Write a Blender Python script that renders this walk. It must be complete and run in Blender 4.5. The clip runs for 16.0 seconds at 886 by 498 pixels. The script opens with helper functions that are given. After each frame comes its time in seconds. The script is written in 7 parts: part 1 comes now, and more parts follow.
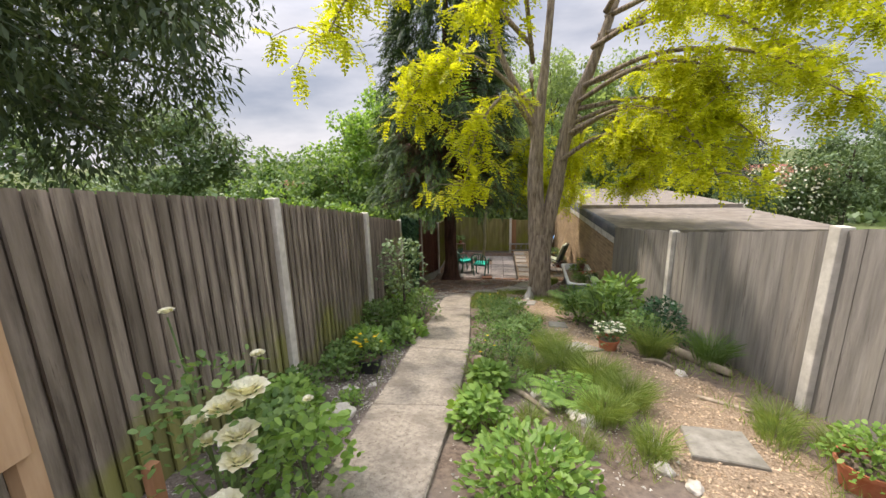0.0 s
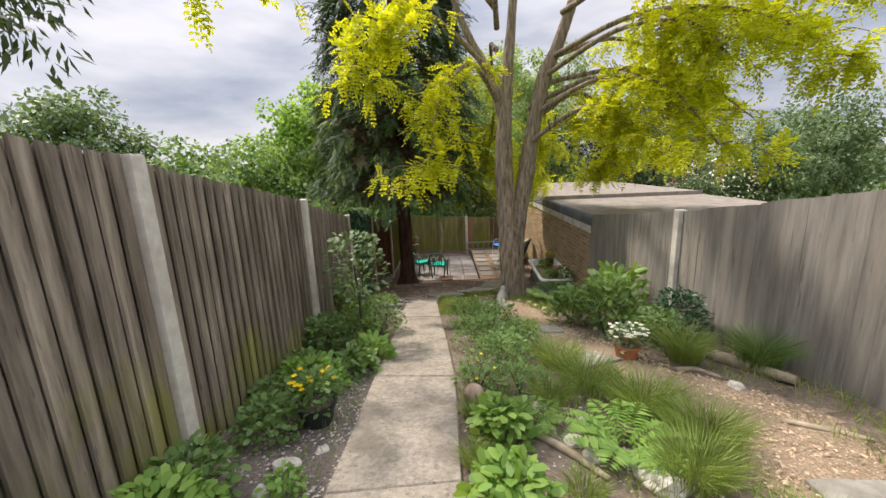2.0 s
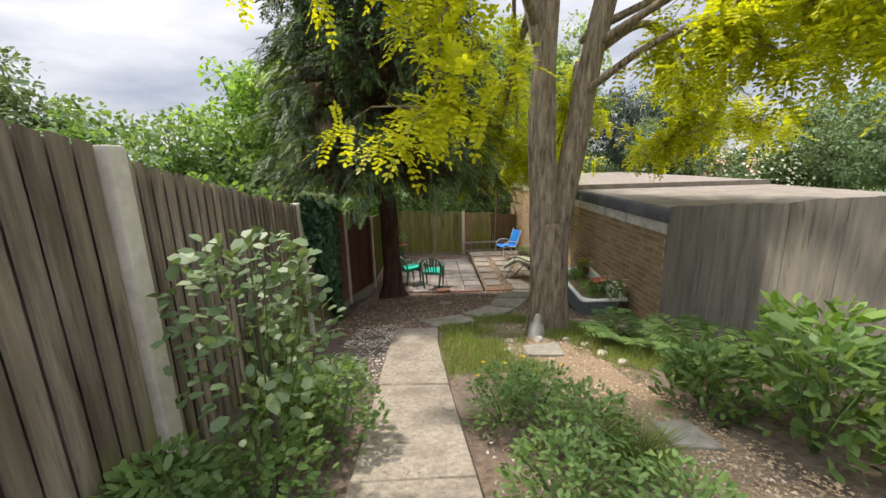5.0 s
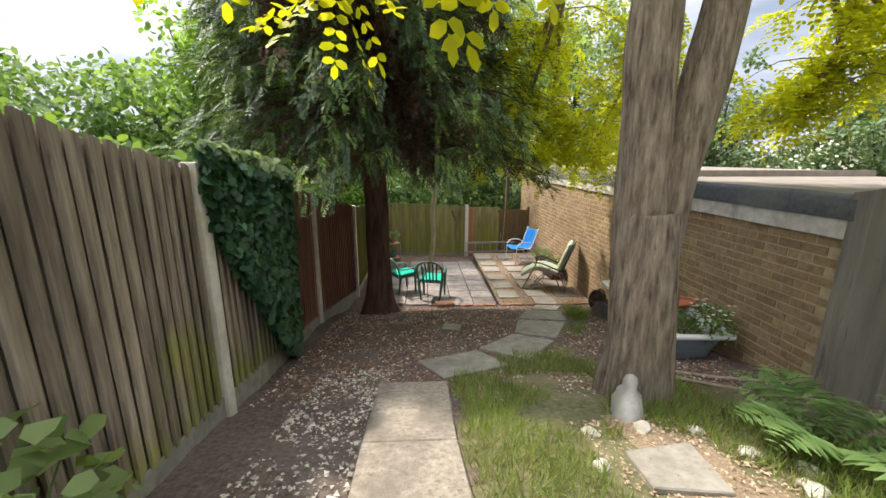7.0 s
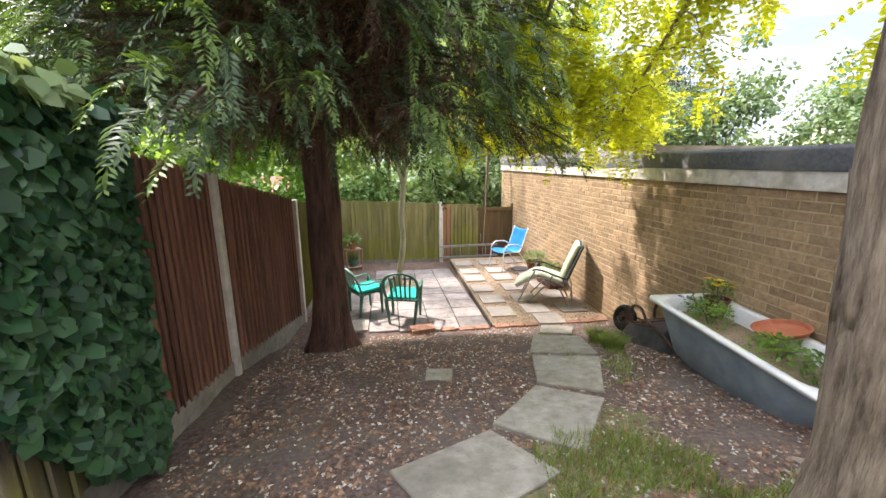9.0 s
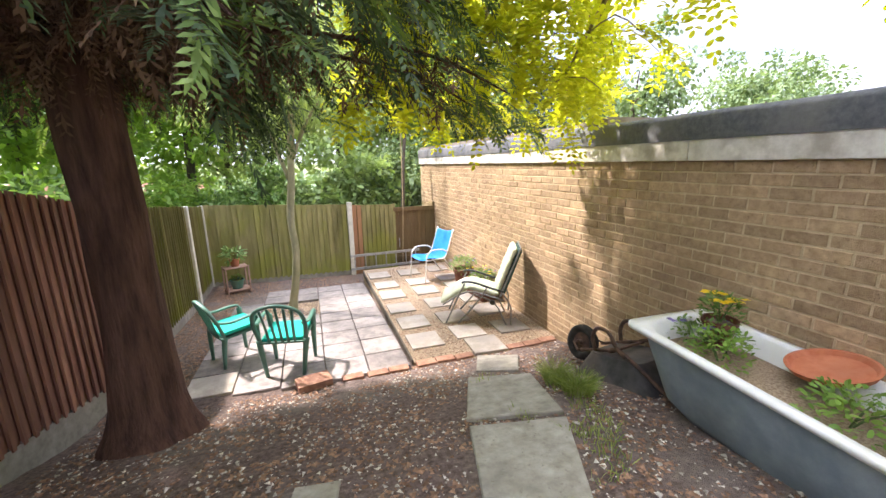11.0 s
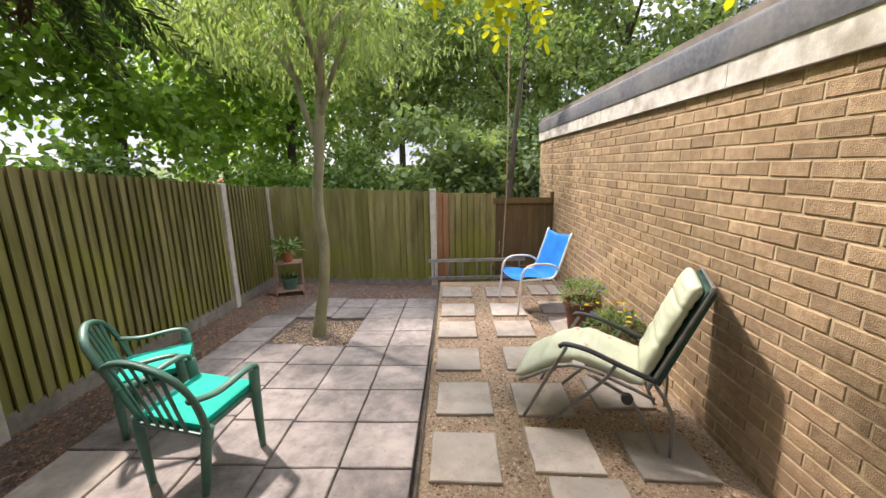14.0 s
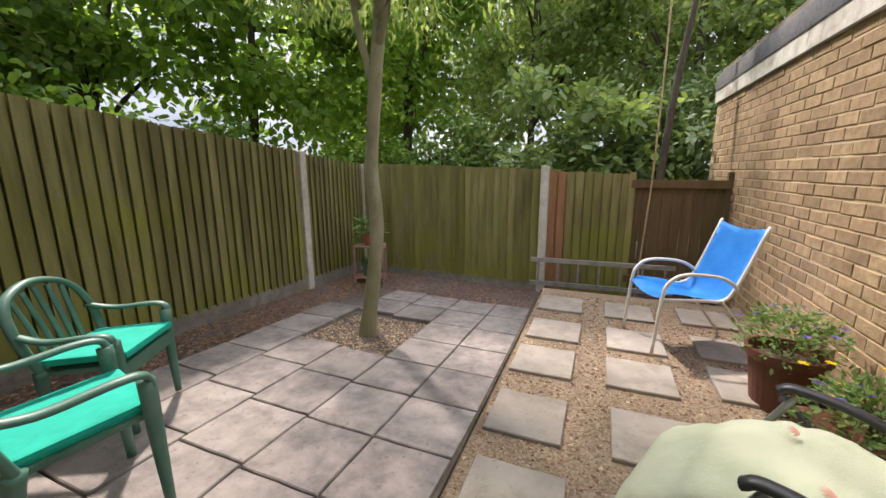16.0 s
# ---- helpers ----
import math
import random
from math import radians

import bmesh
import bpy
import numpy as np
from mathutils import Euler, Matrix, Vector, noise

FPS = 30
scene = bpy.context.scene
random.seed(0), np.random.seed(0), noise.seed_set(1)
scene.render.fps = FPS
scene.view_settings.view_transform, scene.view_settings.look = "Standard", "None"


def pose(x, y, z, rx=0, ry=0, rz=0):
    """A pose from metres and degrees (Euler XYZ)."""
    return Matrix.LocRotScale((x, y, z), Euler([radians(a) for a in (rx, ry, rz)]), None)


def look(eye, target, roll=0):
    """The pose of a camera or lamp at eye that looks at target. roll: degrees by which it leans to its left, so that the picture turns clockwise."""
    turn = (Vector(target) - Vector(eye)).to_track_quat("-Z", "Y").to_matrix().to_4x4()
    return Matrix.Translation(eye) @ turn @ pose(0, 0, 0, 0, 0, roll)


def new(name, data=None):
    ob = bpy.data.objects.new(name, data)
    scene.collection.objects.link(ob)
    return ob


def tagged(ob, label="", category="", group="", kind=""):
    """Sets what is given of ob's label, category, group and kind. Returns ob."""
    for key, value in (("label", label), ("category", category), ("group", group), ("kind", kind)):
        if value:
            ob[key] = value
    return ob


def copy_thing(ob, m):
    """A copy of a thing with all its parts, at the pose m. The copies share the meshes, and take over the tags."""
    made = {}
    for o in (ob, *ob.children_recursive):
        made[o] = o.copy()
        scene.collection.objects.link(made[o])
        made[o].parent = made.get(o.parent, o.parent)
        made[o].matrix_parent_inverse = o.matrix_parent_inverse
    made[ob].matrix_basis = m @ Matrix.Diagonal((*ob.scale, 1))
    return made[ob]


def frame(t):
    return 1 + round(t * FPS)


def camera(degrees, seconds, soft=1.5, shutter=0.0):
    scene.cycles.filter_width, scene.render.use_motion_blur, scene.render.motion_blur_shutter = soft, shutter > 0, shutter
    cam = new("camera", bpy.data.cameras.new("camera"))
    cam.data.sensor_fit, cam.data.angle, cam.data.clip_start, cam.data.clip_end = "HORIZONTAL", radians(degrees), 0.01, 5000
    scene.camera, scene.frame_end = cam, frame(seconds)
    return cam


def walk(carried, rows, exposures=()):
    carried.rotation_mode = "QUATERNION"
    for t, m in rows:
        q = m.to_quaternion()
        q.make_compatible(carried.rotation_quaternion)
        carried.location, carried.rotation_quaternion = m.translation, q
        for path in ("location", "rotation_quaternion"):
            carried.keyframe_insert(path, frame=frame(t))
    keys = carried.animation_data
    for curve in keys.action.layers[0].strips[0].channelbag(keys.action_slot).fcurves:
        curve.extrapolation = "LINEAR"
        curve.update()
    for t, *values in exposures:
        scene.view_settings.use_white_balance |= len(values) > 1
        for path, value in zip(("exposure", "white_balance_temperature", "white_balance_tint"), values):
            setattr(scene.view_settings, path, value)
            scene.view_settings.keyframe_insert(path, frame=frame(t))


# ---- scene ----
cam = camera(98.0, 16.0)
PATH = [
    (0, (-0.051, 0.021, 1.685), (-0.335, 1.95, 1.237), -1.5),
    (0.5, (-0.198, 0.323, 1.638), (-0.387, 2.263, 1.191), -1.7),
    (1, (-0.271, 0.52, 1.541), (-0.381, 2.467, 1.097), -1.9),
    (1.5, (-0.356, 0.8, 1.424), (-0.411, 2.751, 0.985), -2.1),
    (2, (-0.421, 1.12, 1.307), (-0.435, 3.072, 0.872), -2.3),
    (2.5, (-0.502, 1.458, 1.257), (-0.494, 3.411, 0.826), -2.4),
    (3, (-0.485, 1.84, 1.186), (-0.467, 3.792, 0.753), -2.5),
    (3.5, (-0.505, 2.246, 1.119), (-0.479, 4.198, 0.685), -2.5),
    (4, (-0.571, 2.649, 1.046), (-0.536, 4.6, 0.607), -2.5),
    (6.5, (-0.721, 5.185, 0.6), (-0.632, 7.13, 0.142), 0.0),
    (7, (-0.787, 5.648, 0.479), (-0.691, 7.593, 0.021), 0.1),
    (7.5, (-0.802, 6.038, 0.401), (-0.696, 7.983, -0.054), 0.1),
    (8, (-0.842, 6.469, 0.303), (-0.708, 8.413, -0.148), 0.2),
    (8.5, (-0.877, 6.937, 0.184), (-0.691, 8.877, -0.266), -0.0),
    (9, (-0.822, 7.391, 0.11), (-0.55, 9.323, -0.329), -0.2),
    (9.5, (-0.773, 7.731, -0.006), (-0.372, 9.643, -0.438), -0.4),
    (10, (-0.66, 8.033, -0.027), (-0.108, 9.906, -0.456), -0.7),
    (12.5, (0.282, 9.833, -0.282), (0.942, 11.67, -0.719), -1.2),
    (13, (0.463, 10.163, -0.343), (0.824, 12.084, -0.769), -1.2),
    (13.5, (0.649, 10.559, -0.424), (0.75, 12.511, -0.847), -1.1),
    (14, (0.808, 10.931, -0.515), (0.749, 12.886, -0.936), -1.0),
    (14.5, (0.939, 11.317, -0.616), (0.721, 13.261, -1.031), -0.8),
    (15, (0.985, 11.665, -0.736), (0.601, 13.583, -1.152), -0.5),
    (15.5, (1.016, 11.971, -0.819), (0.457, 13.847, -1.231), -0.3),
    (16, (1.102, 12.184, -0.912), (0.367, 14.001, -1.312), -0.2),
]
walk(cam, [(t, look(eye, target, roll)) for t, eye, target, roll in PATH], [(0, 0.96, 6550, 16), (4, 1.0, 6550, 15), (6.5, 1.34, 6500, 13), (7.5, 1.62, 6400, 14), (8.5, 2.1, 6300, 17), (9.2, 2.35, 6250, 20), (10, 2.6, 6200, 21), (11.2, 2.5, 6200, 21), (12.5, 2.15, 6250, 20), (14, 1.68, 6400, 20), (16, 1.4, 6450, 19)])

# ---- world, sun ----
TO_SUN = Vector((-0.44, 0.38, 0.82)).normalized()
world = bpy.data.worlds.new("sky")
scene.world = world
world.use_nodes = True
wn, wl = world.node_tree.nodes, world.node_tree.links
wn.clear()
sky = wn.new("ShaderNodeTexSky")
sky.sky_type = "NISHITA"
sky.sun_disc = False
sky.sun_elevation = math.asin(TO_SUN.z)
sky.sun_rotation = math.atan2(TO_SUN.x, TO_SUN.y)
sky.air_density, sky.dust_density = 1.0, 2.0
coord = wn.new("ShaderNodeTexCoord")
stretch = wn.new("ShaderNodeMapping")
stretch.inputs["Scale"].default_value = (1.0, 1.0, 3.2)
cloud = wn.new("ShaderNodeTexNoise")
cloud.inputs["Scale"].default_value, cloud.inputs["Detail"].default_value = 2.6, 9.0
ramp = wn.new("ShaderNodeValToRGB")
ramp.color_ramp.elements[0].position, ramp.color_ramp.elements[0].color = 0.34, (3.6, 4.2, 5.2, 1)
ramp.color_ramp.elements[1].position, ramp.color_ramp.elements[1].color = 0.66, (9.6, 9.7, 10.0, 1)
mixw = wn.new("ShaderNodeMixRGB")
mixw.inputs[0].default_value = 0.85
bg = wn.new("ShaderNodeBackground")
bg.inputs["Strength"].default_value = 0.10
wout = wn.new("ShaderNodeOutputWorld")
wl.new(coord.outputs["Generated"], stretch.inputs["Vector"])
wl.new(stretch.outputs[0], cloud.inputs["Vector"])
wl.new(cloud.outputs["Fac"], ramp.inputs[0])
wl.new(sky.outputs[0], mixw.inputs[1])
wl.new(ramp.outputs[0], mixw.inputs[2])
# an overcast sky is brighter overhead than at the horizon
split = wn.new("ShaderNodeSeparateXYZ")
grade = wn.new("ShaderNodeMapRange")
grade.inputs[1].default_value, grade.inputs[2].default_value = 0.3, 1.0
grade.inputs[3].default_value, grade.inputs[4].default_value = 0.54, 2.1
dome = wn.new("ShaderNodeVectorMath")
dome.operation = "SCALE"
wl.new(coord.outputs["Generated"], split.inputs[0])
wl.new(split.outputs["Z"], grade.inputs[0])
wl.new(mixw.outputs[0], dome.inputs[0])
wl.new(grade.outputs[0], dome.inputs["Scale"])
wl.new(dome.outputs[0], bg.inputs["Color"])
wl.new(bg.outputs[0], wout.inputs["Surface"])

sun = new("sun", bpy.data.lights.new("sun", "SUN"))
sun.data.energy, sun.data.angle, sun.data.color = 2.45, radians(2.6), (1.0, 0.93, 0.82)
sun.matrix_world = look(TO_SUN * 40, (0, 0, 0))


# ---- materials ----
def mat(name, c1, c2, scale=6.0, rough=0.85, bump=0.3, fine=90.0, metal=0.0, stain=None, stain_scale=1.3, stain_amt=0.5, vary=0.0, stretch_z=1.0, spec=0.3, dist=0.004, per_island=False, algae=None, algae_fall=0.4, speck=None):
    """A surface of two colours at a fine grain, a wider stain, a bump and, for pieces, a shade of their own."""
    m = bpy.data.materials.new(name)
    m.use_nodes = True
    n, l = m.node_tree.nodes, m.node_tree.links
    b = n["Principled BSDF"]
    b.inputs["Roughness"].default_value = rough
    b.inputs["Metallic"].default_value = metal
    b.inputs["Specular IOR Level"].default_value = spec
    geo = n.new("ShaderNodeNewGeometry")
    mp = n.new("ShaderNodeMapping")
    mp.inputs["Scale"].default_value = (1, 1, stretch_z)
    l.new(geo.outputs["Position"], mp.inputs["Vector"])
    a = n.new("ShaderNodeTexNoise")
    a.inputs["Scale"].default_value, a.inputs["Detail"].default_value, a.inputs["Roughness"].default_value = scale, 6, 0.65
    l.new(mp.outputs[0], a.inputs["Vector"])
    r = n.new("ShaderNodeValToRGB")
    r.color_ramp.elements[0].position, r.color_ramp.elements[1].position = 0.32, 0.68
    r.color_ramp.elements[0].color, r.color_ramp.elements[1].color = (*c1, 1), (*c2, 1)
    l.new(a.outputs["Fac"], r.inputs[0])
    col = r.outputs[0]
    if stain:
        s = n.new("ShaderNodeTexNoise")
        s.inputs["Scale"].default_value, s.inputs["Detail"].default_value = stain_scale, 5
        l.new(mp.outputs[0], s.inputs["Vector"])
        sr = n.new("ShaderNodeMapRange")
        sr.inputs[1].default_value, sr.inputs[2].default_value, sr.inputs[4].default_value = 0.48, 0.66, stain_amt
        l.new(s.outputs["Fac"], sr.inputs[0])
        mx = n.new("ShaderNodeMixRGB")
        l.new(sr.outputs[0], mx.inputs[0])
        l.new(col, mx.inputs[1])
        mx.inputs[2].default_value = (*stain, 1)
        col = mx.outputs[0]
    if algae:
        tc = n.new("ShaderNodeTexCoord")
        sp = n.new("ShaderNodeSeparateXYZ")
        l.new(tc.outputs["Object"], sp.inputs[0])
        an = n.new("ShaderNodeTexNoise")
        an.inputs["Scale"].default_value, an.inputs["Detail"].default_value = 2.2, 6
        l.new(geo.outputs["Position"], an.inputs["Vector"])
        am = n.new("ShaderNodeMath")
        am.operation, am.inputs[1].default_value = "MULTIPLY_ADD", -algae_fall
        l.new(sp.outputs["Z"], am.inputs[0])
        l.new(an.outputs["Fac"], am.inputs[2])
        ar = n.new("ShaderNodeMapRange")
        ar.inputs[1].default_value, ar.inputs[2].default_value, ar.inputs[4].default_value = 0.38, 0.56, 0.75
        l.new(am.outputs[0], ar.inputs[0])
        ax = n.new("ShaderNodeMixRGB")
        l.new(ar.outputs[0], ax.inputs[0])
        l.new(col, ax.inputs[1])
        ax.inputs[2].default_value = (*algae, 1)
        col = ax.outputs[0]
    if speck:
        tint, fineness, lo, amount = speck
        kn = n.new("ShaderNodeTexNoise")
        kn.inputs["Scale"].default_value, kn.inputs["Detail"].default_value, kn.inputs["Roughness"].default_value = fineness, 5, 0.7
        l.new(mp.outputs[0], kn.inputs["Vector"])
        kr = n.new("ShaderNodeMapRange")
        kr.inputs[1].default_value, kr.inputs[2].default_value, kr.inputs[4].default_value = lo, lo + 0.1, amount
        l.new(kn.outputs["Fac"], kr.inputs[0])
        kx = n.new("ShaderNodeMixRGB")
        l.new(kr.outputs[0], kx.inputs[0])
        l.new(col, kx.inputs[1])
        kx.inputs[2].default_value = (*tint, 1)
        col = kx.outputs[0]
    if vary:
        src = geo.outputs["Random Per Island"] if per_island else n.new("ShaderNodeObjectInfo").outputs["Random"]
        mr = n.new("ShaderNodeMapRange")
        mr.inputs[3].default_value, mr.inputs[4].default_value = 1 - vary, 1 + vary
        l.new(src, mr.inputs[0])
        hs = n.new("ShaderNodeHueSaturation")
        l.new(mr.outputs[0], hs.inputs["Value"])
        l.new(col, hs.inputs["Color"])
        col = hs.outputs[0]
    l.new(col, b.inputs["Base Color"])
    f = n.new("ShaderNodeTexNoise")
    f.inputs["Scale"].default_value, f.inputs["Detail"].default_value = fine, 4
    l.new(mp.outputs[0], f.inputs["Vector"])
    ad = n.new("ShaderNodeMath")
    ad.operation = "ADD"
    l.new(f.outputs["Fac"], ad.inputs[0])
    l.new(a.outputs["Fac"], ad.inputs[1])
    bp = n.new("ShaderNodeBump")
    bp.inputs["Strength"].default_value, bp.inputs["Distance"].default_value = bump, dist
    l.new(ad.outputs[0], bp.inputs["Height"])
    l.new(bp.outputs[0], b.inputs["Normal"])
    return m


def leaf_mat(name, c1, c2, through_light=0.45, rough=0.5):
    """Leaves: each one its own shade between two greens, with light passing through."""
    m = bpy.data.materials.new(name)
    m.use_nodes = True
    n, l = m.node_tree.nodes, m.node_tree.links
    b = n["Principled BSDF"]
    b.inputs["Roughness"].default_value = rough
    b.inputs["Specular IOR Level"].default_value = 0.35
    geo = n.new("ShaderNodeNewGeometry")
    r = n.new("ShaderNodeValToRGB")
    r.color_ramp.elements[0].color, r.color_ramp.elements[1].color = (*c1, 1), (*c2, 1)
    l.new(geo.outputs["Random Per Island"], r.inputs[0])
    nz = n.new("ShaderNodeTexNoise")
    nz.inputs["Scale"].default_value = 1.7
    l.new(geo.outputs["Position"], nz.inputs["Vector"])
    mr = n.new("ShaderNodeMapRange")
    mr.inputs[3].default_value, mr.inputs[4].default_value = 0.65, 1.35
    l.new(nz.outputs["Fac"], mr.inputs[0])
    hs = n.new("ShaderNodeHueSaturation")
    l.new(mr.outputs[0], hs.inputs["Value"])
    l.new(r.outputs[0], hs.inputs["Color"])
    l.new(hs.outputs[0], b.inputs["Base Color"])
    t = n.new("ShaderNodeBsdfTranslucent")
    warm = n.new("ShaderNodeMixRGB")
    warm.blend_type, warm.inputs[0].default_value = "MULTIPLY", 1.0
    warm.inputs[2].default_value = (1.25, 1.2, 0.6, 1)
    l.new(hs.outputs[0], warm.inputs[1])
    l.new(warm.outputs[0], t.inputs["Color"])
    mx = n.new("ShaderNodeMixShader")
    mx.inputs[0].default_value = through_light
    l.new(b.outputs[0], mx.inputs[1])
    l.new(t.outputs[0], mx.inputs[2])
    l.new(mx.outputs[0], n["Material Output"].inputs["Surface"])
    return m


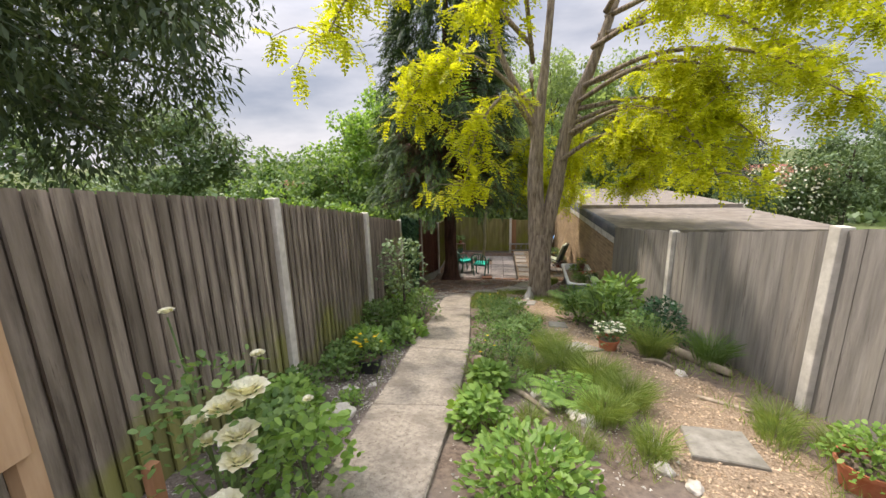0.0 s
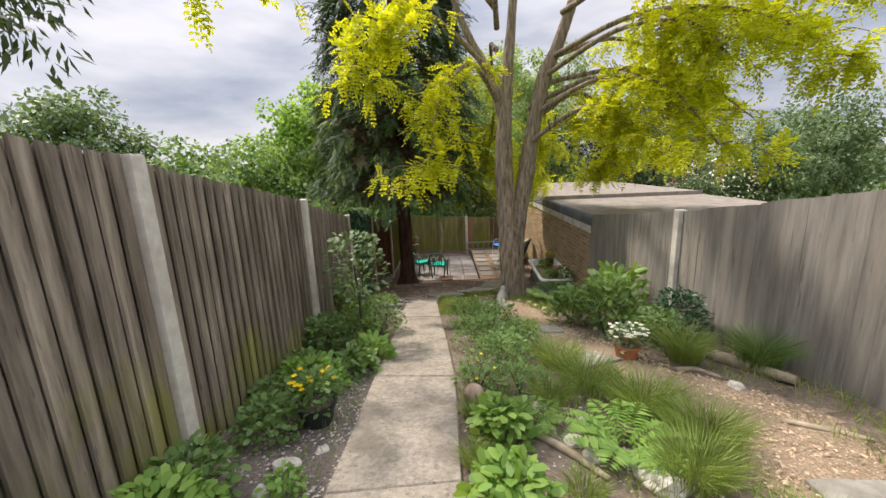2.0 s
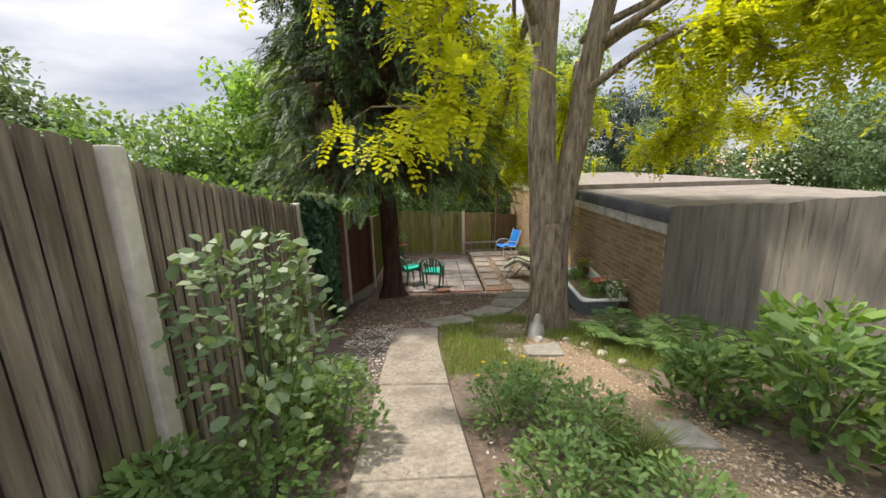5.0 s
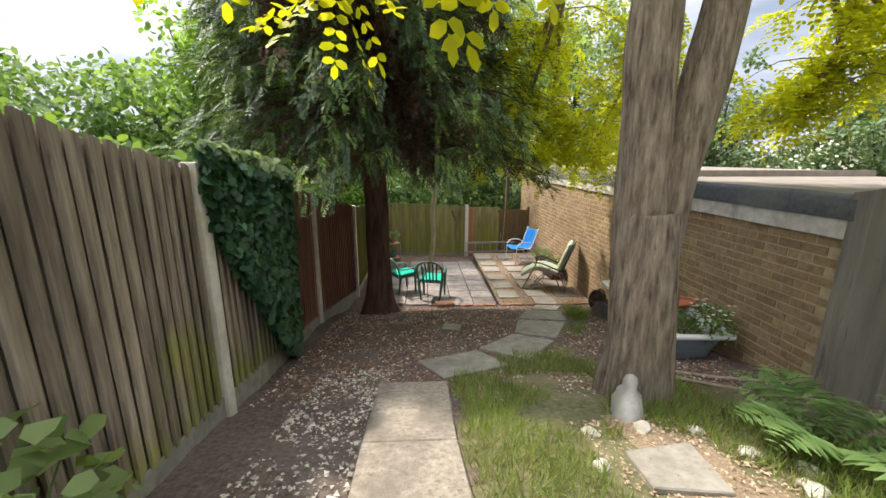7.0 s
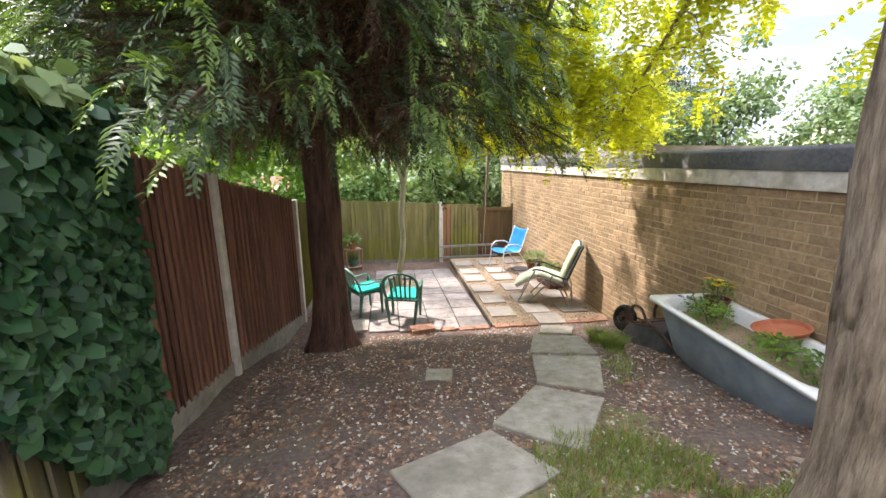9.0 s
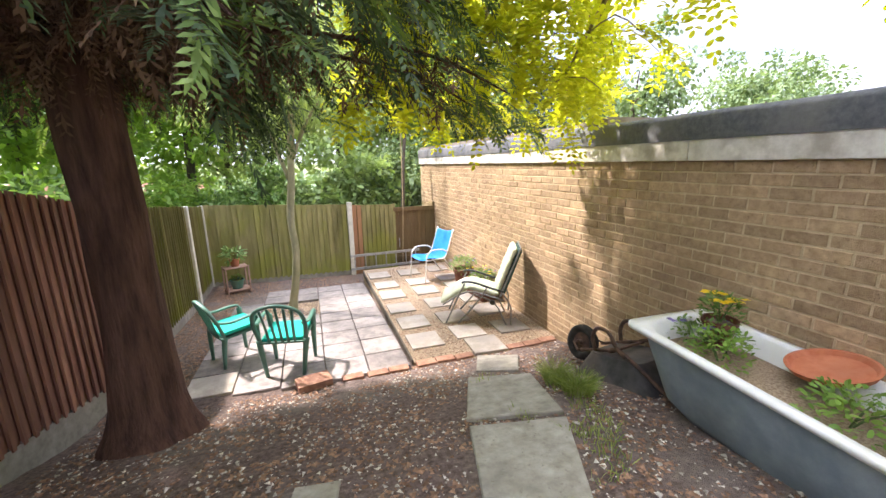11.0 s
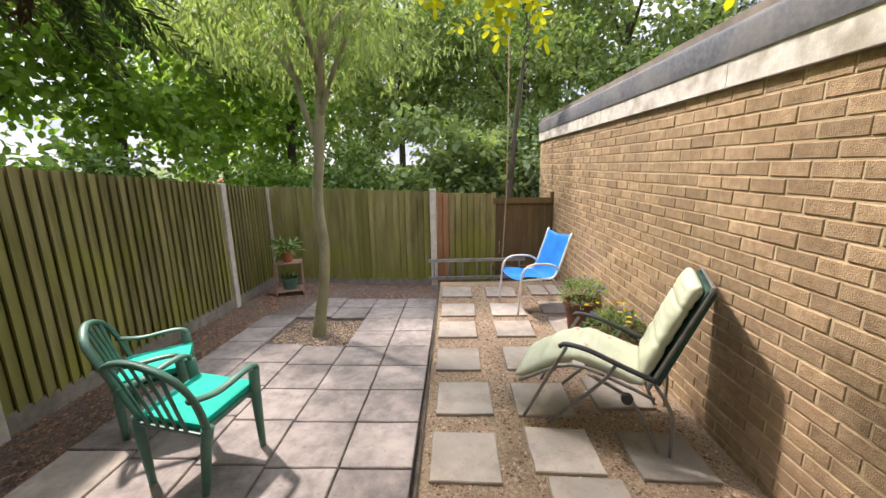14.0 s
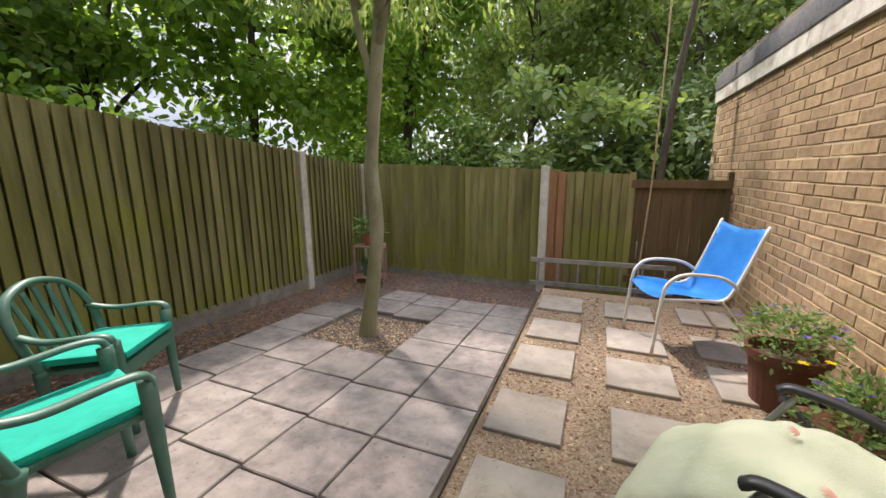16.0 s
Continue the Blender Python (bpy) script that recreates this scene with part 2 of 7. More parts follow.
M = {
    "soil": mat("soil", (0.085, 0.06, 0.044), (0.23, 0.175, 0.13), 22, 0.95, 0.9, 140, dist=0.012, stain=(0.2, 0.17, 0.14), stain_scale=2.2),
    "mulch": mat("mulch_soil", (0.06, 0.042, 0.035), (0.21, 0.155, 0.13), 30, 0.95, 0.9, 120, dist=0.012, stain=(0.17, 0.15, 0.125), stain_scale=1.4),
    "greybed": mat("grey_gravel_soil", (0.1, 0.08, 0.065), (0.27, 0.22, 0.185), 45, 0.95, 0.9, 160, dist=0.012, stain=(0.1, 0.085, 0.07), stain_scale=2.5),
    "chipbed": mat("tan_gravel", (0.17, 0.112, 0.066), (0.45, 0.35, 0.24), 70, 0.9, 0.9, 180, dist=0.012, stain=(0.3, 0.22, 0.14), stain_scale=3),
    "meadow": mat("grassland", (0.05, 0.075, 0.02), (0.13, 0.16, 0.05), 0.4, 0.95, 0.4, 8, dist=0.05, stain=(0.16, 0.15, 0.07), stain_scale=0.02),
    "turf": mat("turf_soil", (0.08, 0.09, 0.03), (0.2, 0.18, 0.1), 25, 0.95, 0.8, 120, dist=0.012, stain=(0.25, 0.2, 0.12), stain_scale=3),
    "concrete": mat("old_concrete", (0.215, 0.185, 0.145), (0.4, 0.35, 0.28), 26, 0.92, 0.9, 120, stain=(0.17, 0.145, 0.115), stain_scale=3.4, stain_amt=0.75, vary=0.06, dist=0.01, speck=((0.1, 0.085, 0.06), 34, 0.57, 0.7)),
    "slab": mat("weathered_slab", (0.15, 0.132, 0.122), (0.3, 0.26, 0.235), 9, 0.85, 0.5, 110, stain=(0.36, 0.31, 0.275), stain_scale=3.2, stain_amt=0.6, vary=0.2, speck=((0.1, 0.085, 0.07), 26, 0.58, 0.55)),
    "buffslab": mat("buff_slab", (0.26, 0.225, 0.185), (0.42, 0.365, 0.3), 8, 0.85, 0.4, 110, stain=(0.24, 0.22, 0.2), stain_scale=4, vary=0.2, speck=((0.14, 0.12, 0.1), 30, 0.6, 0.5)),
    "stepstone": mat("stepping_stone", (0.2, 0.185, 0.15), (0.36, 0.335, 0.28), 10, 0.9, 0.5, 130, stain=(0.16, 0.145, 0.11), stain_scale=2.4, vary=0.1, speck=((0.1, 0.085, 0.06), 30, 0.6, 0.6)),
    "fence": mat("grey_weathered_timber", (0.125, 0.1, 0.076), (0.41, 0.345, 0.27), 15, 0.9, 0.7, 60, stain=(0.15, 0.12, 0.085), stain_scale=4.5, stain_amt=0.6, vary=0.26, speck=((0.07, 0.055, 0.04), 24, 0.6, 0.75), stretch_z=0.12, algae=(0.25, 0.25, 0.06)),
    "fence_smooth": mat("smooth_grey_boards", (0.14, 0.127, 0.11), (0.29, 0.265, 0.23), 12, 0.9, 0.5, 60, stain=(0.34, 0.3, 0.24), stain_scale=5, stain_amt=0.5, vary=0.09, speck=((0.075, 0.06, 0.045), 16, 0.59, 0.6), stretch_z=0.1),
    "fence_red": mat("red_brown_stained_timber", (0.15, 0.065, 0.045), (0.31, 0.155, 0.105), 9, 0.85, 0.5, 60, stain=(0.12, 0.06, 0.045), stain_scale=3, vary=0.2, stretch_z=0.12),
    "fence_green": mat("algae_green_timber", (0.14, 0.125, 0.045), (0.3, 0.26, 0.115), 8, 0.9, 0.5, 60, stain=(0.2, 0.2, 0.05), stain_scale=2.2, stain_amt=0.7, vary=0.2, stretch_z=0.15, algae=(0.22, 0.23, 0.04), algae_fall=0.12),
    "fence_new": mat("orange_brown_timber", (0.2, 0.09, 0.04), (0.34, 0.19, 0.1), 9, 0.85, 0.4, 60, vary=0.15, stretch_z=0.12),
    "gate": mat("dark_stained_gate_timber", (0.1, 0.062, 0.03), (0.2, 0.13, 0.065), 9, 0.85, 0.4, 60, stain=(0.11, 0.1, 0.04), vary=0.12, stretch_z=0.12),
    "post": mat("concrete_post", (0.5, 0.47, 0.4), (0.66, 0.62, 0.54), 14, 0.9, 0.5, 140, stain=(0.32, 0.29, 0.22), stain_scale=5, stain_amt=0.4),
    "gravelboard": mat("concrete_gravel_board", (0.19, 0.175, 0.145), (0.33, 0.305, 0.26), 12, 0.92, 0.5, 120, stain=(0.14, 0.13, 0.09), stain_scale=3),
    "brick": mat("buff_brick", (0.275, 0.185, 0.105), (0.465, 0.335, 0.2), 18, 0.9, 0.8, 160, stain=(0.25, 0.165, 0.095), stain_scale=1.8, stain_amt=0.5, vary=0.2, dist=0.006, speck=((0.17, 0.115, 0.07), 40, 0.58, 0.6)),
    "brick_joined": mat("buff_brick_joined", (0.275, 0.185, 0.105), (0.465, 0.335, 0.2), 18, 0.9, 0.8, 160, stain=(0.25, 0.165, 0.095), stain_scale=1.8, stain_amt=0.5, vary=0.2, dist=0.006, speck=((0.17, 0.115, 0.07), 40, 0.58, 0.6), per_island=True),
    "mortar": mat("pale_mortar", (0.44, 0.34, 0.2), (0.58, 0.46, 0.3), 20, 0.95, 0.6, 160, stain=(0.3, 0.22, 0.13), stain_scale=3),
    "redbrick": mat("red_brick", (0.2, 0.095, 0.06), (0.36, 0.2, 0.13), 16, 0.9, 0.6, 150, vary=0.2),
    "board": mat("peeling_white_fascia", (0.5, 0.47, 0.41), (0.74, 0.71, 0.65), 10, 0.7, 0.4, 90, stain=(0.3, 0.26, 0.2), stain_scale=6, stain_amt=0.7),
    "felt": mat("mineral_roof_felt", (0.07, 0.075, 0.085), (0.13, 0.135, 0.145), 30, 0.95, 0.6, 300, stain=(0.2, 0.19, 0.17), stain_scale=2),
    "rooffelt": mat("weathered_flat_roof", (0.17, 0.145, 0.12), (0.3, 0.26, 0.215), 4, 0.95, 0.5, 80, stain=(0.2, 0.165, 0.125), stain_scale=1.2),
    "bark": mat("furrowed_grey_brown_bark", (0.11, 0.08, 0.058), (0.48, 0.39, 0.295), 24, 0.95, 1.0, 70, stretch_z=0.16, dist=0.03, stain=(0.2, 0.17, 0.12)),
    "bark_red": mat("dark_red_brown_bark", (0.045, 0.024, 0.018), (0.14, 0.075, 0.055), 16, 0.95, 1.0, 60, stretch_z=0.15, dist=0.02),
    "bark_pale": mat("pale_green_smooth_bark", (0.2, 0.19, 0.11), (0.36, 0.33, 0.21), 10, 0.85, 0.4, 60, stretch_z=0.4, stain=(0.16, 0.15, 0.06)),
    "bark_dark": mat("dark_bark", (0.05, 0.04, 0.03), (0.12, 0.1, 0.075), 12, 0.95, 0.8, 60, stretch_z=0.3, dist=0.01),
    "stem": mat("green_stem", (0.06, 0.1, 0.03), (0.12, 0.17, 0.06), 20, 0.7, 0.2),
    "deadwood": mat("pale_dead_wood", (0.24, 0.19, 0.13), (0.4, 0.33, 0.24), 14, 0.9, 0.5, 60),
    "frisia": leaf_mat("golden_robinia_leaf", (0.395, 0.445, 0.012), (0.67, 0.68, 0.03), 0.5),
    "cypress": leaf_mat("cypress_spray", (0.03, 0.06, 0.03), (0.092, 0.142, 0.052), 0.17),
    "cypress_tip": leaf_mat("cypress_fresh_lit_tip", (0.09, 0.165, 0.035), (0.2, 0.29, 0.07), 0.25),
    "twig": leaf_mat("brown_dead_twig", (0.09, 0.05, 0.032), (0.19, 0.115, 0.075), 0.05, 0.9),
    "dark_leaf": leaf_mat("dark_narrow_leaf", (0.035, 0.06, 0.03), (0.1, 0.14, 0.065), 0.3),
    "maple": leaf_mat("broad_green_leaf", (0.13, 0.25, 0.05), (0.31, 0.46, 0.11), 0.62),
    "mid": leaf_mat("mid_green_leaf", (0.095, 0.18, 0.05), (0.22, 0.33, 0.11), 0.45),
    # pale leaf; on the trees at the end it also paints in haze
    "pale": leaf_mat("pale_hazy_leaf", (0.17, 0.25, 0.1), (0.34, 0.44, 0.2), 0.55),
    "fargreen": leaf_mat("grey_green_leaf", (0.1, 0.16, 0.07), (0.21, 0.29, 0.14), 0.3),
    "blue_green": leaf_mat("blue_green_needles", (0.03, 0.06, 0.04), (0.08, 0.12, 0.08), 0.2),
    "ivy": leaf_mat("dark_glossy_ivy_leaf", (0.014, 0.05, 0.024), (0.05, 0.125, 0.048), 0.18, 0.42),
    "ivy_pale": leaf_mat("pale_sunlit_ivy_leaf", (0.14, 0.22, 0.09), (0.3, 0.38, 0.2), 0.35, 0.35),
    "lime": leaf_mat("lime_green_leaf", (0.13, 0.25, 0.045), (0.27, 0.41, 0.09), 0.4),
    "grass": leaf_mat("grass_blade", (0.13, 0.215, 0.04), (0.32, 0.385, 0.115), 0.38),
    "dry": leaf_mat("dry_grass", (0.26, 0.2, 0.1), (0.42, 0.34, 0.19), 0.3),
    "petal_white": leaf_mat("white_petal", (0.72, 0.7, 0.58), (0.86, 0.85, 0.76), 0.35),
    "petal_yellow": leaf_mat("yellow_petal", (0.7, 0.5, 0.01), (0.85, 0.62, 0.02), 0.35),
    "petal_violet": leaf_mat("violet_petal", (0.06, 0.04, 0.2), (0.22, 0.17, 0.42), 0.3),
    "chip": mat("pale_stone_chip", (0.3, 0.27, 0.22), (0.62, 0.58, 0.5), 30, 0.9, 0.3, vary=0.35, per_island=True),
    "tanchip": mat("tan_stone_chip", (0.3, 0.2, 0.12), (0.6, 0.47, 0.32), 30, 0.9, 0.3, vary=0.4, per_island=True),
    "bark_chip": mat("red_brown_bark_chip", (0.13, 0.075, 0.045), (0.33, 0.2, 0.13), 30, 0.9, 0.3, vary=0.45, per_island=True),
    "buffstone": mat("pinkish_buff_stone", (0.27, 0.18, 0.13), (0.42, 0.3, 0.23), 14, 0.9, 0.6, 90, stain=(0.2, 0.15, 0.11), stain_scale=8),
    "rock": mat("white_limestone", (0.4, 0.36, 0.29), (0.66, 0.62, 0.54), 9, 0.9, 0.8, 60, stain=(0.27, 0.24, 0.17), stain_scale=5, dist=0.01),
    "statue": mat("weathered_cast_stone", (0.3, 0.29, 0.26), (0.5, 0.48, 0.44), 12, 0.9, 0.7, 90, stain=(0.2, 0.2, 0.13), stain_scale=6),
    "plastic_green": mat("dark_green_plastic", (0.045, 0.135, 0.095), (0.08, 0.19, 0.14), 5, 0.45, 0.1, 80, stain=(0.16, 0.27, 0.21), stain_scale=4, stain_amt=0.4, spec=0.5),
    "cushion": mat("turquoise_seat_fabric", (0.005, 0.36, 0.26), (0.01, 0.46, 0.34), 12, 0.85, 0.3, 300),
    "blue": mat("bright_blue_mesh_fabric", (0.02, 0.27, 0.78), (0.05, 0.36, 0.88), 10, 0.6, 0.3, 400),
    "white_metal": mat("white_enamelled_tube", (0.6, 0.57, 0.5), (0.75, 0.72, 0.66), 10, 0.4, 0.1, spec=0.5),
    "grey_metal": mat("grey_painted_steel", (0.2, 0.2, 0.19), (0.32, 0.32, 0.3), 14, 0.45, 0.1, metal=0.6, spec=0.5),
    "black_plastic": mat("black_plastic", (0.012, 0.014, 0.015), (0.03, 0.032, 0.034), 10, 0.45, 0.15, spec=0.5),
    "rubber": mat("black_rubber", (0.015, 0.014, 0.013), (0.04, 0.037, 0.034), 20, 0.8, 0.3),
    "rust": mat("rusty_dark_steel", (0.05, 0.035, 0.028), (0.17, 0.1, 0.07), 14, 0.75, 0.4, metal=0.3, stain=(0.035, 0.033, 0.033), stain_scale=5),
    "barrow": mat("black_barrow_tray", (0.03, 0.03, 0.032), (0.085, 0.08, 0.078), 9, 0.6, 0.3, stain=(0.16, 0.12, 0.09), stain_scale=3),
    "pad": mat("pale_green_padding", (0.46, 0.5, 0.33), (0.6, 0.62, 0.46), 5, 0.9, 0.4, 200, stain=(0.5, 0.5, 0.34), stain_scale=5),
    "pad_dark": mat("dark_green_lining", (0.02, 0.05, 0.04), (0.04, 0.085, 0.065), 10, 0.8, 0.3),
    "pink": mat("faded_pink_print", (0.55, 0.25, 0.2), (0.66, 0.36, 0.28), 20, 0.9, 0.2),
    "enamel": mat("white_bath_enamel", (0.62, 0.63, 0.6), (0.78, 0.79, 0.76), 8, 0.3, 0.15, stain=(0.5, 0.5, 0.44), stain_scale=4, spec=0.5),
    "bathside": mat("grey_bath_underside", (0.2, 0.26, 0.29), (0.32, 0.38, 0.41), 5, 0.6, 0.3, stain=(0.16, 0.2, 0.22), stain_scale=3),
    "terracotta": mat("terracotta", (0.36, 0.11, 0.05), (0.5, 0.19, 0.1), 10, 0.85, 0.3, 120, stain=(0.3, 0.13, 0.08), stain_scale=5),
    "brown_pot": mat("brown_plastic_pot", (0.11, 0.04, 0.025), (0.18, 0.075, 0.05), 8, 0.55, 0.15),
    "pine": mat("new_pine_timber", (0.4, 0.25, 0.13), (0.58, 0.4, 0.24), 9, 0.8, 0.3, 60, stretch_z=0.12),
    "pink_wood": mat("pink_brown_shelf_timber", (0.3, 0.18, 0.14), (0.46, 0.31, 0.25), 9, 0.85, 0.3, 60),
    "rope": mat("pale_rope", (0.35, 0.25, 0.15), (0.5, 0.38, 0.24), 30, 0.9, 0.3),
    "aluminium": mat("dull_aluminium", (0.3, 0.3, 0.29), (0.48, 0.48, 0.46), 14, 0.5, 0.2, metal=0.7),
    "rooftile": mat("red_roof_tiles", (0.26, 0.1, 0.07), (0.38, 0.17, 0.12), 3, 0.9, 0.3),
    "render": mat("pale_house_walls", (0.5, 0.47, 0.42), (0.62, 0.6, 0.55), 1, 0.9, 0.2),
    "glass_dark": mat("dark_window", (0.03, 0.035, 0.04), (0.05, 0.055, 0.06), 2, 0.15, 0.0, spec=0.5),
}


# ---- helpers of the build ----
rng = np.random.default_rng(7)


def thing(name, label, category, loc=(0, 0, 0), rz=0.0, rx=0.0, ry=0.0, group="", kind=""):
    ob = new(name)
    ob.empty_display_size = 0.1
    ob.matrix_world = pose(*loc, rx, ry, rz)
    return tagged(ob, label, category, group, kind)


def part(name, bm, material, parent=None, label="", smooth=False):
    me = bpy.data.meshes.new(name)
    bm.normal_update()
    bm.to_mesh(me)
    bm.free()
    if smooth:
        me.polygons.foreach_set("use_smooth", [True] * len(me.polygons))
    for m in material if isinstance(material, (list, tuple)) else [material]:
        me.materials.append(m)
    ob = new(name, me)
    ob.parent = parent
    return tagged(ob, label)


def box(bm, size, at=(0, 0, 0), rot=(0, 0, 0), bevel=0.0):
    """A box about its middle, with its edges rounded if asked."""
    b = bmesh.new()
    bmesh.ops.create_cube(b, size=1.0, matrix=Matrix.Diagonal((*size, 1)))
    if bevel:
        bmesh.ops.bevel(b, geom=b.edges[:], offset=bevel, segments=2, affect="EDGES", profile=0.7)
    b.transform(pose(*at, *rot))
    tmp = bpy.data.meshes.new("tmp")
    b.to_mesh(tmp)
    b.free()
    bm.from_mesh(tmp)
    bpy.data.meshes.remove(tmp)
    return bm


def smooth_path(pts, n):
    """Catmull-Rom through pts, n steps a span."""
    P = [Vector(p) for p in pts]
    P = [P[0] * 2 - P[1]] + P + [P[-1] * 2 - P[-2]]
    out = []
    for i in range(1, len(P) - 2):
        a, b, c, d = P[i - 1], P[i], P[i + 1], P[i + 2]
        for k in range(n):
            t = k / n
            out.append(0.5 * (2 * b + (c - a) * t + (2 * a - 5 * b + 4 * c - d) * t * t + (3 * b - a - 3 * c + d) * t ** 3))
    out.append(P[-2])
    return out


def tube(bm, pts, radius, seg=8, steps=4, wobble=0.0, flat=1.0):
    """A round bar along pts; radius a number or one a point."""
    n = len(pts)
    rad = radius if isinstance(radius, (list, tuple)) else [radius] * n
    path = smooth_path(pts, steps) if steps > 1 and n > 2 else [Vector(p) for p in pts]
    rr = np.interp(np.linspace(0, n - 1, len(path)), range(n), rad)
    rings = []
    ref = Vector((0.13, 0.21, 1)).normalized()
    for i, p in enumerate(path):
        d = (path[min(i + 1, len(path) - 1)] - path[max(i - 1, 0)]).normalized()
        if abs(d.dot(ref)) > 0.9:
            side = d.cross(Vector((1, 0.2, 0))).normalized()
        else:
            side = d.cross(ref).normalized()
        up = side.cross(d).normalized()
        ring = []
        for k in range(seg):
            a = 2 * math.pi * k / seg
            w = 1.0
            if wobble:
                w += wobble * noise.noise(Vector((math.cos(a) * 1.7 + p.x, math.sin(a) * 1.7 + p.y, p.z * 1.1)))
            ring.append(bm.verts.new(p + (side * math.cos(a) + up * math.sin(a) * flat) * rr[i] * w))
        rings.append(ring)
    for a, b in zip(rings, rings[1:]):
        for k in range(seg):
            bm.faces.new((a[k], a[(k + 1) % seg], b[(k + 1) % seg], b[k]))
    bm.faces.new(rings[0][::-1])
    bm.faces.new(rings[-1])
    return bm


def lathe(bm, profile, seg=24, at=(0, 0, 0), sx=1.0, sy=1.0):
    """A turned shape from (radius, height) pairs."""
    rings = []
    for r, z in profile:
        rings.append([bm.verts.new((at[0] + sx * r * math.cos(2 * math.pi * k / seg), at[1] + sy * r * math.sin(2 * math.pi * k / seg), at[2] + z)) for k in range(seg)])
    for a, b in zip(rings, rings[1:]):
        for k in range(seg):
            bm.faces.new((a[k], a[(k + 1) % seg], b[(k + 1) % seg], b[k]))
    bm.faces.new(rings[0][::-1])
    bm.faces.new(rings[-1])
    return bm


def unit(v):
    return v / np.maximum(np.linalg.norm(v, axis=-1, keepdims=True), 1e-9)


def leaf_mesh(name, P, D, N, L, W, material, parent, fold=0.12, wide=0.45, label="", kind="", rounded=False):
    """Many single leaves: base P, way D, face N, lengths L, widths W; each a folded blade of its own, pointed or rounded."""
    n = len(P)
    L, W = np.broadcast_to(L, n)[:, None], np.broadcast_to(W, n)[:, None]
    D = unit(D)
    S = unit(np.cross(D, N))
    N = unit(np.cross(S, D))
    tip = P + D * L - N * L * 0.08
    if rounded:
        k = 6
        lo, hi = P + D * L * (wide - 0.22), P + D * L * (wide + 0.25) - N * L * 0.03
        up = N * W * fold
        V = np.stack([P, lo + S * W * 0.42 + up, hi + S * W * 0.45 + up, tip, hi - S * W * 0.45 + up, lo - S * W * 0.42 + up], 1).reshape(-1, 3)
    else:
        k = 4
        mid = P + D * L * wide
        V = np.stack([P, mid + S * W * 0.5 + N * W * fold, tip, mid - S * W * 0.5 + N * W * fold], 1).reshape(-1, 3)
    me = bpy.data.meshes.new(name)
    me.vertices.add(k * n)
    me.vertices.foreach_set("co", V.astype(np.float32).ravel())
    me.loops.add(k * n)
    me.loops.foreach_set("vertex_index", np.arange(k * n, dtype=np.int32))
    me.polygons.add(n)
    me.polygons.foreach_set("loop_start", np.arange(0, k * n, k, dtype=np.int32))
    me.update(calc_edges=True)
    me.materials.append(material)
    ob = new(name, me)
    ob.parent = parent
    return tagged(ob, label, kind=kind)


def rand_dirs(n, up=0.0):
    v = rng.normal(size=(n, 3))
    v[:, 2] += up
    return unit(v)


def ball_points(n, centre, radii, hollow=0.5):
    """Points in an ellipsoid, denser towards its skin."""
    d = rand_dirs(n)
    r = (hollow + (1 - hollow) * rng.random(n)) [:, None]
    return np.array(centre) + d * r * np.array(radii), d


# ---- the lie of the land ----
GY = (-40, -5, 0, 2.95, 4.2, 7.6, 8.55, 9.5, 10.8, 12.3, 13.2, 17, 22, 60, 120, 400, 900, 3000)
GZ = (4.0, 1.1, 0.2, -0.32, -0.52, -1.14, -1.40, -1.60, -1.82, -2.19, -2.21, -2.42, -2.9, -8, -12, -14, 4, 6)


def ground_z(x, y):
    return float(np.interp(y, GY, GZ))


# ---- ground ----
def lines(dense, lo, hi, step):
    out = list(np.arange(dense[0], dense[1] + 1e-6, step))
    d, a = step, dense[0]
    while a > lo:
        d *= 1.35
        a -= d
        out.insert(0, a)
    d, a = step, dense[1]
    while a < hi:
        d *= 1.35
        a += d
        out.append(a)
    return np.array(out)


def zone(x, y):
    """Which surface the ground has at a place: its slot."""
    w = 0.12 * noise.noise(Vector((x * 2.5, y * 2.5, 0))) + 0.06 * noise.noise(Vector((x * 9, y * 9, 3)))
    if x < -2.3 or x > 2.5 or y > 17.6:
        return 1
    gx = float(np.interp(y, (0, 2.2, 3.4, 4.4, 5.6, 6.6, 7.6), (1.5, 1.42, 1.6, 1.02, 0.78, 0.66, 0.55)))
    gw = float(np.interp(y, (0, 2.2, 3.4, 4.4, 5.6, 7.0, 7.9), (0.42, 0.42, 0.4, 0.32, 0.26, 0.3, 0.1)))
    if y < 7.9 and abs(x - gx + w) < gw:
        return 3
    if x + w < -0.95 and y < 4.6 + w:
        return 4
    if y > 8.7 and x + w > float(np.interp(y, (8.7, 9.4, 9.8, 10.6), (0.75, 0.85, 1.15, 1.5))):
        return 2
    if y + 2 * w > 6.6 and y < 9.6 + 3 * w and -0.55 < x + w < 1.6 and y - 8.6 < 1.2 * (x + 0.6) + w:
        return 5
    if y > 8.0 or (x + w < -1.1 and y > 6.2):
        return 2
    return 0


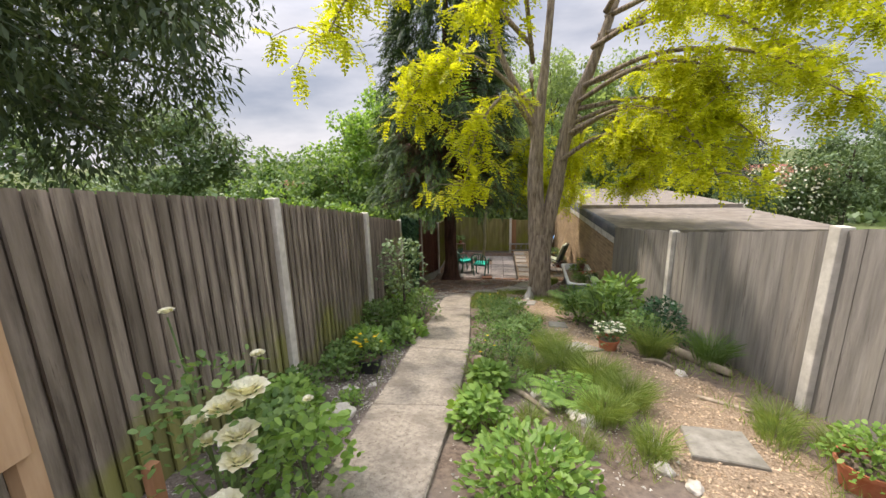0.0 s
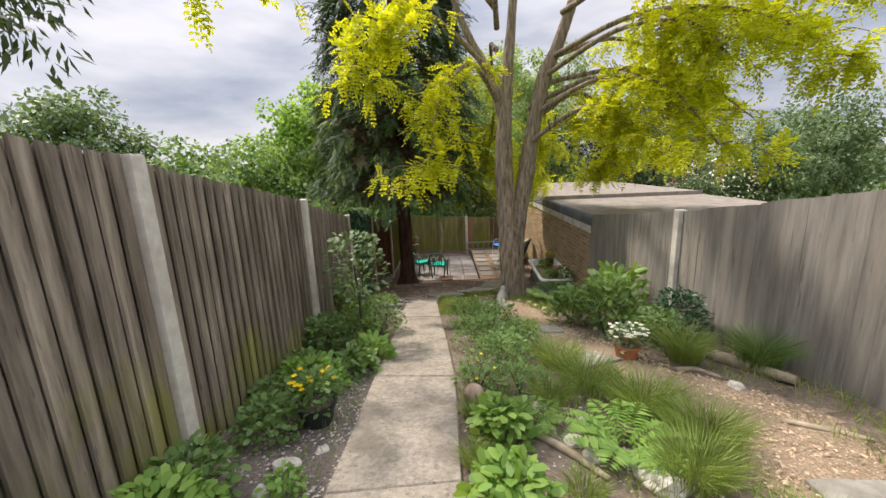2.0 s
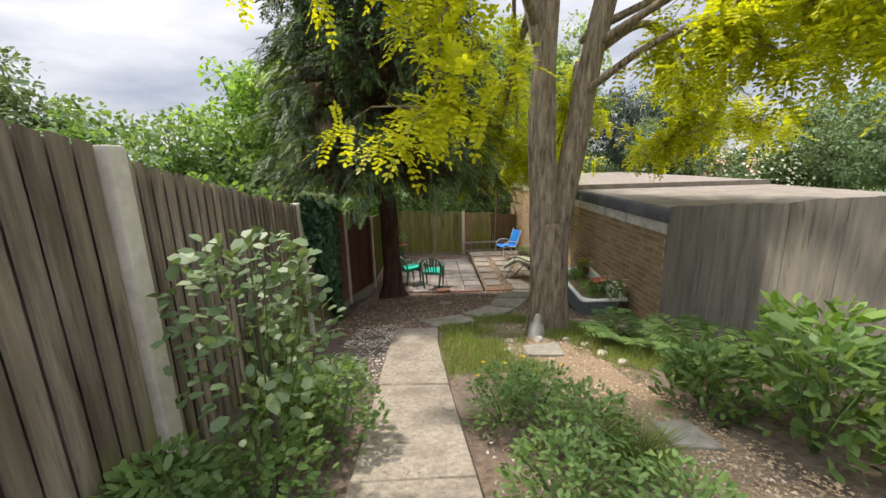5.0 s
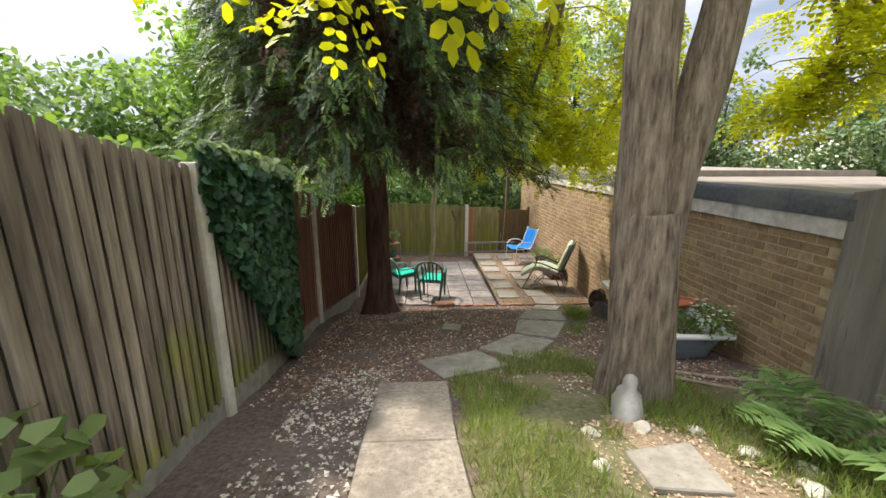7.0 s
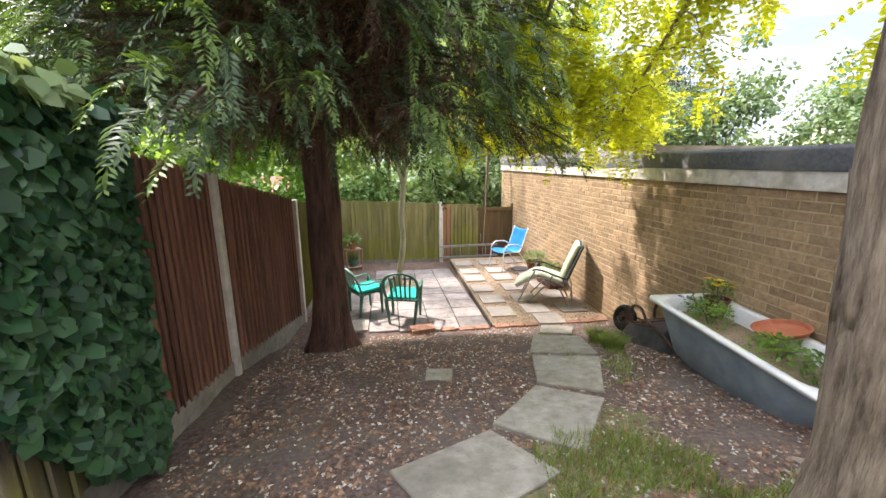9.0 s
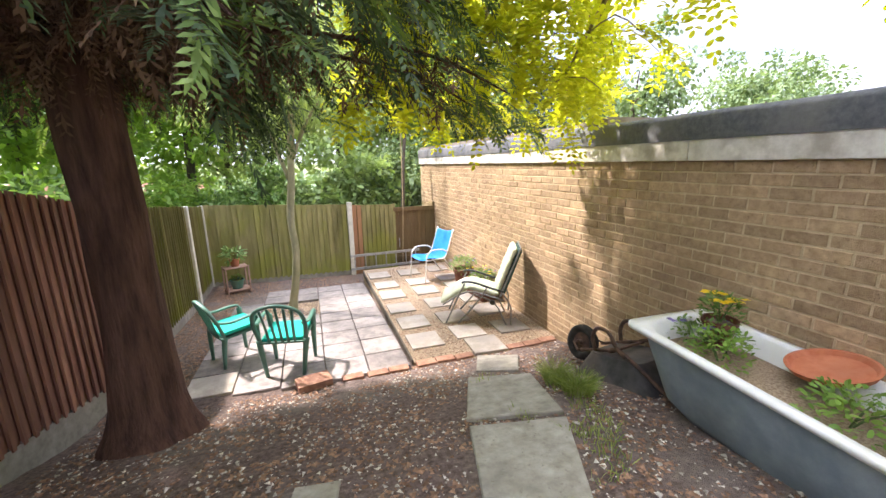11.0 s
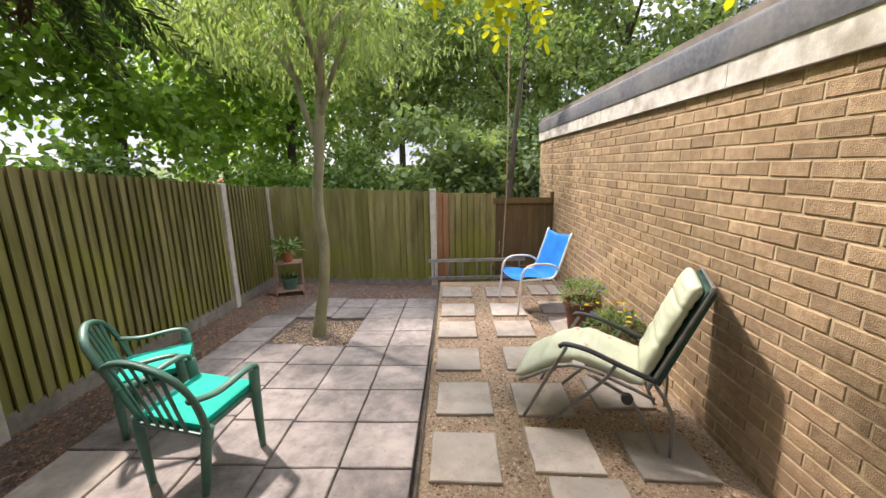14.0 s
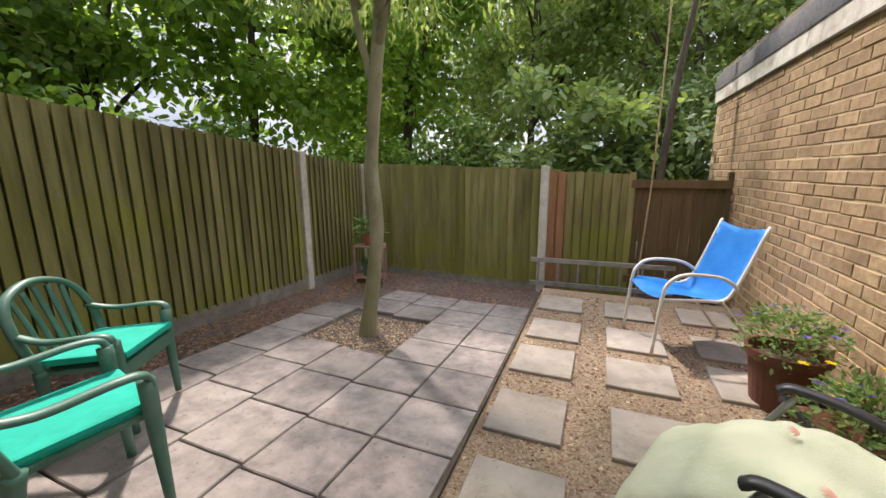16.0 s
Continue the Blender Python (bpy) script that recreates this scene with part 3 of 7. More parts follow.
def build_ground():
    xs = lines((-2.4, 2.6), -2500, 2500, 0.07)
    ys = lines((0.4, 17.4), -300, 3000, 0.07)
    V, F, S = [], [], []
    for y in ys:
        for x in xs:
            z = ground_z(x, y)
            far = max(abs(x) - 3, 0) + max(y - 18, 0) + max(-y, 0)
            if far <= 0:
                z += 0.022 * noise.noise(Vector((x * 3, y * 3, 0))) + 0.01 * noise.noise(Vector((x * 11, y * 11, 5)))
                if 12.3 < y < 16.3 and -1.8 < x < 2.38:
                    z -= 0.025
            else:
                z += min(far, 30) / 30 * 1.2 * noise.noise(Vector((x / 30, y / 30, 2)))
                if y > 300:
                    z += 9 * noise.noise(Vector((x / 400, y / 500, 7)))
            V.append((x, y, z))
    nx = len(xs)
    for j in range(len(ys) - 1):
        for i in range(nx - 1):
            a = j * nx + i
            F.append((a, a + 1, a + nx + 1, a + nx))
            S.append(zone((xs[i] + xs[i + 1]) / 2, (ys[j] + ys[j + 1]) / 2))
    me = bpy.data.meshes.new("ground")
    me.from_pydata(V, [], F)
    for k in ("soil", "meadow", "mulch", "chipbed", "greybed", "turf"):
        me.materials.append(M[k])
    me.polygons.foreach_set("material_index", S)
    me.polygons.foreach_set("use_smooth", [True] * len(F))
    tagged(new("ground", me), "sloping garden soil, gravel and turf running downhill to distant fields", "ground", kind="structure")


build_ground()


def slab_mesh(bm, poly, z, thick, bevel=0.008, tilt=None):
    """A paving piece: a flat stone of the given outline with softened, slightly uneven edges. z: a number or a function of (x, y)."""
    top = z if callable(z) else (lambda x, y: z)
    cx, cy = sum(p[0] for p in poly) / len(poly), sum(p[1] for p in poly) / len(poly)
    outline = []
    for a, b in zip(poly, poly[1:] + poly[:1]):
        for k in range(4):
            t = k / 4
            x, y = a[0] + (b[0] - a[0]) * t, a[1] + (b[1] - a[1]) * t
            w = 0.006 * noise.noise(Vector((x * 9, y * 9, 1)))
            outline.append((x + w, y + w))
    rings = []
    for inset, dz in ((0, -thick), (0, -bevel), (bevel, 0)):
        ring = []
        for x, y in outline:
            d = math.hypot(x - cx, y - cy)
            s = 1 - inset / max(d, 0.05)
            px, py = cx + (x - cx) * s, cy + (y - cy) * s
            ring.append(bm.verts.new((px, py, top(px, py) + dz)))
        rings.append(ring)
    n = len(outline)
    for a, b in zip(rings, rings[1:]):
        for k in range(n):
            bm.faces.new((a[k], a[(k + 1) % n], b[(k + 1) % n], b[k]))
    bm.faces.new(rings[-1])
    return bm


# ---- concrete path ----
path_root = thing("path", "cracked old concrete garden path in long sections", "path", kind="structure")
PATH_Y = (-1.5, 0.9, 2.72, 4.12, 5.25, 6.45, 7.55, 8.6)


def path_l(y):
    return float(np.interp(y, (0, 1.65, 2.8, 4.06, 5.5, 7.2, 8.6), (-1.0, -1.03, -1.06, -1.08, -1.1, -1.15, -1.18)))


def path_r(y):
    return float(np.interp(y, (0, 1.7, 2.8, 4.0, 6.0, 7.2, 8.6), (-0.48, -0.45, -0.38, -0.37, -0.49, -0.61, -0.6)))


for i, (a, b) in enumerate(zip(PATH_Y, PATH_Y[1:])):
    g = 0.0025
    skew = (-0.05, 0.04, -0.03, 0.03, 0.0, 0.02, 0.0, 0.0)
    poly = [(path_l(a), a + g + skew[i]), (path_r(a), a + g - skew[i]), (path_r(b), b - g - skew[i + 1]), (path_l(b), b - g + skew[i + 1])]
    lift = 0.035 + 0.005 * (i % 2)
    part("path_section", slab_mesh(bmesh.new(), poly, lambda x, y, k=lift: ground_z(x, y) + k, 0.12, 0.012), M["concrete"], path_root)

# ---- stepping stones ----
STONES = [
    [(-0.87, 9.17), (-0.63, 8.68), (0.03, 8.99), (-0.22, 9.5)],
    [(-0.18, 9.58), (0.24, 9.14), (0.74, 9.78), (0.32, 10.1)],
    [(0.36, 10.16), (0.8, 9.88), (1.19, 10.62), (0.56, 10.8)],
    [(0.58, 10.9), (1.22, 10.69), (1.44, 11.46), (0.92, 11.68)],
    [(1.06, 11.81), (1.4, 11.6), (1.65, 12.03), (1.28, 12.28)],
    [(0.28, 7.1), (0.63, 7.04), (0.71, 7.46), (0.3, 7.4)],
    [(0.47, 4.41), (0.74, 4.2), (1.2, 4.39), (0.95, 4.68)],
    [(1.18, 2.31), (1.58, 2.22), (1.67, 2.66), (1.28, 2.7)],
    [(0.7, 5.45), (0.96, 5.4), (0.97, 5.72), (0.72, 5.72)],
    [(-0.56, 10.4), (-0.33, 10.36), (-0.28, 10.6), (-0.52, 10.64)],
]
for i, poly in enumerate(STONES):
    ob = part("stepping_stone", slab_mesh(bmesh.new(), poly, lambda x, y: ground_z(x, y) + 0.028, 0.06), M["stepstone"])
    tagged(ob, "worn buff stepping stone set in the garden soil" if i < 5 else "weathered square paving stone laid in the gravel", "paving stone", "stepping stones")


# ---- fences ----
def fence_bay(p0, p1, top0, top1, material, pitch=0.105, side=1, board_label="", flat=False, gravel=0.15, extra=None, label="", top_wave=0.0):
    """One bay of close-boarded fence from p0 to p1, its top raked, with a concrete board below. side: which hand the garden is on."""
    b0, b1 = ground_z(*p0), ground_z(*p1)
    run = math.hypot(p1[0] - p0[0], p1[1] - p0[1])
    ang = math.degrees(math.atan2(p1[1] - p0[1], p1[0] - p0[0]))
    root = thing("garden_fence", label, "fence", (p0[0], p0[1], b0), ang, group="garden fence")
    n = max(3, round((run - 0.1) / pitch))
    step = (run - 0.1) / n

    def zt(s):
        return top0 - b0 + (top1 - top0) * s / run

    def zb(s):
        return (b1 - b0) * s / run + gravel - 0.02
    for k in range(n):
        s0, s1 = 0.05 + k * step, 0.05 + (k + 1) * step
        j = rng.normal(0, 0.004)
        bm = bmesh.new()
        if flat:
            y0, y1, d = 0.0, 0.0, 0.016 + rng.random() * 0.007
            over = -0.0012
        else:
            y0, y1, d = 0.021, 0.001, 0.013 + rng.random() * 0.006
            over = -0.009 + rng.random() * 0.005
        vs = []
        for s, yy, dd in ((s0, y0, 0.019 if not flat else d), (s1 + over, y1, d)):
            for y in (yy, yy + dd):
                for z in (zb(s) + rng.normal(0, 0.003), zt(s) + j + top_wave * noise.noise(Vector((s * 4, p0[1], 0)))):
                    vs.append(bm.verts.new((s, side * y, z)))
        for f in ((0, 1, 3, 2), (4, 6, 7, 5), (0, 4, 5, 1), (2, 3, 7, 6), (1, 5, 7, 3), (0, 2, 6, 4)):
            bm.faces.new([vs[q] for q in f])
        bmesh.ops.recalc_face_normals(bm, faces=bm.faces[:])
        m = material if not (extra and k in extra) else extra[k]
        part("board", bm, m, root)
    if not flat:
        bm = bmesh.new()
        vs = [bm.verts.new((q, -side * e, z)) for q in (0.05, run - 0.05) for e in (0.008, 0.02) for z in (zb(q), zt(q) - 0.012)]
        for f in ((0, 1, 3, 2), (4, 6, 7, 5), (0, 4, 5, 1), (2, 3, 7, 6), (1, 5, 7, 3), (0, 2, 6, 4)):
            bm.faces.new([vs[q] for q in f])
        bmesh.ops.recalc_face_normals(bm, faces=bm.faces[:])
        part("backing_board", bm, material, root)
    for h in (0.25, 0.8):
        bm = bmesh.new()
        za, zc = zb(0.05) + (zt(0.05) - zb(0.05)) * h, zb(run - 0.05) + (zt(run) - zb(run)) * h
        tube(bm, [(0.04, -side * 0.064, za), (run - 0.04, -side * 0.064, zc)], 0.03, 4, 1)
        part("rail", bm, material, root)
    if gravel:
        bm = bmesh.new()
        vs = [bm.verts.new((s, y * side, (b1 - b0) * s / run + z)) for s in (0.05, run - 0.05) for y in (-0.02, 0.03) for z in (-0.15, gravel)]
        for f in ((0, 1, 3, 2), (4, 6, 7, 5), (0, 4, 5, 1), (2, 3, 7, 6), (1, 5, 7, 3), (0, 2, 6, 4)):
            bm.faces.new([vs[q] for q in f])
        bmesh.ops.recalc_face_normals(bm, faces=bm.faces[:])
        part("gravel_board", bm, M["gravelboard"], root, "rough concrete gravel board")
    return root


def fence_post(x, y, top, root, lean=0.0, rz=0.0):
    base = ground_z(x, y)
    bm = bmesh.new()
    h = top - base
    box(bm, (0.1, 0.1, h + 0.2), (0, 0, h / 2 - 0.1), bevel=0.014)
    ob = part("post", bm, M["post"], root, "pale concrete post")
    ob.matrix_basis = root.matrix_basis.inverted() @ pose(x, y, base, 0, lean, rz)


LEFT = [(-2.03, -1.3, 2.1), (-2.0, 0.9, 1.72), (-1.975, 3.07, 1.41), (-1.95, 5.25, 0.99), (-2.2, 8.1, 0.455), (-2.33, 10.95, 0.03), (-2.15, 13.0, -0.39), (-2.2, 15.85, -0.685), (-2.3, 17.3, -0.81)]
LEFT_TOP = [(2.06, 1.7), (1.68, 1.395), (1.375, 0.98), (0.95, 0.42), (0.42, 0.02), (0.0, -0.385), (-0.425, -0.685), (-0.7, -0.82)]
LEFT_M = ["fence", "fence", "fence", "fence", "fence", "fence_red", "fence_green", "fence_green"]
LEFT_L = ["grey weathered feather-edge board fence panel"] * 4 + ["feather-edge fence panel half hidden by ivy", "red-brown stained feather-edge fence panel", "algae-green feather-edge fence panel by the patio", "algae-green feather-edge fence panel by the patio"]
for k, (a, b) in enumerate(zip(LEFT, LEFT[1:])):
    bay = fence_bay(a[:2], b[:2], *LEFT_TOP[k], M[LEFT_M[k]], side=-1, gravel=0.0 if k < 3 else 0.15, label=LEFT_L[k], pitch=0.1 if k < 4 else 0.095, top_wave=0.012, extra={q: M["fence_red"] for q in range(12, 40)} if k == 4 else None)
    fence_post(b[0] + 0.01, b[1], b[2], bay)
RIGHT = [(2.5, -1.4, 2.0), (2.46, 0.75, 1.58), (2.43, 3.14, 1.12), (2.36, 5.6, 0.64), (2.36, 8.37, 0.25)]
for a, b in zip(RIGHT, RIGHT[1:]):
    bay = fence_bay(a[:2], b[:2], a[2], b[2], M["fence_smooth"], pitch=0.145, side=1, flat=True, gravel=0.0, label="flush vertical-board fence panel in weathered grey timber", top_wave=0.02)
    fence_post(a[0] - 0.02, a[1], a[2] + 0.03, bay)
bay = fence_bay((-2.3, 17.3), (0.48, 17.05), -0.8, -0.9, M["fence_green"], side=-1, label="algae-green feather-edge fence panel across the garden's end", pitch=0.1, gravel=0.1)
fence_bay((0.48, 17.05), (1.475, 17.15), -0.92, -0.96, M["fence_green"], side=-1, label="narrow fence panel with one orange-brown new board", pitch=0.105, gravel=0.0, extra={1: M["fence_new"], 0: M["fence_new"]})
fence_post(0.48, 17.02, -0.86, bay)

# ---- gate ----
gate = thing("garden_gate", "closed dark-stained timber gate beside the brick wall", "gate", (1.44, 17.14, ground_z(0, 17.1)), -2)
for k in range(9):
    bm = bmesh.new()
    box(bm, (0.098, 0.018, 1.32), (0.06 + k * 0.101, 0, 0.72), bevel=0.004)
    part("board", bm, M["gate"], gate)
for z in (0.25, 1.36):
    bm = bmesh.new()
    box(bm, (0.94, 0.03, 0.09), (0.46, -0.025, z), bevel=0.005)
    part("rail", bm, M["gate"], gate)
for x in (0.0, 0.93):
    bm = bmesh.new()
    box(bm, (0.07, 0.07, 1.5), (x, 0, 0.74), bevel=0.006)
    part("gate_post", bm, M["gate"] if x else M["fence_green"], gate)
bm = bmesh.new()
tube(bm, [(0.1, -0.02, 0.5), (0.1, -0.06, 0.54), (0.1, -0.06, 0.66), (0.1, -0.02, 0.7)], 0.008, 8)
part("pull_handle", bm, M["aluminium"], gate, "worn grey metal pull handle")

# ---- brick outbuilding ----
WX, WY0, WY1, FASCIA = 2.38, 8.32, 18.15, -0.11
shed = thing("outbuilding", "long buff brick outbuilding with a flat felt roof", "building", (0, 0, 0))
bm = bmesh.new()
box(bm, (0.2, WY1 - WY0, 3.0), (WX + 0.1 + 0.0045, (WY0 + WY1) / 2, FASCIA - 1.5))
wall_side = part("wall", bm, M["mortar"], shed)
bm = bmesh.new()
box(bm, (4.0, 0.2, 3.0), (WX + 2.21, WY1 - 0.1, FASCIA - 1.5))
box(bm, (4.0, 0.2, 3.0), (WX + 2.21, WY0 + 0.1, FASCIA - 1.5))
box(bm, (0.2, WY1 - WY0, 3.0), (WX + 4.3, (WY0 + WY1) / 2, FASCIA - 1.5))
part("wall", bm, M["mortar"], shed)
k = 0
for a, b in ((WY0 - 0.02, 10.9), (10.9, 13.3), (13.3, 15.8), (15.8, WY1 + 0.03)):
    bm = bmesh.new()
    box(bm, (0.03, b - a - 0.004, 0.16), (WX - 0.012, (a + b) / 2, FASCIA + 0.08), (0.0, 0, 0), bevel=0.004)
    part("fascia_board", bm, M["board"], shed, "white painted fascia board, flaking")
bm = bmesh.new()
n = 60
rows = []
for i in range(n + 1):
    y = WY0 - 0.04 + (WY1 - WY0 + 0.08) * i / n
    w = 0.008 * noise.noise(Vector((0, y * 2, 0)))
    rows.append([bm.verts.new(p) for p in ((WX - 0.035 + w, y, FASCIA + 0.145), (WX - 0.04 + w, y, FASCIA + 0.3 + w), (WX + 0.0, y, FASCIA + 0.34 + w), (WX + 0.12, y, FASCIA + 0.31))])
for a, b in zip(rows, rows[1:]):
    for q in range(3):
        bm.faces.new((a[q], b[q], b[q + 1], a[q + 1]))
part("felt_edge", bm, M["felt"], shed, "dark grey mineral felt edge", smooth=True)
bm = bmesh.new()
box(bm, (4.3, 3.5, 0.2), (WX + 2.16, WY0 + 1.73, FASCIA + 0.21))
part("roof", bm, M["rooffelt"], shed, "weathered sandy-grey flat roof")
bm = bmesh.new()
box(bm, (4.3, WY1 - WY0 - 3.5, 0.2), (WX + 2.16, (WY1 + WY0 + 3.5) / 2, FASCIA + 0.29))
box(bm, (4.3, 0.08, 0.1), (WX + 2.16, WY0 + 3.5, FASCIA + 0.36))
part("roof", bm, M["rooffelt"], shed, "weathered sandy-grey flat roof")


# ---- trees ----
def crown_leaves(centres, radii, per, L, W, material, parent, name="crown", droop=0.3, flatten=0.7, label=""):
    """Leaves in many small clumps, each clump a loose shell with gaps between."""
    C, R = np.asarray(centres, float), np.asarray(radii, float)
    idx = np.repeat(np.arange(len(C)), per)
    n = len(idx)
    d = rand_dirs(n)
    r = rng.random(n) ** 0.45
    P = C[idx] + d * (r * R[idx])[:, None] * np.array((1, 1, flatten))
    D = d * 0.6 + rand_dirs(n) * 0.7
    D[:, 2] -= droop
    N = rand_dirs(n) * 0.7 + np.array((0, 0, 1.0))
    s = 0.7 + 0.6 * rng.random(n)
    return leaf_mesh(name, P, D, N, L * s, W * s, material, parent, label=label, rounded=W > 0.6 * L)


def clump_cloud(n, centre, radii, lo=0.35):
    """Places for clumps in an uneven crown."""
    out = []
    k = 0
    while len(out) < n:
        k += 1
        d = rand_dirs(1)[0]
        r = lo + (1 - lo) * rng.random() ** 0.6
        bulge = 1 + 0.45 * noise.noise(Vector((d[0] * 1.8 + centre[0], d[1] * 1.8 + centre[1], d[2] * 1.8)))
        out.append(np.array(centre) + d * r * bulge * np.array(radii))
    return np.array(out)


def broadleaf(name, label, base, centre, radii, clumps, per, L, W, material, bark="bark_dark", trunk=0.12, clump_r=0.5, droop=0.3, limbs=7):
    """A tree: tapered trunk, limbs to its clumps, and a loose crown."""
    x, y = base
    z = ground_z(x, y)
    root = thing(name, label, "tree", (x, y, z))
    o = Vector((x, y, z))
    C = clump_cloud(clumps, centre, radii)
    top = Vector(centre) + Vector((0, 0, radii[2] * 0.6))
    mid = Vector((x, y, z)).lerp(top, 0.5) + Vector((rng.normal(0, 0.15), rng.normal(0, 0.15), 0))
    bm = bmesh.new()
    tube(bm, [Vector((0, 0, -0.1)), Vector((0, 0, 0.25)), mid - o, top - o], [trunk * 1.4, trunk, trunk * 0.7, trunk * 0.15], 9, 5, 0.2)
    part("trunk", bm, M[bark], root, smooth=True)
    for i in rng.choice(len(C), min(limbs, len(C)), replace=False):
        e = Vector(C[i]) - o
        t = 0.25 + 0.5 * rng.random()
        s = (mid - o).lerp(top - o, t * 0.8) if rng.random() > 0.4 else Vector((0, 0, 0)).lerp(mid - o, 0.5 + 0.5 * t)
        bm = bmesh.new()
        tube(bm, [s, s.lerp(e, 0.5) + Vector((0, 0, 0.12)), e], [trunk * 0.45, trunk * 0.28, trunk * 0.06], 6, 4)
        part("limb", bm, M[bark], root, smooth=True)
    R = clump_r * (0.7 + 0.6 * rng.random(len(C)))
    crown_leaves(C - np.array(o), R, per, L, W, M[material], root, droop=droop)
    return root


# golden robinia
RO = Vector((0.86, 8.35, ground_z(0.86, 8.35)))
robinia = thing("golden_robinia_tree", "twin-stemmed tree with golden-yellow feathery leaves and furrowed bark", "tree", RO + Vector((-0.01, -0.08, 0)))


def bark_tube(pts, rad, seg=44):
    """A stem with deep, wavering furrows."""
    bm = bmesh.new()
    tube(bm, [Vector(p) - RO for p in pts], rad, seg, 14, 0.1)
    c = smooth_path([Vector(p) - RO for p in pts], 14)
    for i, v in enumerate(bm.verts):
        p = c[i // seg]
        a = 2 * math.pi * (i % seg) / seg
        r = (v.co - p)
        f = noise.noise(Vector((math.cos(a) * 6, math.sin(a) * 6, v.co.z * 1.3))) + 0.6 * noise.noise(Vector((math.cos(a) * 13, math.sin(a) * 13, v.co.z * 3)))
        v.co += r * 0.1 * f
    return bm


part("trunk", bark_tube([(0.86, 8.35, -1.5), (0.86, 8.35, -1.3), (0.85, 8.35, -0.9), (0.84, 8.38, -0.3), (0.82, 8.4, 0.1)], [0.31, 0.27, 0.225, 0.215, 0.2]), M["bark"], robinia, smooth=True)
part("stem", bark_tube([(0.8, 8.4, -0.4), (0.755, 8.4, 0.4), (0.715, 8.4, 1.4), (0.75, 8.4, 2.5), (0.85, 8.4, 3.6), (0.92, 8.35, 5.0), (0.85, 8.3, 6.4)], [0.175, 0.165, 0.15, 0.115, 0.075, 0.06, 0.03], 34), M["bark"], robinia, smooth=True)
part("stem", bark_tube([(0.92, 8.42, -0.5), (0.98, 8.42, 0.3), (1.12, 8.42, 1.0), (1.22, 8.42, 1.7), (1.42, 8.4, 2.7), (1.68, 8.4, 3.3), (2.1, 8.4, 4.6), (2.5, 8.5, 6.2)], [0.155, 0.15, 0.145, 0.13, 0.115, 0.1, 0.07, 0.03], 34), M["bark"], robinia, smooth=True)
part("stem", bark_tube([(0.74, 8.4, 1.75), (0.64, 8.4, 2.25), (0.47, 8.38, 2.75), (0.05, 8.3, 3.5), (-0.4, 8.1, 4.6)], [0.1, 0.095, 0.08, 0.06, 0.025], 28), M["bark"], robinia, smooth=True)
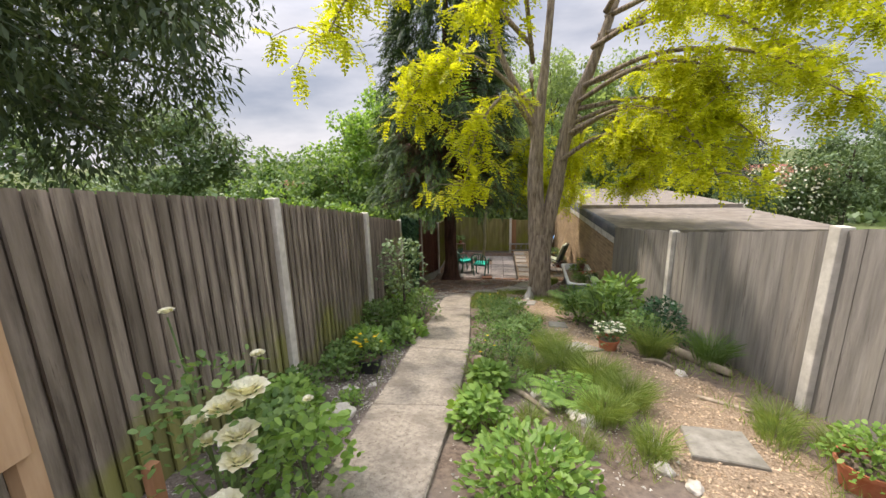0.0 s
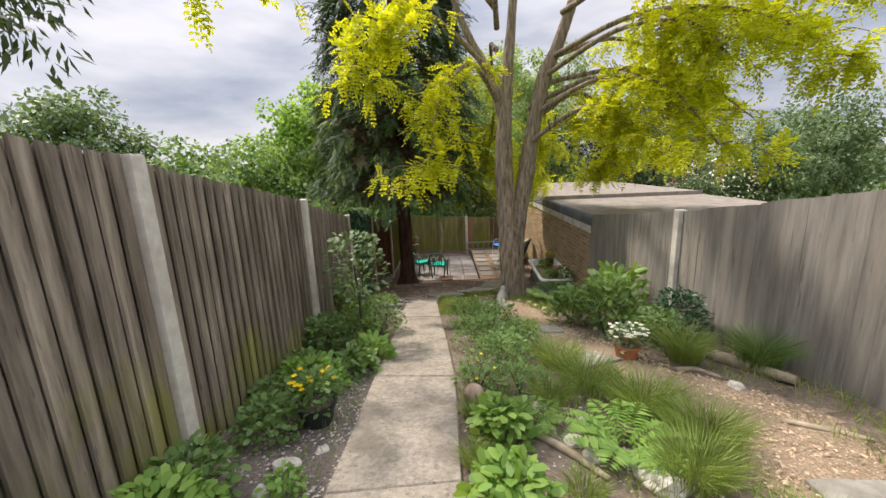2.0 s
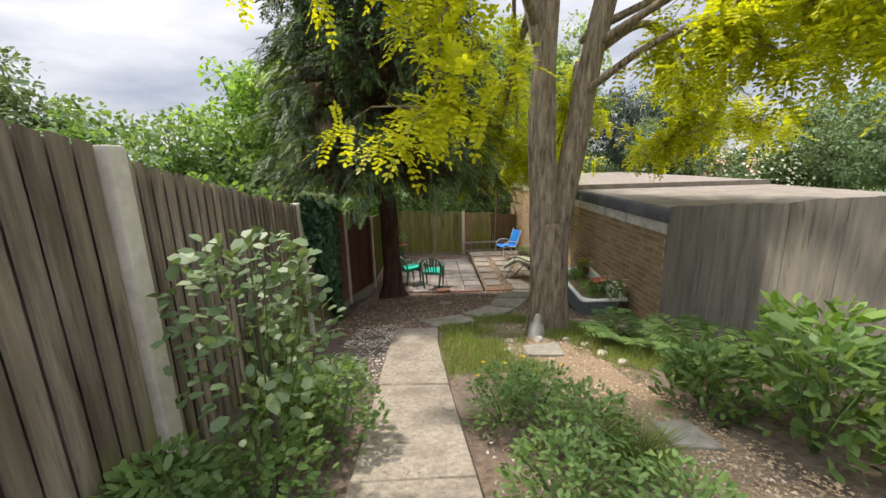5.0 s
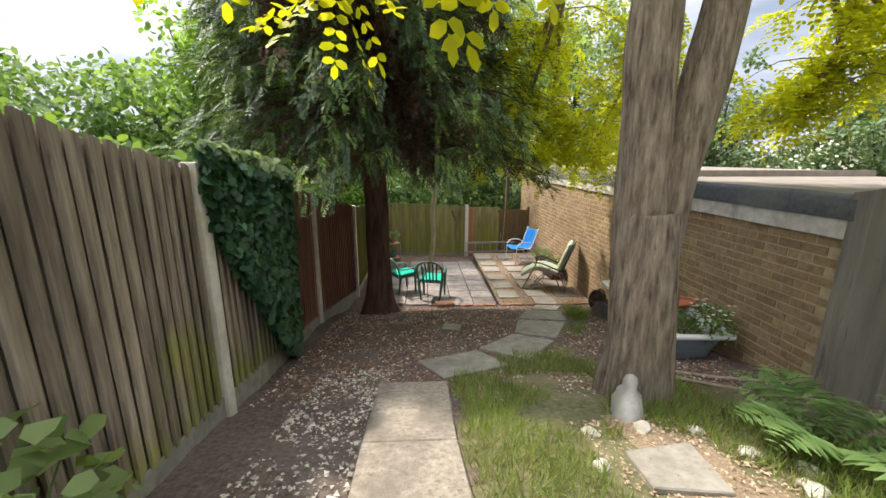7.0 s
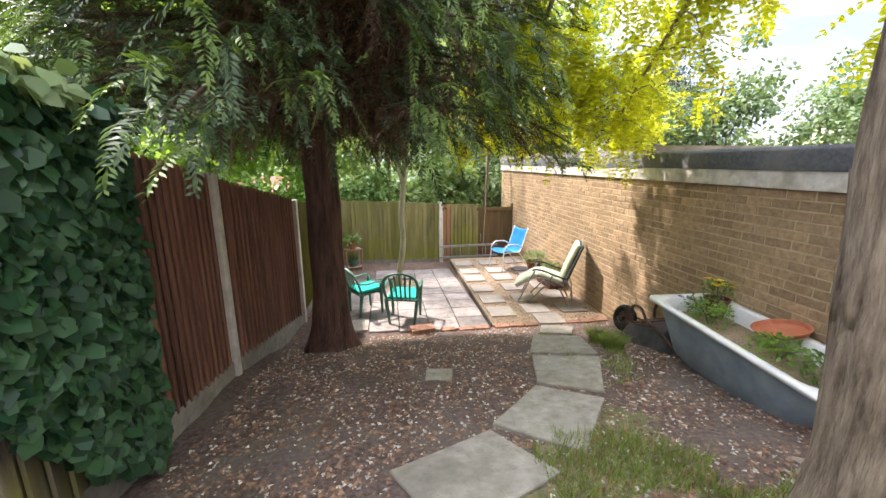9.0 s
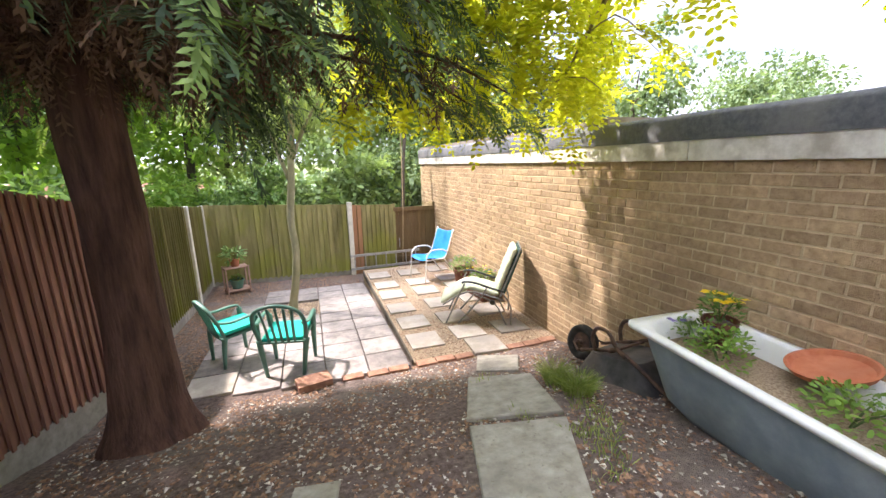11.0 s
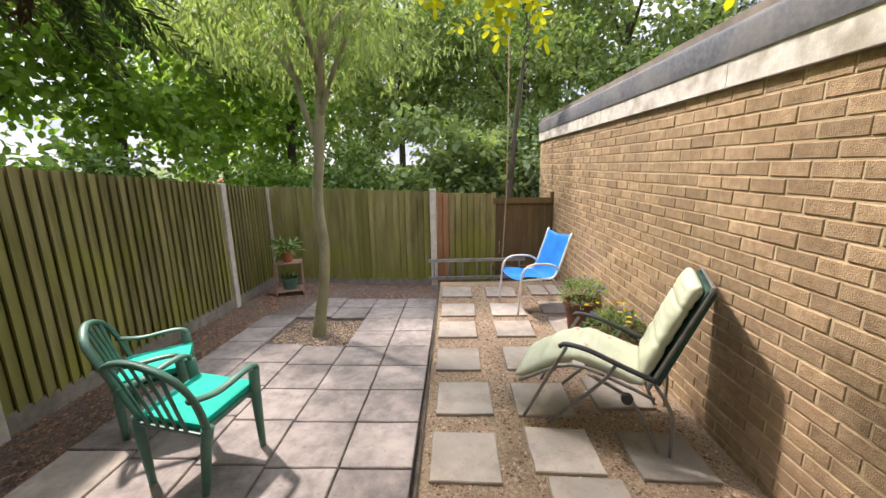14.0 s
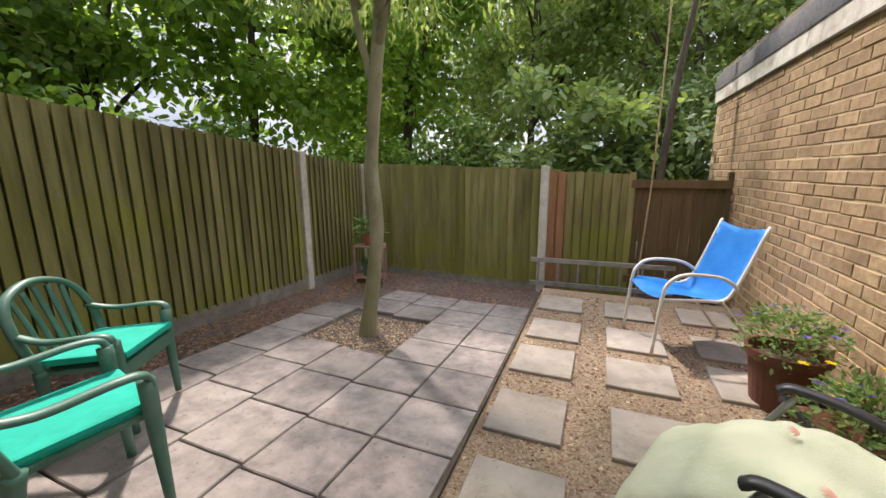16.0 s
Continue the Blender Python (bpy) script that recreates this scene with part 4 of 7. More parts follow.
BOUGHS = [
    [(0.63, 8.4, 2.3), (0.1, 7.7, 2.8), (-0.4, 7.1, 2.2), (-0.6, 6.6, 1.25)],
    [(1.1, 8.42, 1.55), (1.7, 7.9, 2.0), (2.2, 7.6, 2.1), (2.6, 7.3, 1.7)],
    [(1.3, 8.4, 2.3), (2.2, 8.1, 2.6), (3.0, 7.8, 2.4), (3.6, 7.5, 1.8)],
    [(1.5, 8.4, 3.0), (2.6, 8.5, 3.3), (3.6, 8.6, 3.0), (4.4, 8.6, 2.3)],
    [(1.4, 8.4, 2.7), (2.2, 7.4, 3.1), (2.9, 6.8, 3.0), (3.3, 6.5, 2.5)],
    [(1.8, 8.4, 3.9), (3.2, 7.8, 4.0), (4.3, 7.6, 3.5), (5.0, 7.4, 2.8)],
    [(0.7, 8.45, 2.5), (0.9, 10.0, 3.0), (0.8, 11.4, 1.6), (0.65, 12.2, 0.5)],
    [(1.2, 8.5, 2.2), (1.9, 10.2, 2.6), (2.1, 11.3, 1.5), (2.0, 12.0, 0.55)],
    [(1.25, 8.5, 2.0), (2.2, 9.0, 2.5), (2.97, 9.5, 1.95), (3.12, 9.5, 1.6), (3.0, 9.5, 1.15), (2.78, 9.45, 0.95)],
    [(1.3, 8.5, 2.2), (2.3, 9.0, 2.5), (3.1, 9.4, 2.05), (3.7, 9.5, 1.65), (4.3, 9.6, 1.3)],
    [(0.62, 8.4, 2.7), (-0.5, 7.7, 3.5), (-1.2, 7.2, 3.2), (-1.7, 6.9, 2.5)],
    [(0.58, 8.4, 3.8), (-0.8, 6.8, 4.6), (-1.7, 5.6, 4.1), (-2.2, 5.1, 3.2)],
    [(1.5, 8.4, 3.0), (2.5, 7.4, 3.3), (3.7, 6.8, 3.1), (4.7, 6.2, 2.3)],
    [(1.25, 8.4, 2.1), (2.1, 7.6, 2.5), (2.7, 6.8, 2.2), (3.0, 6.1, 1.4)],
    [(1.9, 8.4, 4.2), (3.5, 7.5, 4.6), (4.6, 7.2, 4.1), (5.4, 7, 3.4)],
    [(1.9, 8.4, 4.3), (2.1, 7.2, 4.7), (2.2, 6.4, 4.4), (2.2, 5.9, 3.7)],
    [(1.15, 8.5, 1.7), (1.6, 9.8, 2.2), (1.8, 10.9, 1.4), (1.7, 11.6, 0.55)],
    [(0.6, 8.5, 3.2), (0.7, 10, 3.5), (1.1, 11.5, 1.6), (1.2, 12.3, 0.45)],
    [(0.75, 8.5, 2.6), (0.9, 10.4, 2.7), (0.8, 12.0, 1.6), (0.7, 13.0, 0.75)],
    [(0.45, 8.3, 5.6), (0.2, 8.0, 6.6), (-0.4, 7.6, 7.0)],
    [(2.3, 8.45, 5.6), (2.8, 8.6, 6.6), (3.4, 8.3, 7.0)],
    [(0.6, 8.4, 3.5), (0.3, 7.0, 4.5), (0.0, 6.0, 4.3), (-0.2, 5.5, 3.6)],
    [(2.0, 8.4, 4.5), (3.4, 9.6, 5.2), (4.8, 10, 4.6)],
    [(1.4, 8.4, 2.6), (2.6, 8.0, 2.7), (3.6, 7.6, 2.4), (4.3, 7.3, 1.8)],
    [(1.7, 8.4, 3.7), (2.8, 6.6, 4.0), (3.6, 5.6, 3.4)],
    [(2.2, 8.45, 5.2), (4.0, 8.2, 5.8), (5.6, 7.8, 5.0)],
]
pP, pD, pN, pL, pW = [], [], [], [], []


def compound_leaf(base, way, length):
    """A feather of paired leaflets along a drooping stalk."""
    way = way / np.linalg.norm(way)
    side = np.cross(way, (0.1, 0.05, 1.0))
    side = side / max(np.linalg.norm(side), 1e-6)
    up = np.cross(side, way)
    pairs = 6
    for k in range(pairs):
        t = (k + 1) / (pairs + 0.3)
        p = base + way * length * t + np.array((0, 0, -0.25 * length * t * t))
        for s in (-1, 1):
            pP.append(p)
            pD.append(side * s + way * 0.35 + rng.normal(0, 0.12, 3))
            pN.append(up + rng.normal(0, 0.25, 3))
            pL.append(0.056 * (0.8 + 0.4 * rng.random()))
            pW.append(0.032)
    pP.append(base + way * length + np.array((0, 0, -0.25 * length)))
    pD.append(way)
    pN.append(up)
    pL.append(0.06)
    pW.append(0.032)


for li, pts in enumerate(BOUGHS):
    bm = bmesh.new()
    tube(bm, [Vector(p) - RO for p in pts], list(np.linspace(0.05, 0.009, len(pts))), 8, 6, 0.15)
    limb = part("limb", bm, M["bark"], robinia, smooth=True)
    path = [np.array(p) for p in smooth_path(pts, 10)]
    n = len(path)
    bm = bmesh.new()
    for k in range(28):
        i = int(n * (0.36 + 0.68 * rng.random() ** 0.8))
        i = min(i, n - 1)
        a = path[i]
        d = rand_dirs(1)[0] * np.array((1, 1, 0.35)) + np.array((0, 0, 0.05))
        ln = 0.3 + 0.55 * rng.random()
        b = a + d * ln * 0.55
        c = a + d * ln + np.array((0, 0, -0.3 * ln))
        tube(bm, [Vector(a) - RO, Vector(b) - RO, Vector(c) - RO], [0.008, 0.006, 0.003], 4, 2)
        for q in range(14):
            t = 0.15 + 0.85 * rng.random()
            p = (a * (1 - t) + b * t) if t < 0.5 else (b * (1 - t) + c * t)
            w = rand_dirs(1)[0] + d * 0.5
            w[2] -= 0.45
            compound_leaf(p - np.array(RO), w, 0.2 + 0.1 * rng.random())
    tagged(part("twig", bm, M["bark"], limb), kind="stuff")
leaf_mesh("crown", np.array(pP), np.array(pD), np.array(pN), np.array(pL), np.array(pW), M["frisia"], robinia, fold=0.06, wide=0.5, rounded=True, label="golden-yellow leaflets")

# dark cypress
CO = Vector((-1.56, 11.85, ground_z(-1.56, 11.85)))
cypress = thing("cypress_tree", "tall dark cypress with drooping flat sprays and bare red-brown trunk", "tree", CO)
bm = bmesh.new()
tube(bm, [(0, 0, -0.15), (0, 0, 0.05), (0.01, 0, 0.35), (0.02, 0, 1.2), (0, 0, 3.0), (0, 0, 7), (0, 0, 11.5)], [0.36, 0.3, 0.215, 0.185, 0.165, 0.1, 0.02], 20, 8, 0.25)
part("trunk", bm, M["bark_red"], cypress, smooth=True)
sP = {"cypress": [], "cypress_tip": [], "twig": []}


def spray(key, base, way, length, blades=12, thick=0.062):
    """One flat drooping spray: an axis with short blades on both hands."""
    way = way / np.linalg.norm(way)
    side = np.cross(way, rand_dirs(1)[0] * 0.5 + np.array((0, 0, 1.0)))
    side = side / max(np.linalg.norm(side), 1e-6)
    up = np.cross(side, way)
    for k in range(blades):
        t = k / blades
        p = base + way * length * t + np.array((0, 0, -0.4 * length * t * t))
        for s in (-1, 1):
            d = way * 0.75 + side * s * 0.85 + rng.normal(0, 0.13, 3)
            d[2] -= 0.2
            sP[key].append((p, d, up, length * 0.3 * (1 - 0.6 * t), length * thick))
    sP[key].append((base + way * length * 0.7 + np.array((0, 0, -0.2 * length)), way + np.array((0, 0, -0.6)), up, length * 0.36, length * thick * 1.4))


bmb = bmesh.new()
z = 2.62
while z < 11.2:
    low = z < 5.2
    reach = 2.62 * (1 - (z - 2.2) / 10.5) ** 0.8 + 0.12
    arms = 11 if low else 8
    for k in range(arms):
        a = 2 * math.pi * (k + rng.random() * 0.8) / arms + z * 2.1
        out = np.array((math.cos(a), math.sin(a), 0))
        r = reach * (0.74 + 0.3 * rng.random()) * (0.52 if z < 4.6 and out[1] > -0.1 else 1.0)
        pts = [np.array((0, 0, z)), out * r * 0.4 + np.array((0, 0, z + 0.14)), out * r * 0.8 + np.array((0, 0, z - 0.02)), out * r + np.array((0, 0, z - 0.26))]
        if z < 6.5:
            tube(bmb, [Vector(p) for p in pts], [0.03, 0.02, 0.012, 0.005], 5, 3)
        path = [np.array(p) for p in smooth_path(pts, 8)]
        for q in range(44 if low else 30):
            i = int(len(path) * ((0.42 if low else 0.36) + (0.57 if low else 0.62) * rng.random() ** 0.75))
            p = path[min(i, len(path) - 1)] + rng.normal(0, 0.1, 3)
            w = out * 0.75 + rand_dirs(1)[0] * 0.6
            w[2] -= 0.32
            # fresh tips; extra ones low towards -y paint in the open light there
            tip = i > len(path) * 0.72 and rng.random() < (0.5 if out[1] < 0.1 and z < 5 else 0.2)
            spray("cypress_tip" if tip else "cypress", p, w, (0.2 if low else 0.34) + 0.14 * rng.random(), 13 if low else 9, 0.05 if low else 0.075)
        if z < 4.8:
            for q in range(44):
                i = int(len(path) * (0.05 + 0.7 * rng.random()))
                w = rand_dirs(1)[0]
                w[2] -= 0.8
                spray("twig", path[i] + rng.normal(0, 0.05, 3), w, 0.2 + 0.15 * rng.random(), 10, 0.045)
    z += 0.19 if low else 0.26
tagged(part("branch", bmb, M["bark_red"], cypress), kind="stuff")
for key, rows in sP.items():
    leaf_mesh("dead_twig" if key == "twig" else "crown", np.array([r[0] for r in rows]), np.array([r[1] for r in rows]), np.array([r[2] for r in rows]), np.array([r[3] for r in rows]), np.array([r[4] for r in rows]), M[key], cypress, fold=0.05, wide=0.55, kind="stuff" if key == "twig" else "")

# slim tree in the patio
SO = Vector((-0.69, 14.86, ground_z(-0.69, 14.86)))
slim = thing("slim_tree", "slim pale-barked tree growing through a gap in the patio", "tree", SO)
bm = bmesh.new()
tube(bm, [(-0.01, 0, -0.1), (0, 0, 0.0), (0.03, 0, 0.22), (0.08, 0, 0.5), (0.13, 0.0, 0.97), (0.105, 0.0, 1.44), (0.16, 0.0, 1.96), (0.21, 0.02, 2.5), (0.26, 0.02, 3.2), (0.3, 0.0, 4.4)], [0.09, 0.075, 0.06, 0.057, 0.054, 0.052, 0.05, 0.044, 0.034, 0.014], 14, 6, 0.2)
part("trunk", bm, M["bark_pale"], slim, smooth=True)
SL = []
for pts in ([(0.15, 0.0, 1.98), (-0.05, 0.05, 2.7), (-0.3, 0.1, 4.2)], [(0.2, 0.02, 2.4), (0.3, -0.1, 3.0), (0.5, -0.2, 4.2)], [(0.2, 0, 2.3), (0.5, -0.1, 2.9), (1.0, -0.3, 3.5)], [(0.0, 0.05, 2.6), (-0.5, 0.3, 3.2), (-1.4, 0.7, 3.7)], [(0.24, 0, 2.9), (0.5, 0.4, 3.5), (0.8, 0.9, 4.0)], [(0.22, 0, 2.7), (0.25, -0.6, 3.1), (0.2, -1.2, 3.4)]):
    bm = bmesh.new()
    tube(bm, pts, [0.036, 0.022, 0.008], 8, 6)
    part("limb", bm, M["bark_pale"], slim, smooth=True)
    SL += [np.array(p) for p in smooth_path(pts, 8)[5:]]
C = np.array(SL)[rng.integers(0, len(SL), 150)] + rng.normal(0, 0.48, (150, 3)) + np.array((0, 0, 0.1))
C[:, 2] = np.maximum(C[:, 2], 2.75 + 0.3 * rng.random(150))
crown_leaves(C, np.full(150, 0.33), 75, 0.09, 0.022, M["pale"], slim, droop=0.9)

# dark tree hanging over the fence
DO = Vector((-5.3, 1.6, ground_z(-5.3, 1.6)))
dark = thing("dark_overhanging_tree", "dark narrow-leaved tree leaning over the fence from next door", "tree", DO)
bm = bmesh.new()
tube(bm, [(0, 0, -0.1), (0.1, 0.1, 1.2), (0.3, 0.3, 3.0), (0.5, 0.6, 5.2)], [0.25, 0.2, 0.14, 0.05], 12, 6, 0.2)
part("trunk", bm, M["bark_dark"], dark, smooth=True)
DC, DR = [], []
for e in ((-1.95, 2.7, 2.55), (-2.0, 2.1, 3.1), (-2.3, 3.2, 3.3), (-2.9, 3.8, 2.5), (-2.9, 2.6, 1.95), (-2.5, 1.7, 2.35), (-3.4, 4.4, 3.3), (-3.6, 3.4, 2.0), (-2.6, 1.3, 3.5), (-3.2, 2.4, 4.2), (-4.4, 4.2, 2.4), (-2.3, 3.0, 4.3), (-4.6, 5.2, 3.4), (-3.0, 1.2, 2.2), (-3.9, 2.6, 3.2)):
    s = Vector((0.25, 0.3, 2.2 + 1.4 * rng.random()))
    t = Vector(e) - DO
    bm = bmesh.new()
    pts = [s, s.lerp(t, 0.45) + Vector((0, 0, 0.35)), s.lerp(t, 0.8) + Vector((0, 0, 0.15)), t]
    tube(bm, pts, [0.05, 0.03, 0.016, 0.005], 6, 5)
    part("limb", bm, M["bark_dark"], dark, smooth=True)
    path = smooth_path(pts, 10)
    for q in range(40):
        DC.append(np.array(path[int(len(path) * (0.3 + 0.69 * rng.random()))]) + rng.normal(0, 0.2, 3))
        DR.append(0.22 + 0.15 * rng.random())
crown_leaves(np.array(DC), np.array(DR), 52, 0.085, 0.026, M["dark_leaf"], dark, droop=0.6)

# trees beyond the fences
for name, label, base, c, r, n, per, L, W, m, kw in (
    ("green_tree", "rounded light green tree beyond the side fence", (-5.6, 13.8), (-5.6, 13.8, 0.4), (1.3, 1.3, 1.6), 60, 110, 0.12, 0.08, "mid", {}),
    ("green_tree", "bushy green tree beyond the side fence", (-7.2, 12.0), (-7.2, 12.2, 0.3), (1.9, 1.7, 1.9), 60, 110, 0.12, 0.08, "mid", {}),
    ("green_tree", "broad green tree standing in a far garden", (-15, 17), (-15, 17, 2.2), (3.0, 2.6, 2.4), 80, 100, 0.2, 0.13, "fargreen", {"clump_r": 0.8}),
    ("green_tree", "grey-green tree standing in a far garden", (-20, 12), (-20, 12, 2.2), (3.4, 3.0, 3.0), 80, 90, 0.22, 0.14, "fargreen", {"clump_r": 0.9}),
    ("maple_tree", "tall broad-leaved tree close behind the fence", (-5.7, 15.6), (-5.7, 15.6, 1.7), (1.5, 1.6, 2.1), 70, 100, 0.14, 0.1, "maple", {"clump_r": 0.55}),
    ("maple_tree", "tall broad-leaved tree close behind the fence", (-5.6, 18.2), (-5.0, 18.2, 2.2), (2.2, 2.2, 2.8), 100, 100, 0.15, 0.11, "maple", {"clump_r": 0.6}),
    ("maple_tree", "tall broad-leaved tree behind the garden's end", (-3.2, 20.6), (-3.0, 20.4, 3.2), (2.2, 2.0, 3.8), 110, 100, 0.15, 0.11, "maple", {"clump_r": 0.6}),
    ("maple_tree", "tall green tree behind the garden's end", (-0.8, 23.5), (-0.8, 23.5, 3.6), (2.6, 2.2, 4.2), 110, 100, 0.16, 0.1, "pale", {"clump_r": 0.65}),
    ("maple_tree", "tall green tree behind the garden's end", (2.6, 22.5), (2.6, 22.5, 3.6), (2.6, 2.2, 4.4), 110, 100, 0.16, 0.09, "pale", {"clump_r": 0.65}),
    ("maple_tree", "tall green tree behind the outbuilding", (5.6, 22.0), (5.4, 22.0, 3.0), (2.4, 2.2, 3.8), 90, 100, 0.16, 0.1, "pale", {"clump_r": 0.65}),
    ("green_tree", "tall leafy tree in the wood behind the garden", (-7.0, 24.5), (-7.0, 24.5, 2.6), (2.6, 2.2, 3.4), 90, 90, 0.2, 0.14, "maple", {"clump_r": 0.8}),
    ("green_tree", "tall leafy tree in the wood behind the garden", (-3.5, 26.5), (-3.5, 26.5, 3.2), (3.0, 2.4, 4.6), 110, 90, 0.2, 0.14, "pale", {"clump_r": 0.8}),
    ("green_tree", "tall leafy tree in the wood behind the garden", (1.2, 27.5), (1.2, 27.5, 3.4), (3.0, 2.4, 4.8), 110, 90, 0.2, 0.14, "pale", {"clump_r": 0.8}),
    ("green_tree", "tall leafy tree in the wood behind the garden", (4.4, 25.5), (4.4, 25.5, 3.2), (2.6, 2.2, 4.4), 100, 90, 0.2, 0.13, "pale", {"clump_r": 0.8}),
    ("green_bush", "dense light green bush behind the end fence", (0.6, 18.9), (0.6, 18.9, -0.8), (1.5, 0.9, 1.1), 60, 120, 0.14, 0.09, "pale", {"clump_r": 0.4, "trunk": 0.05}),
    ("green_bush", "dense dark green bush behind the end fence", (-1.6, 19.0), (-1.6, 19.0, -1.1), (1.4, 0.8, 1.0), 50, 120, 0.13, 0.07, "mid", {"clump_r": 0.4, "trunk": 0.05}),
    ("green_bush", "pale green bush behind the end fence", (2.2, 19.4), (2.2, 19.4, -0.8), (1.2, 0.8, 1.1), 50, 120, 0.13, 0.07, "fargreen", {"clump_r": 0.4, "trunk": 0.05}),
    ("conifer_tree", "dark blue-green conifer beyond the outbuilding", (9.0, 22.0), (9.0, 22.0, 1.6), (2.8, 2.2, 2.8), 90, 110, 0.2, 0.05, "blue_green", {"clump_r": 0.7, "droop": 0.1}),
    ("conifer_tree", "dark blue-green conifer beyond the outbuilding", (13.0, 27.0), (13.0, 27.0, 1.6), (3.4, 2.4, 3.0), 90, 110, 0.24, 0.06, "blue_green", {"clump_r": 0.8, "droop": 0.1}),
    ("green_tree", "rounded grey-green tree beyond the outbuilding roof", (8.6, 17.5), (8.4, 17.5, 1.2), (1.5, 1.5, 1.7), 60, 110, 0.13, 0.08, "fargreen", {}),
    ("green_tree", "rounded grey-green tree in a far garden", (13.6, 17.5), (13.6, 17.5, 0.9), (1.8, 1.8, 1.8), 60, 110, 0.15, 0.09, "fargreen", {}),
    ("green_tree", "tall grey-green tree in a far garden", (19, 21), (19, 21, 1.2), (3.2, 2.6, 2.8), 80, 110, 0.22, 0.13, "fargreen", {"clump_r": 0.8}),
    ("green_tree", "broad grey-green tree in a far garden", (16, 12.5), (16, 12.5, 0.4), (2.6, 2.2, 1.8), 70, 110, 0.2, 0.12, "fargreen", {"clump_r": 0.7}),
):
    broadleaf(name, label, base, c, r, n, per, L, W, m, **kw)
elder = broadleaf("elder_bush", "elder bush covered in flat white flower heads", (12.2, 18.5), (12.2, 18.5, -0.3), (1.9, 1.5, 1.5), 60, 110, 0.13, 0.08, "fargreen", clump_r=0.5)
P, d = ball_points(900, (12.2 - 12.2, 0, -0.3 - ground_z(12.2, 18.5)), (2.1, 1.7, 1.7), 0.85)
leaf_mesh("flower_head", P, rand_dirs(900), d + np.array((0, 0, 1)), 0.12, 0.12, M["petal_white"], elder, wide=0.5, label="flat creamy white flower heads", kind="stuff")
# hedge of bushes behind the side fence
for i, (x, y, top, rr, m) in enumerate(((-4.2, 6.0, 0.9, 1.1, "mid"), (-4.6, 8.2, 0.75, 1.2, "maple"), (-3.7, 10.2, 0.45, 0.9, "mid"), (-3.6, 12.2, 0.3, 0.9, "maple"), (-6.5, 9.8, 0.9, 1.5, "maple"), (-8.5, 15.0, 0.8, 1.8, "lime"), (-5.0, 4.2, 1.25, 1.2, "mid"), (-7.5, 6.5, 1.1, 1.6, "mid"), (-10.5, 10.5, 0.9, 2.0, "lime"), (-9.5, 19.5, 0.4, 2.2, "mid"), (-3.9, 8.9, 0.7, 0.7, "lime"), (-4.1, 14.0, 0.1, 1.0, "maple"), (-4.2, 16.2, 0.0, 1.1, "mid"), (-3.2, 18.9, -0.2, 1.0, "maple"))):
    broadleaf("hedge_bush", "leafy green bush growing behind the side fence", (x, y), (x, y, top - rr), (rr, rr, rr), 34, 110, 0.11, 0.07, m, trunk=0.04, clump_r=0.42)

# far woods and houses
fw = []
for i in range(420):
    y = 45 + 330 * rng.random() ** 1.4
    x = (rng.random() - 0.5) * 2.4 * y
    fw.append((x, y, ground_z(x, y) + 1.0 + 2.0 * rng.random() + 0.006 * y))
C = np.array(fw)
idx = np.repeat(np.arange(len(C)), 90)
d = rand_dirs(len(idx))
sc = (0.9 + C[idx, 1] / 80)[:, None]
P = C[idx] + d * rng.random((len(idx), 1)) ** 0.4 * np.array((2.4, 2.0, 1.7)) * sc
leaf_mesh("far_woods", P, rand_dirs(len(idx)), d + np.array((0, 0, 0.6)), 0.75 * sc[:, 0], 0.5 * sc[:, 0], M["fargreen"], None, label="distant woods and hedgerows across the valley", kind="stuff")


def house(x, y, w, d, h, rz, label):
    z = ground_z(x, y) - 0.3
    root = thing("house", label, "house", (x, y, z), rz)
    bm = bmesh.new()
    box(bm, (w, d, h), (0, 0, h / 2))
    part("wall", bm, M["render"], root)
    bm = bmesh.new()
    v = [bm.verts.new(p) for p in ((-w / 2 - 0.3, -d / 2 - 0.3, h), (w / 2 + 0.3, -d / 2 - 0.3, h), (w / 2 + 0.3, d / 2 + 0.3, h), (-w / 2 - 0.3, d / 2 + 0.3, h), (-w / 2 - 0.3, 0, h + d * 0.4), (w / 2 + 0.3, 0, h + d * 0.4))]
    for f in ((0, 1, 5, 4), (2, 3, 4, 5), (0, 4, 3), (1, 2, 5), (0, 3, 2, 1)):
        bm.faces.new([v[q] for q in f])
    part("roof", bm, M["rooftile"], root)
    for i in range(3):
        for zz in (1.3, 3.9):
            if zz < h - 0.7:
                bm = bmesh.new()
                box(bm, (1.1, 0.08, 1.2), (-w / 2 + w * (i + 0.5) / 3, -d / 2 - 0.02, zz))
                part("window", bm, M["glass_dark"], root)


house(-17, 62, 10, 7, 3.6, 10, "far house with a red tiled roof among trees")
house(42, 62, 12, 8, 5.2, -20, "far house with a red tiled roof among trees")
house(-48, 95, 14, 8, 5.2, 15, "far house with pale walls across the valley")
house(-30, 110, 14, 8, 5.2, 5, "far house with pale walls across the valley")


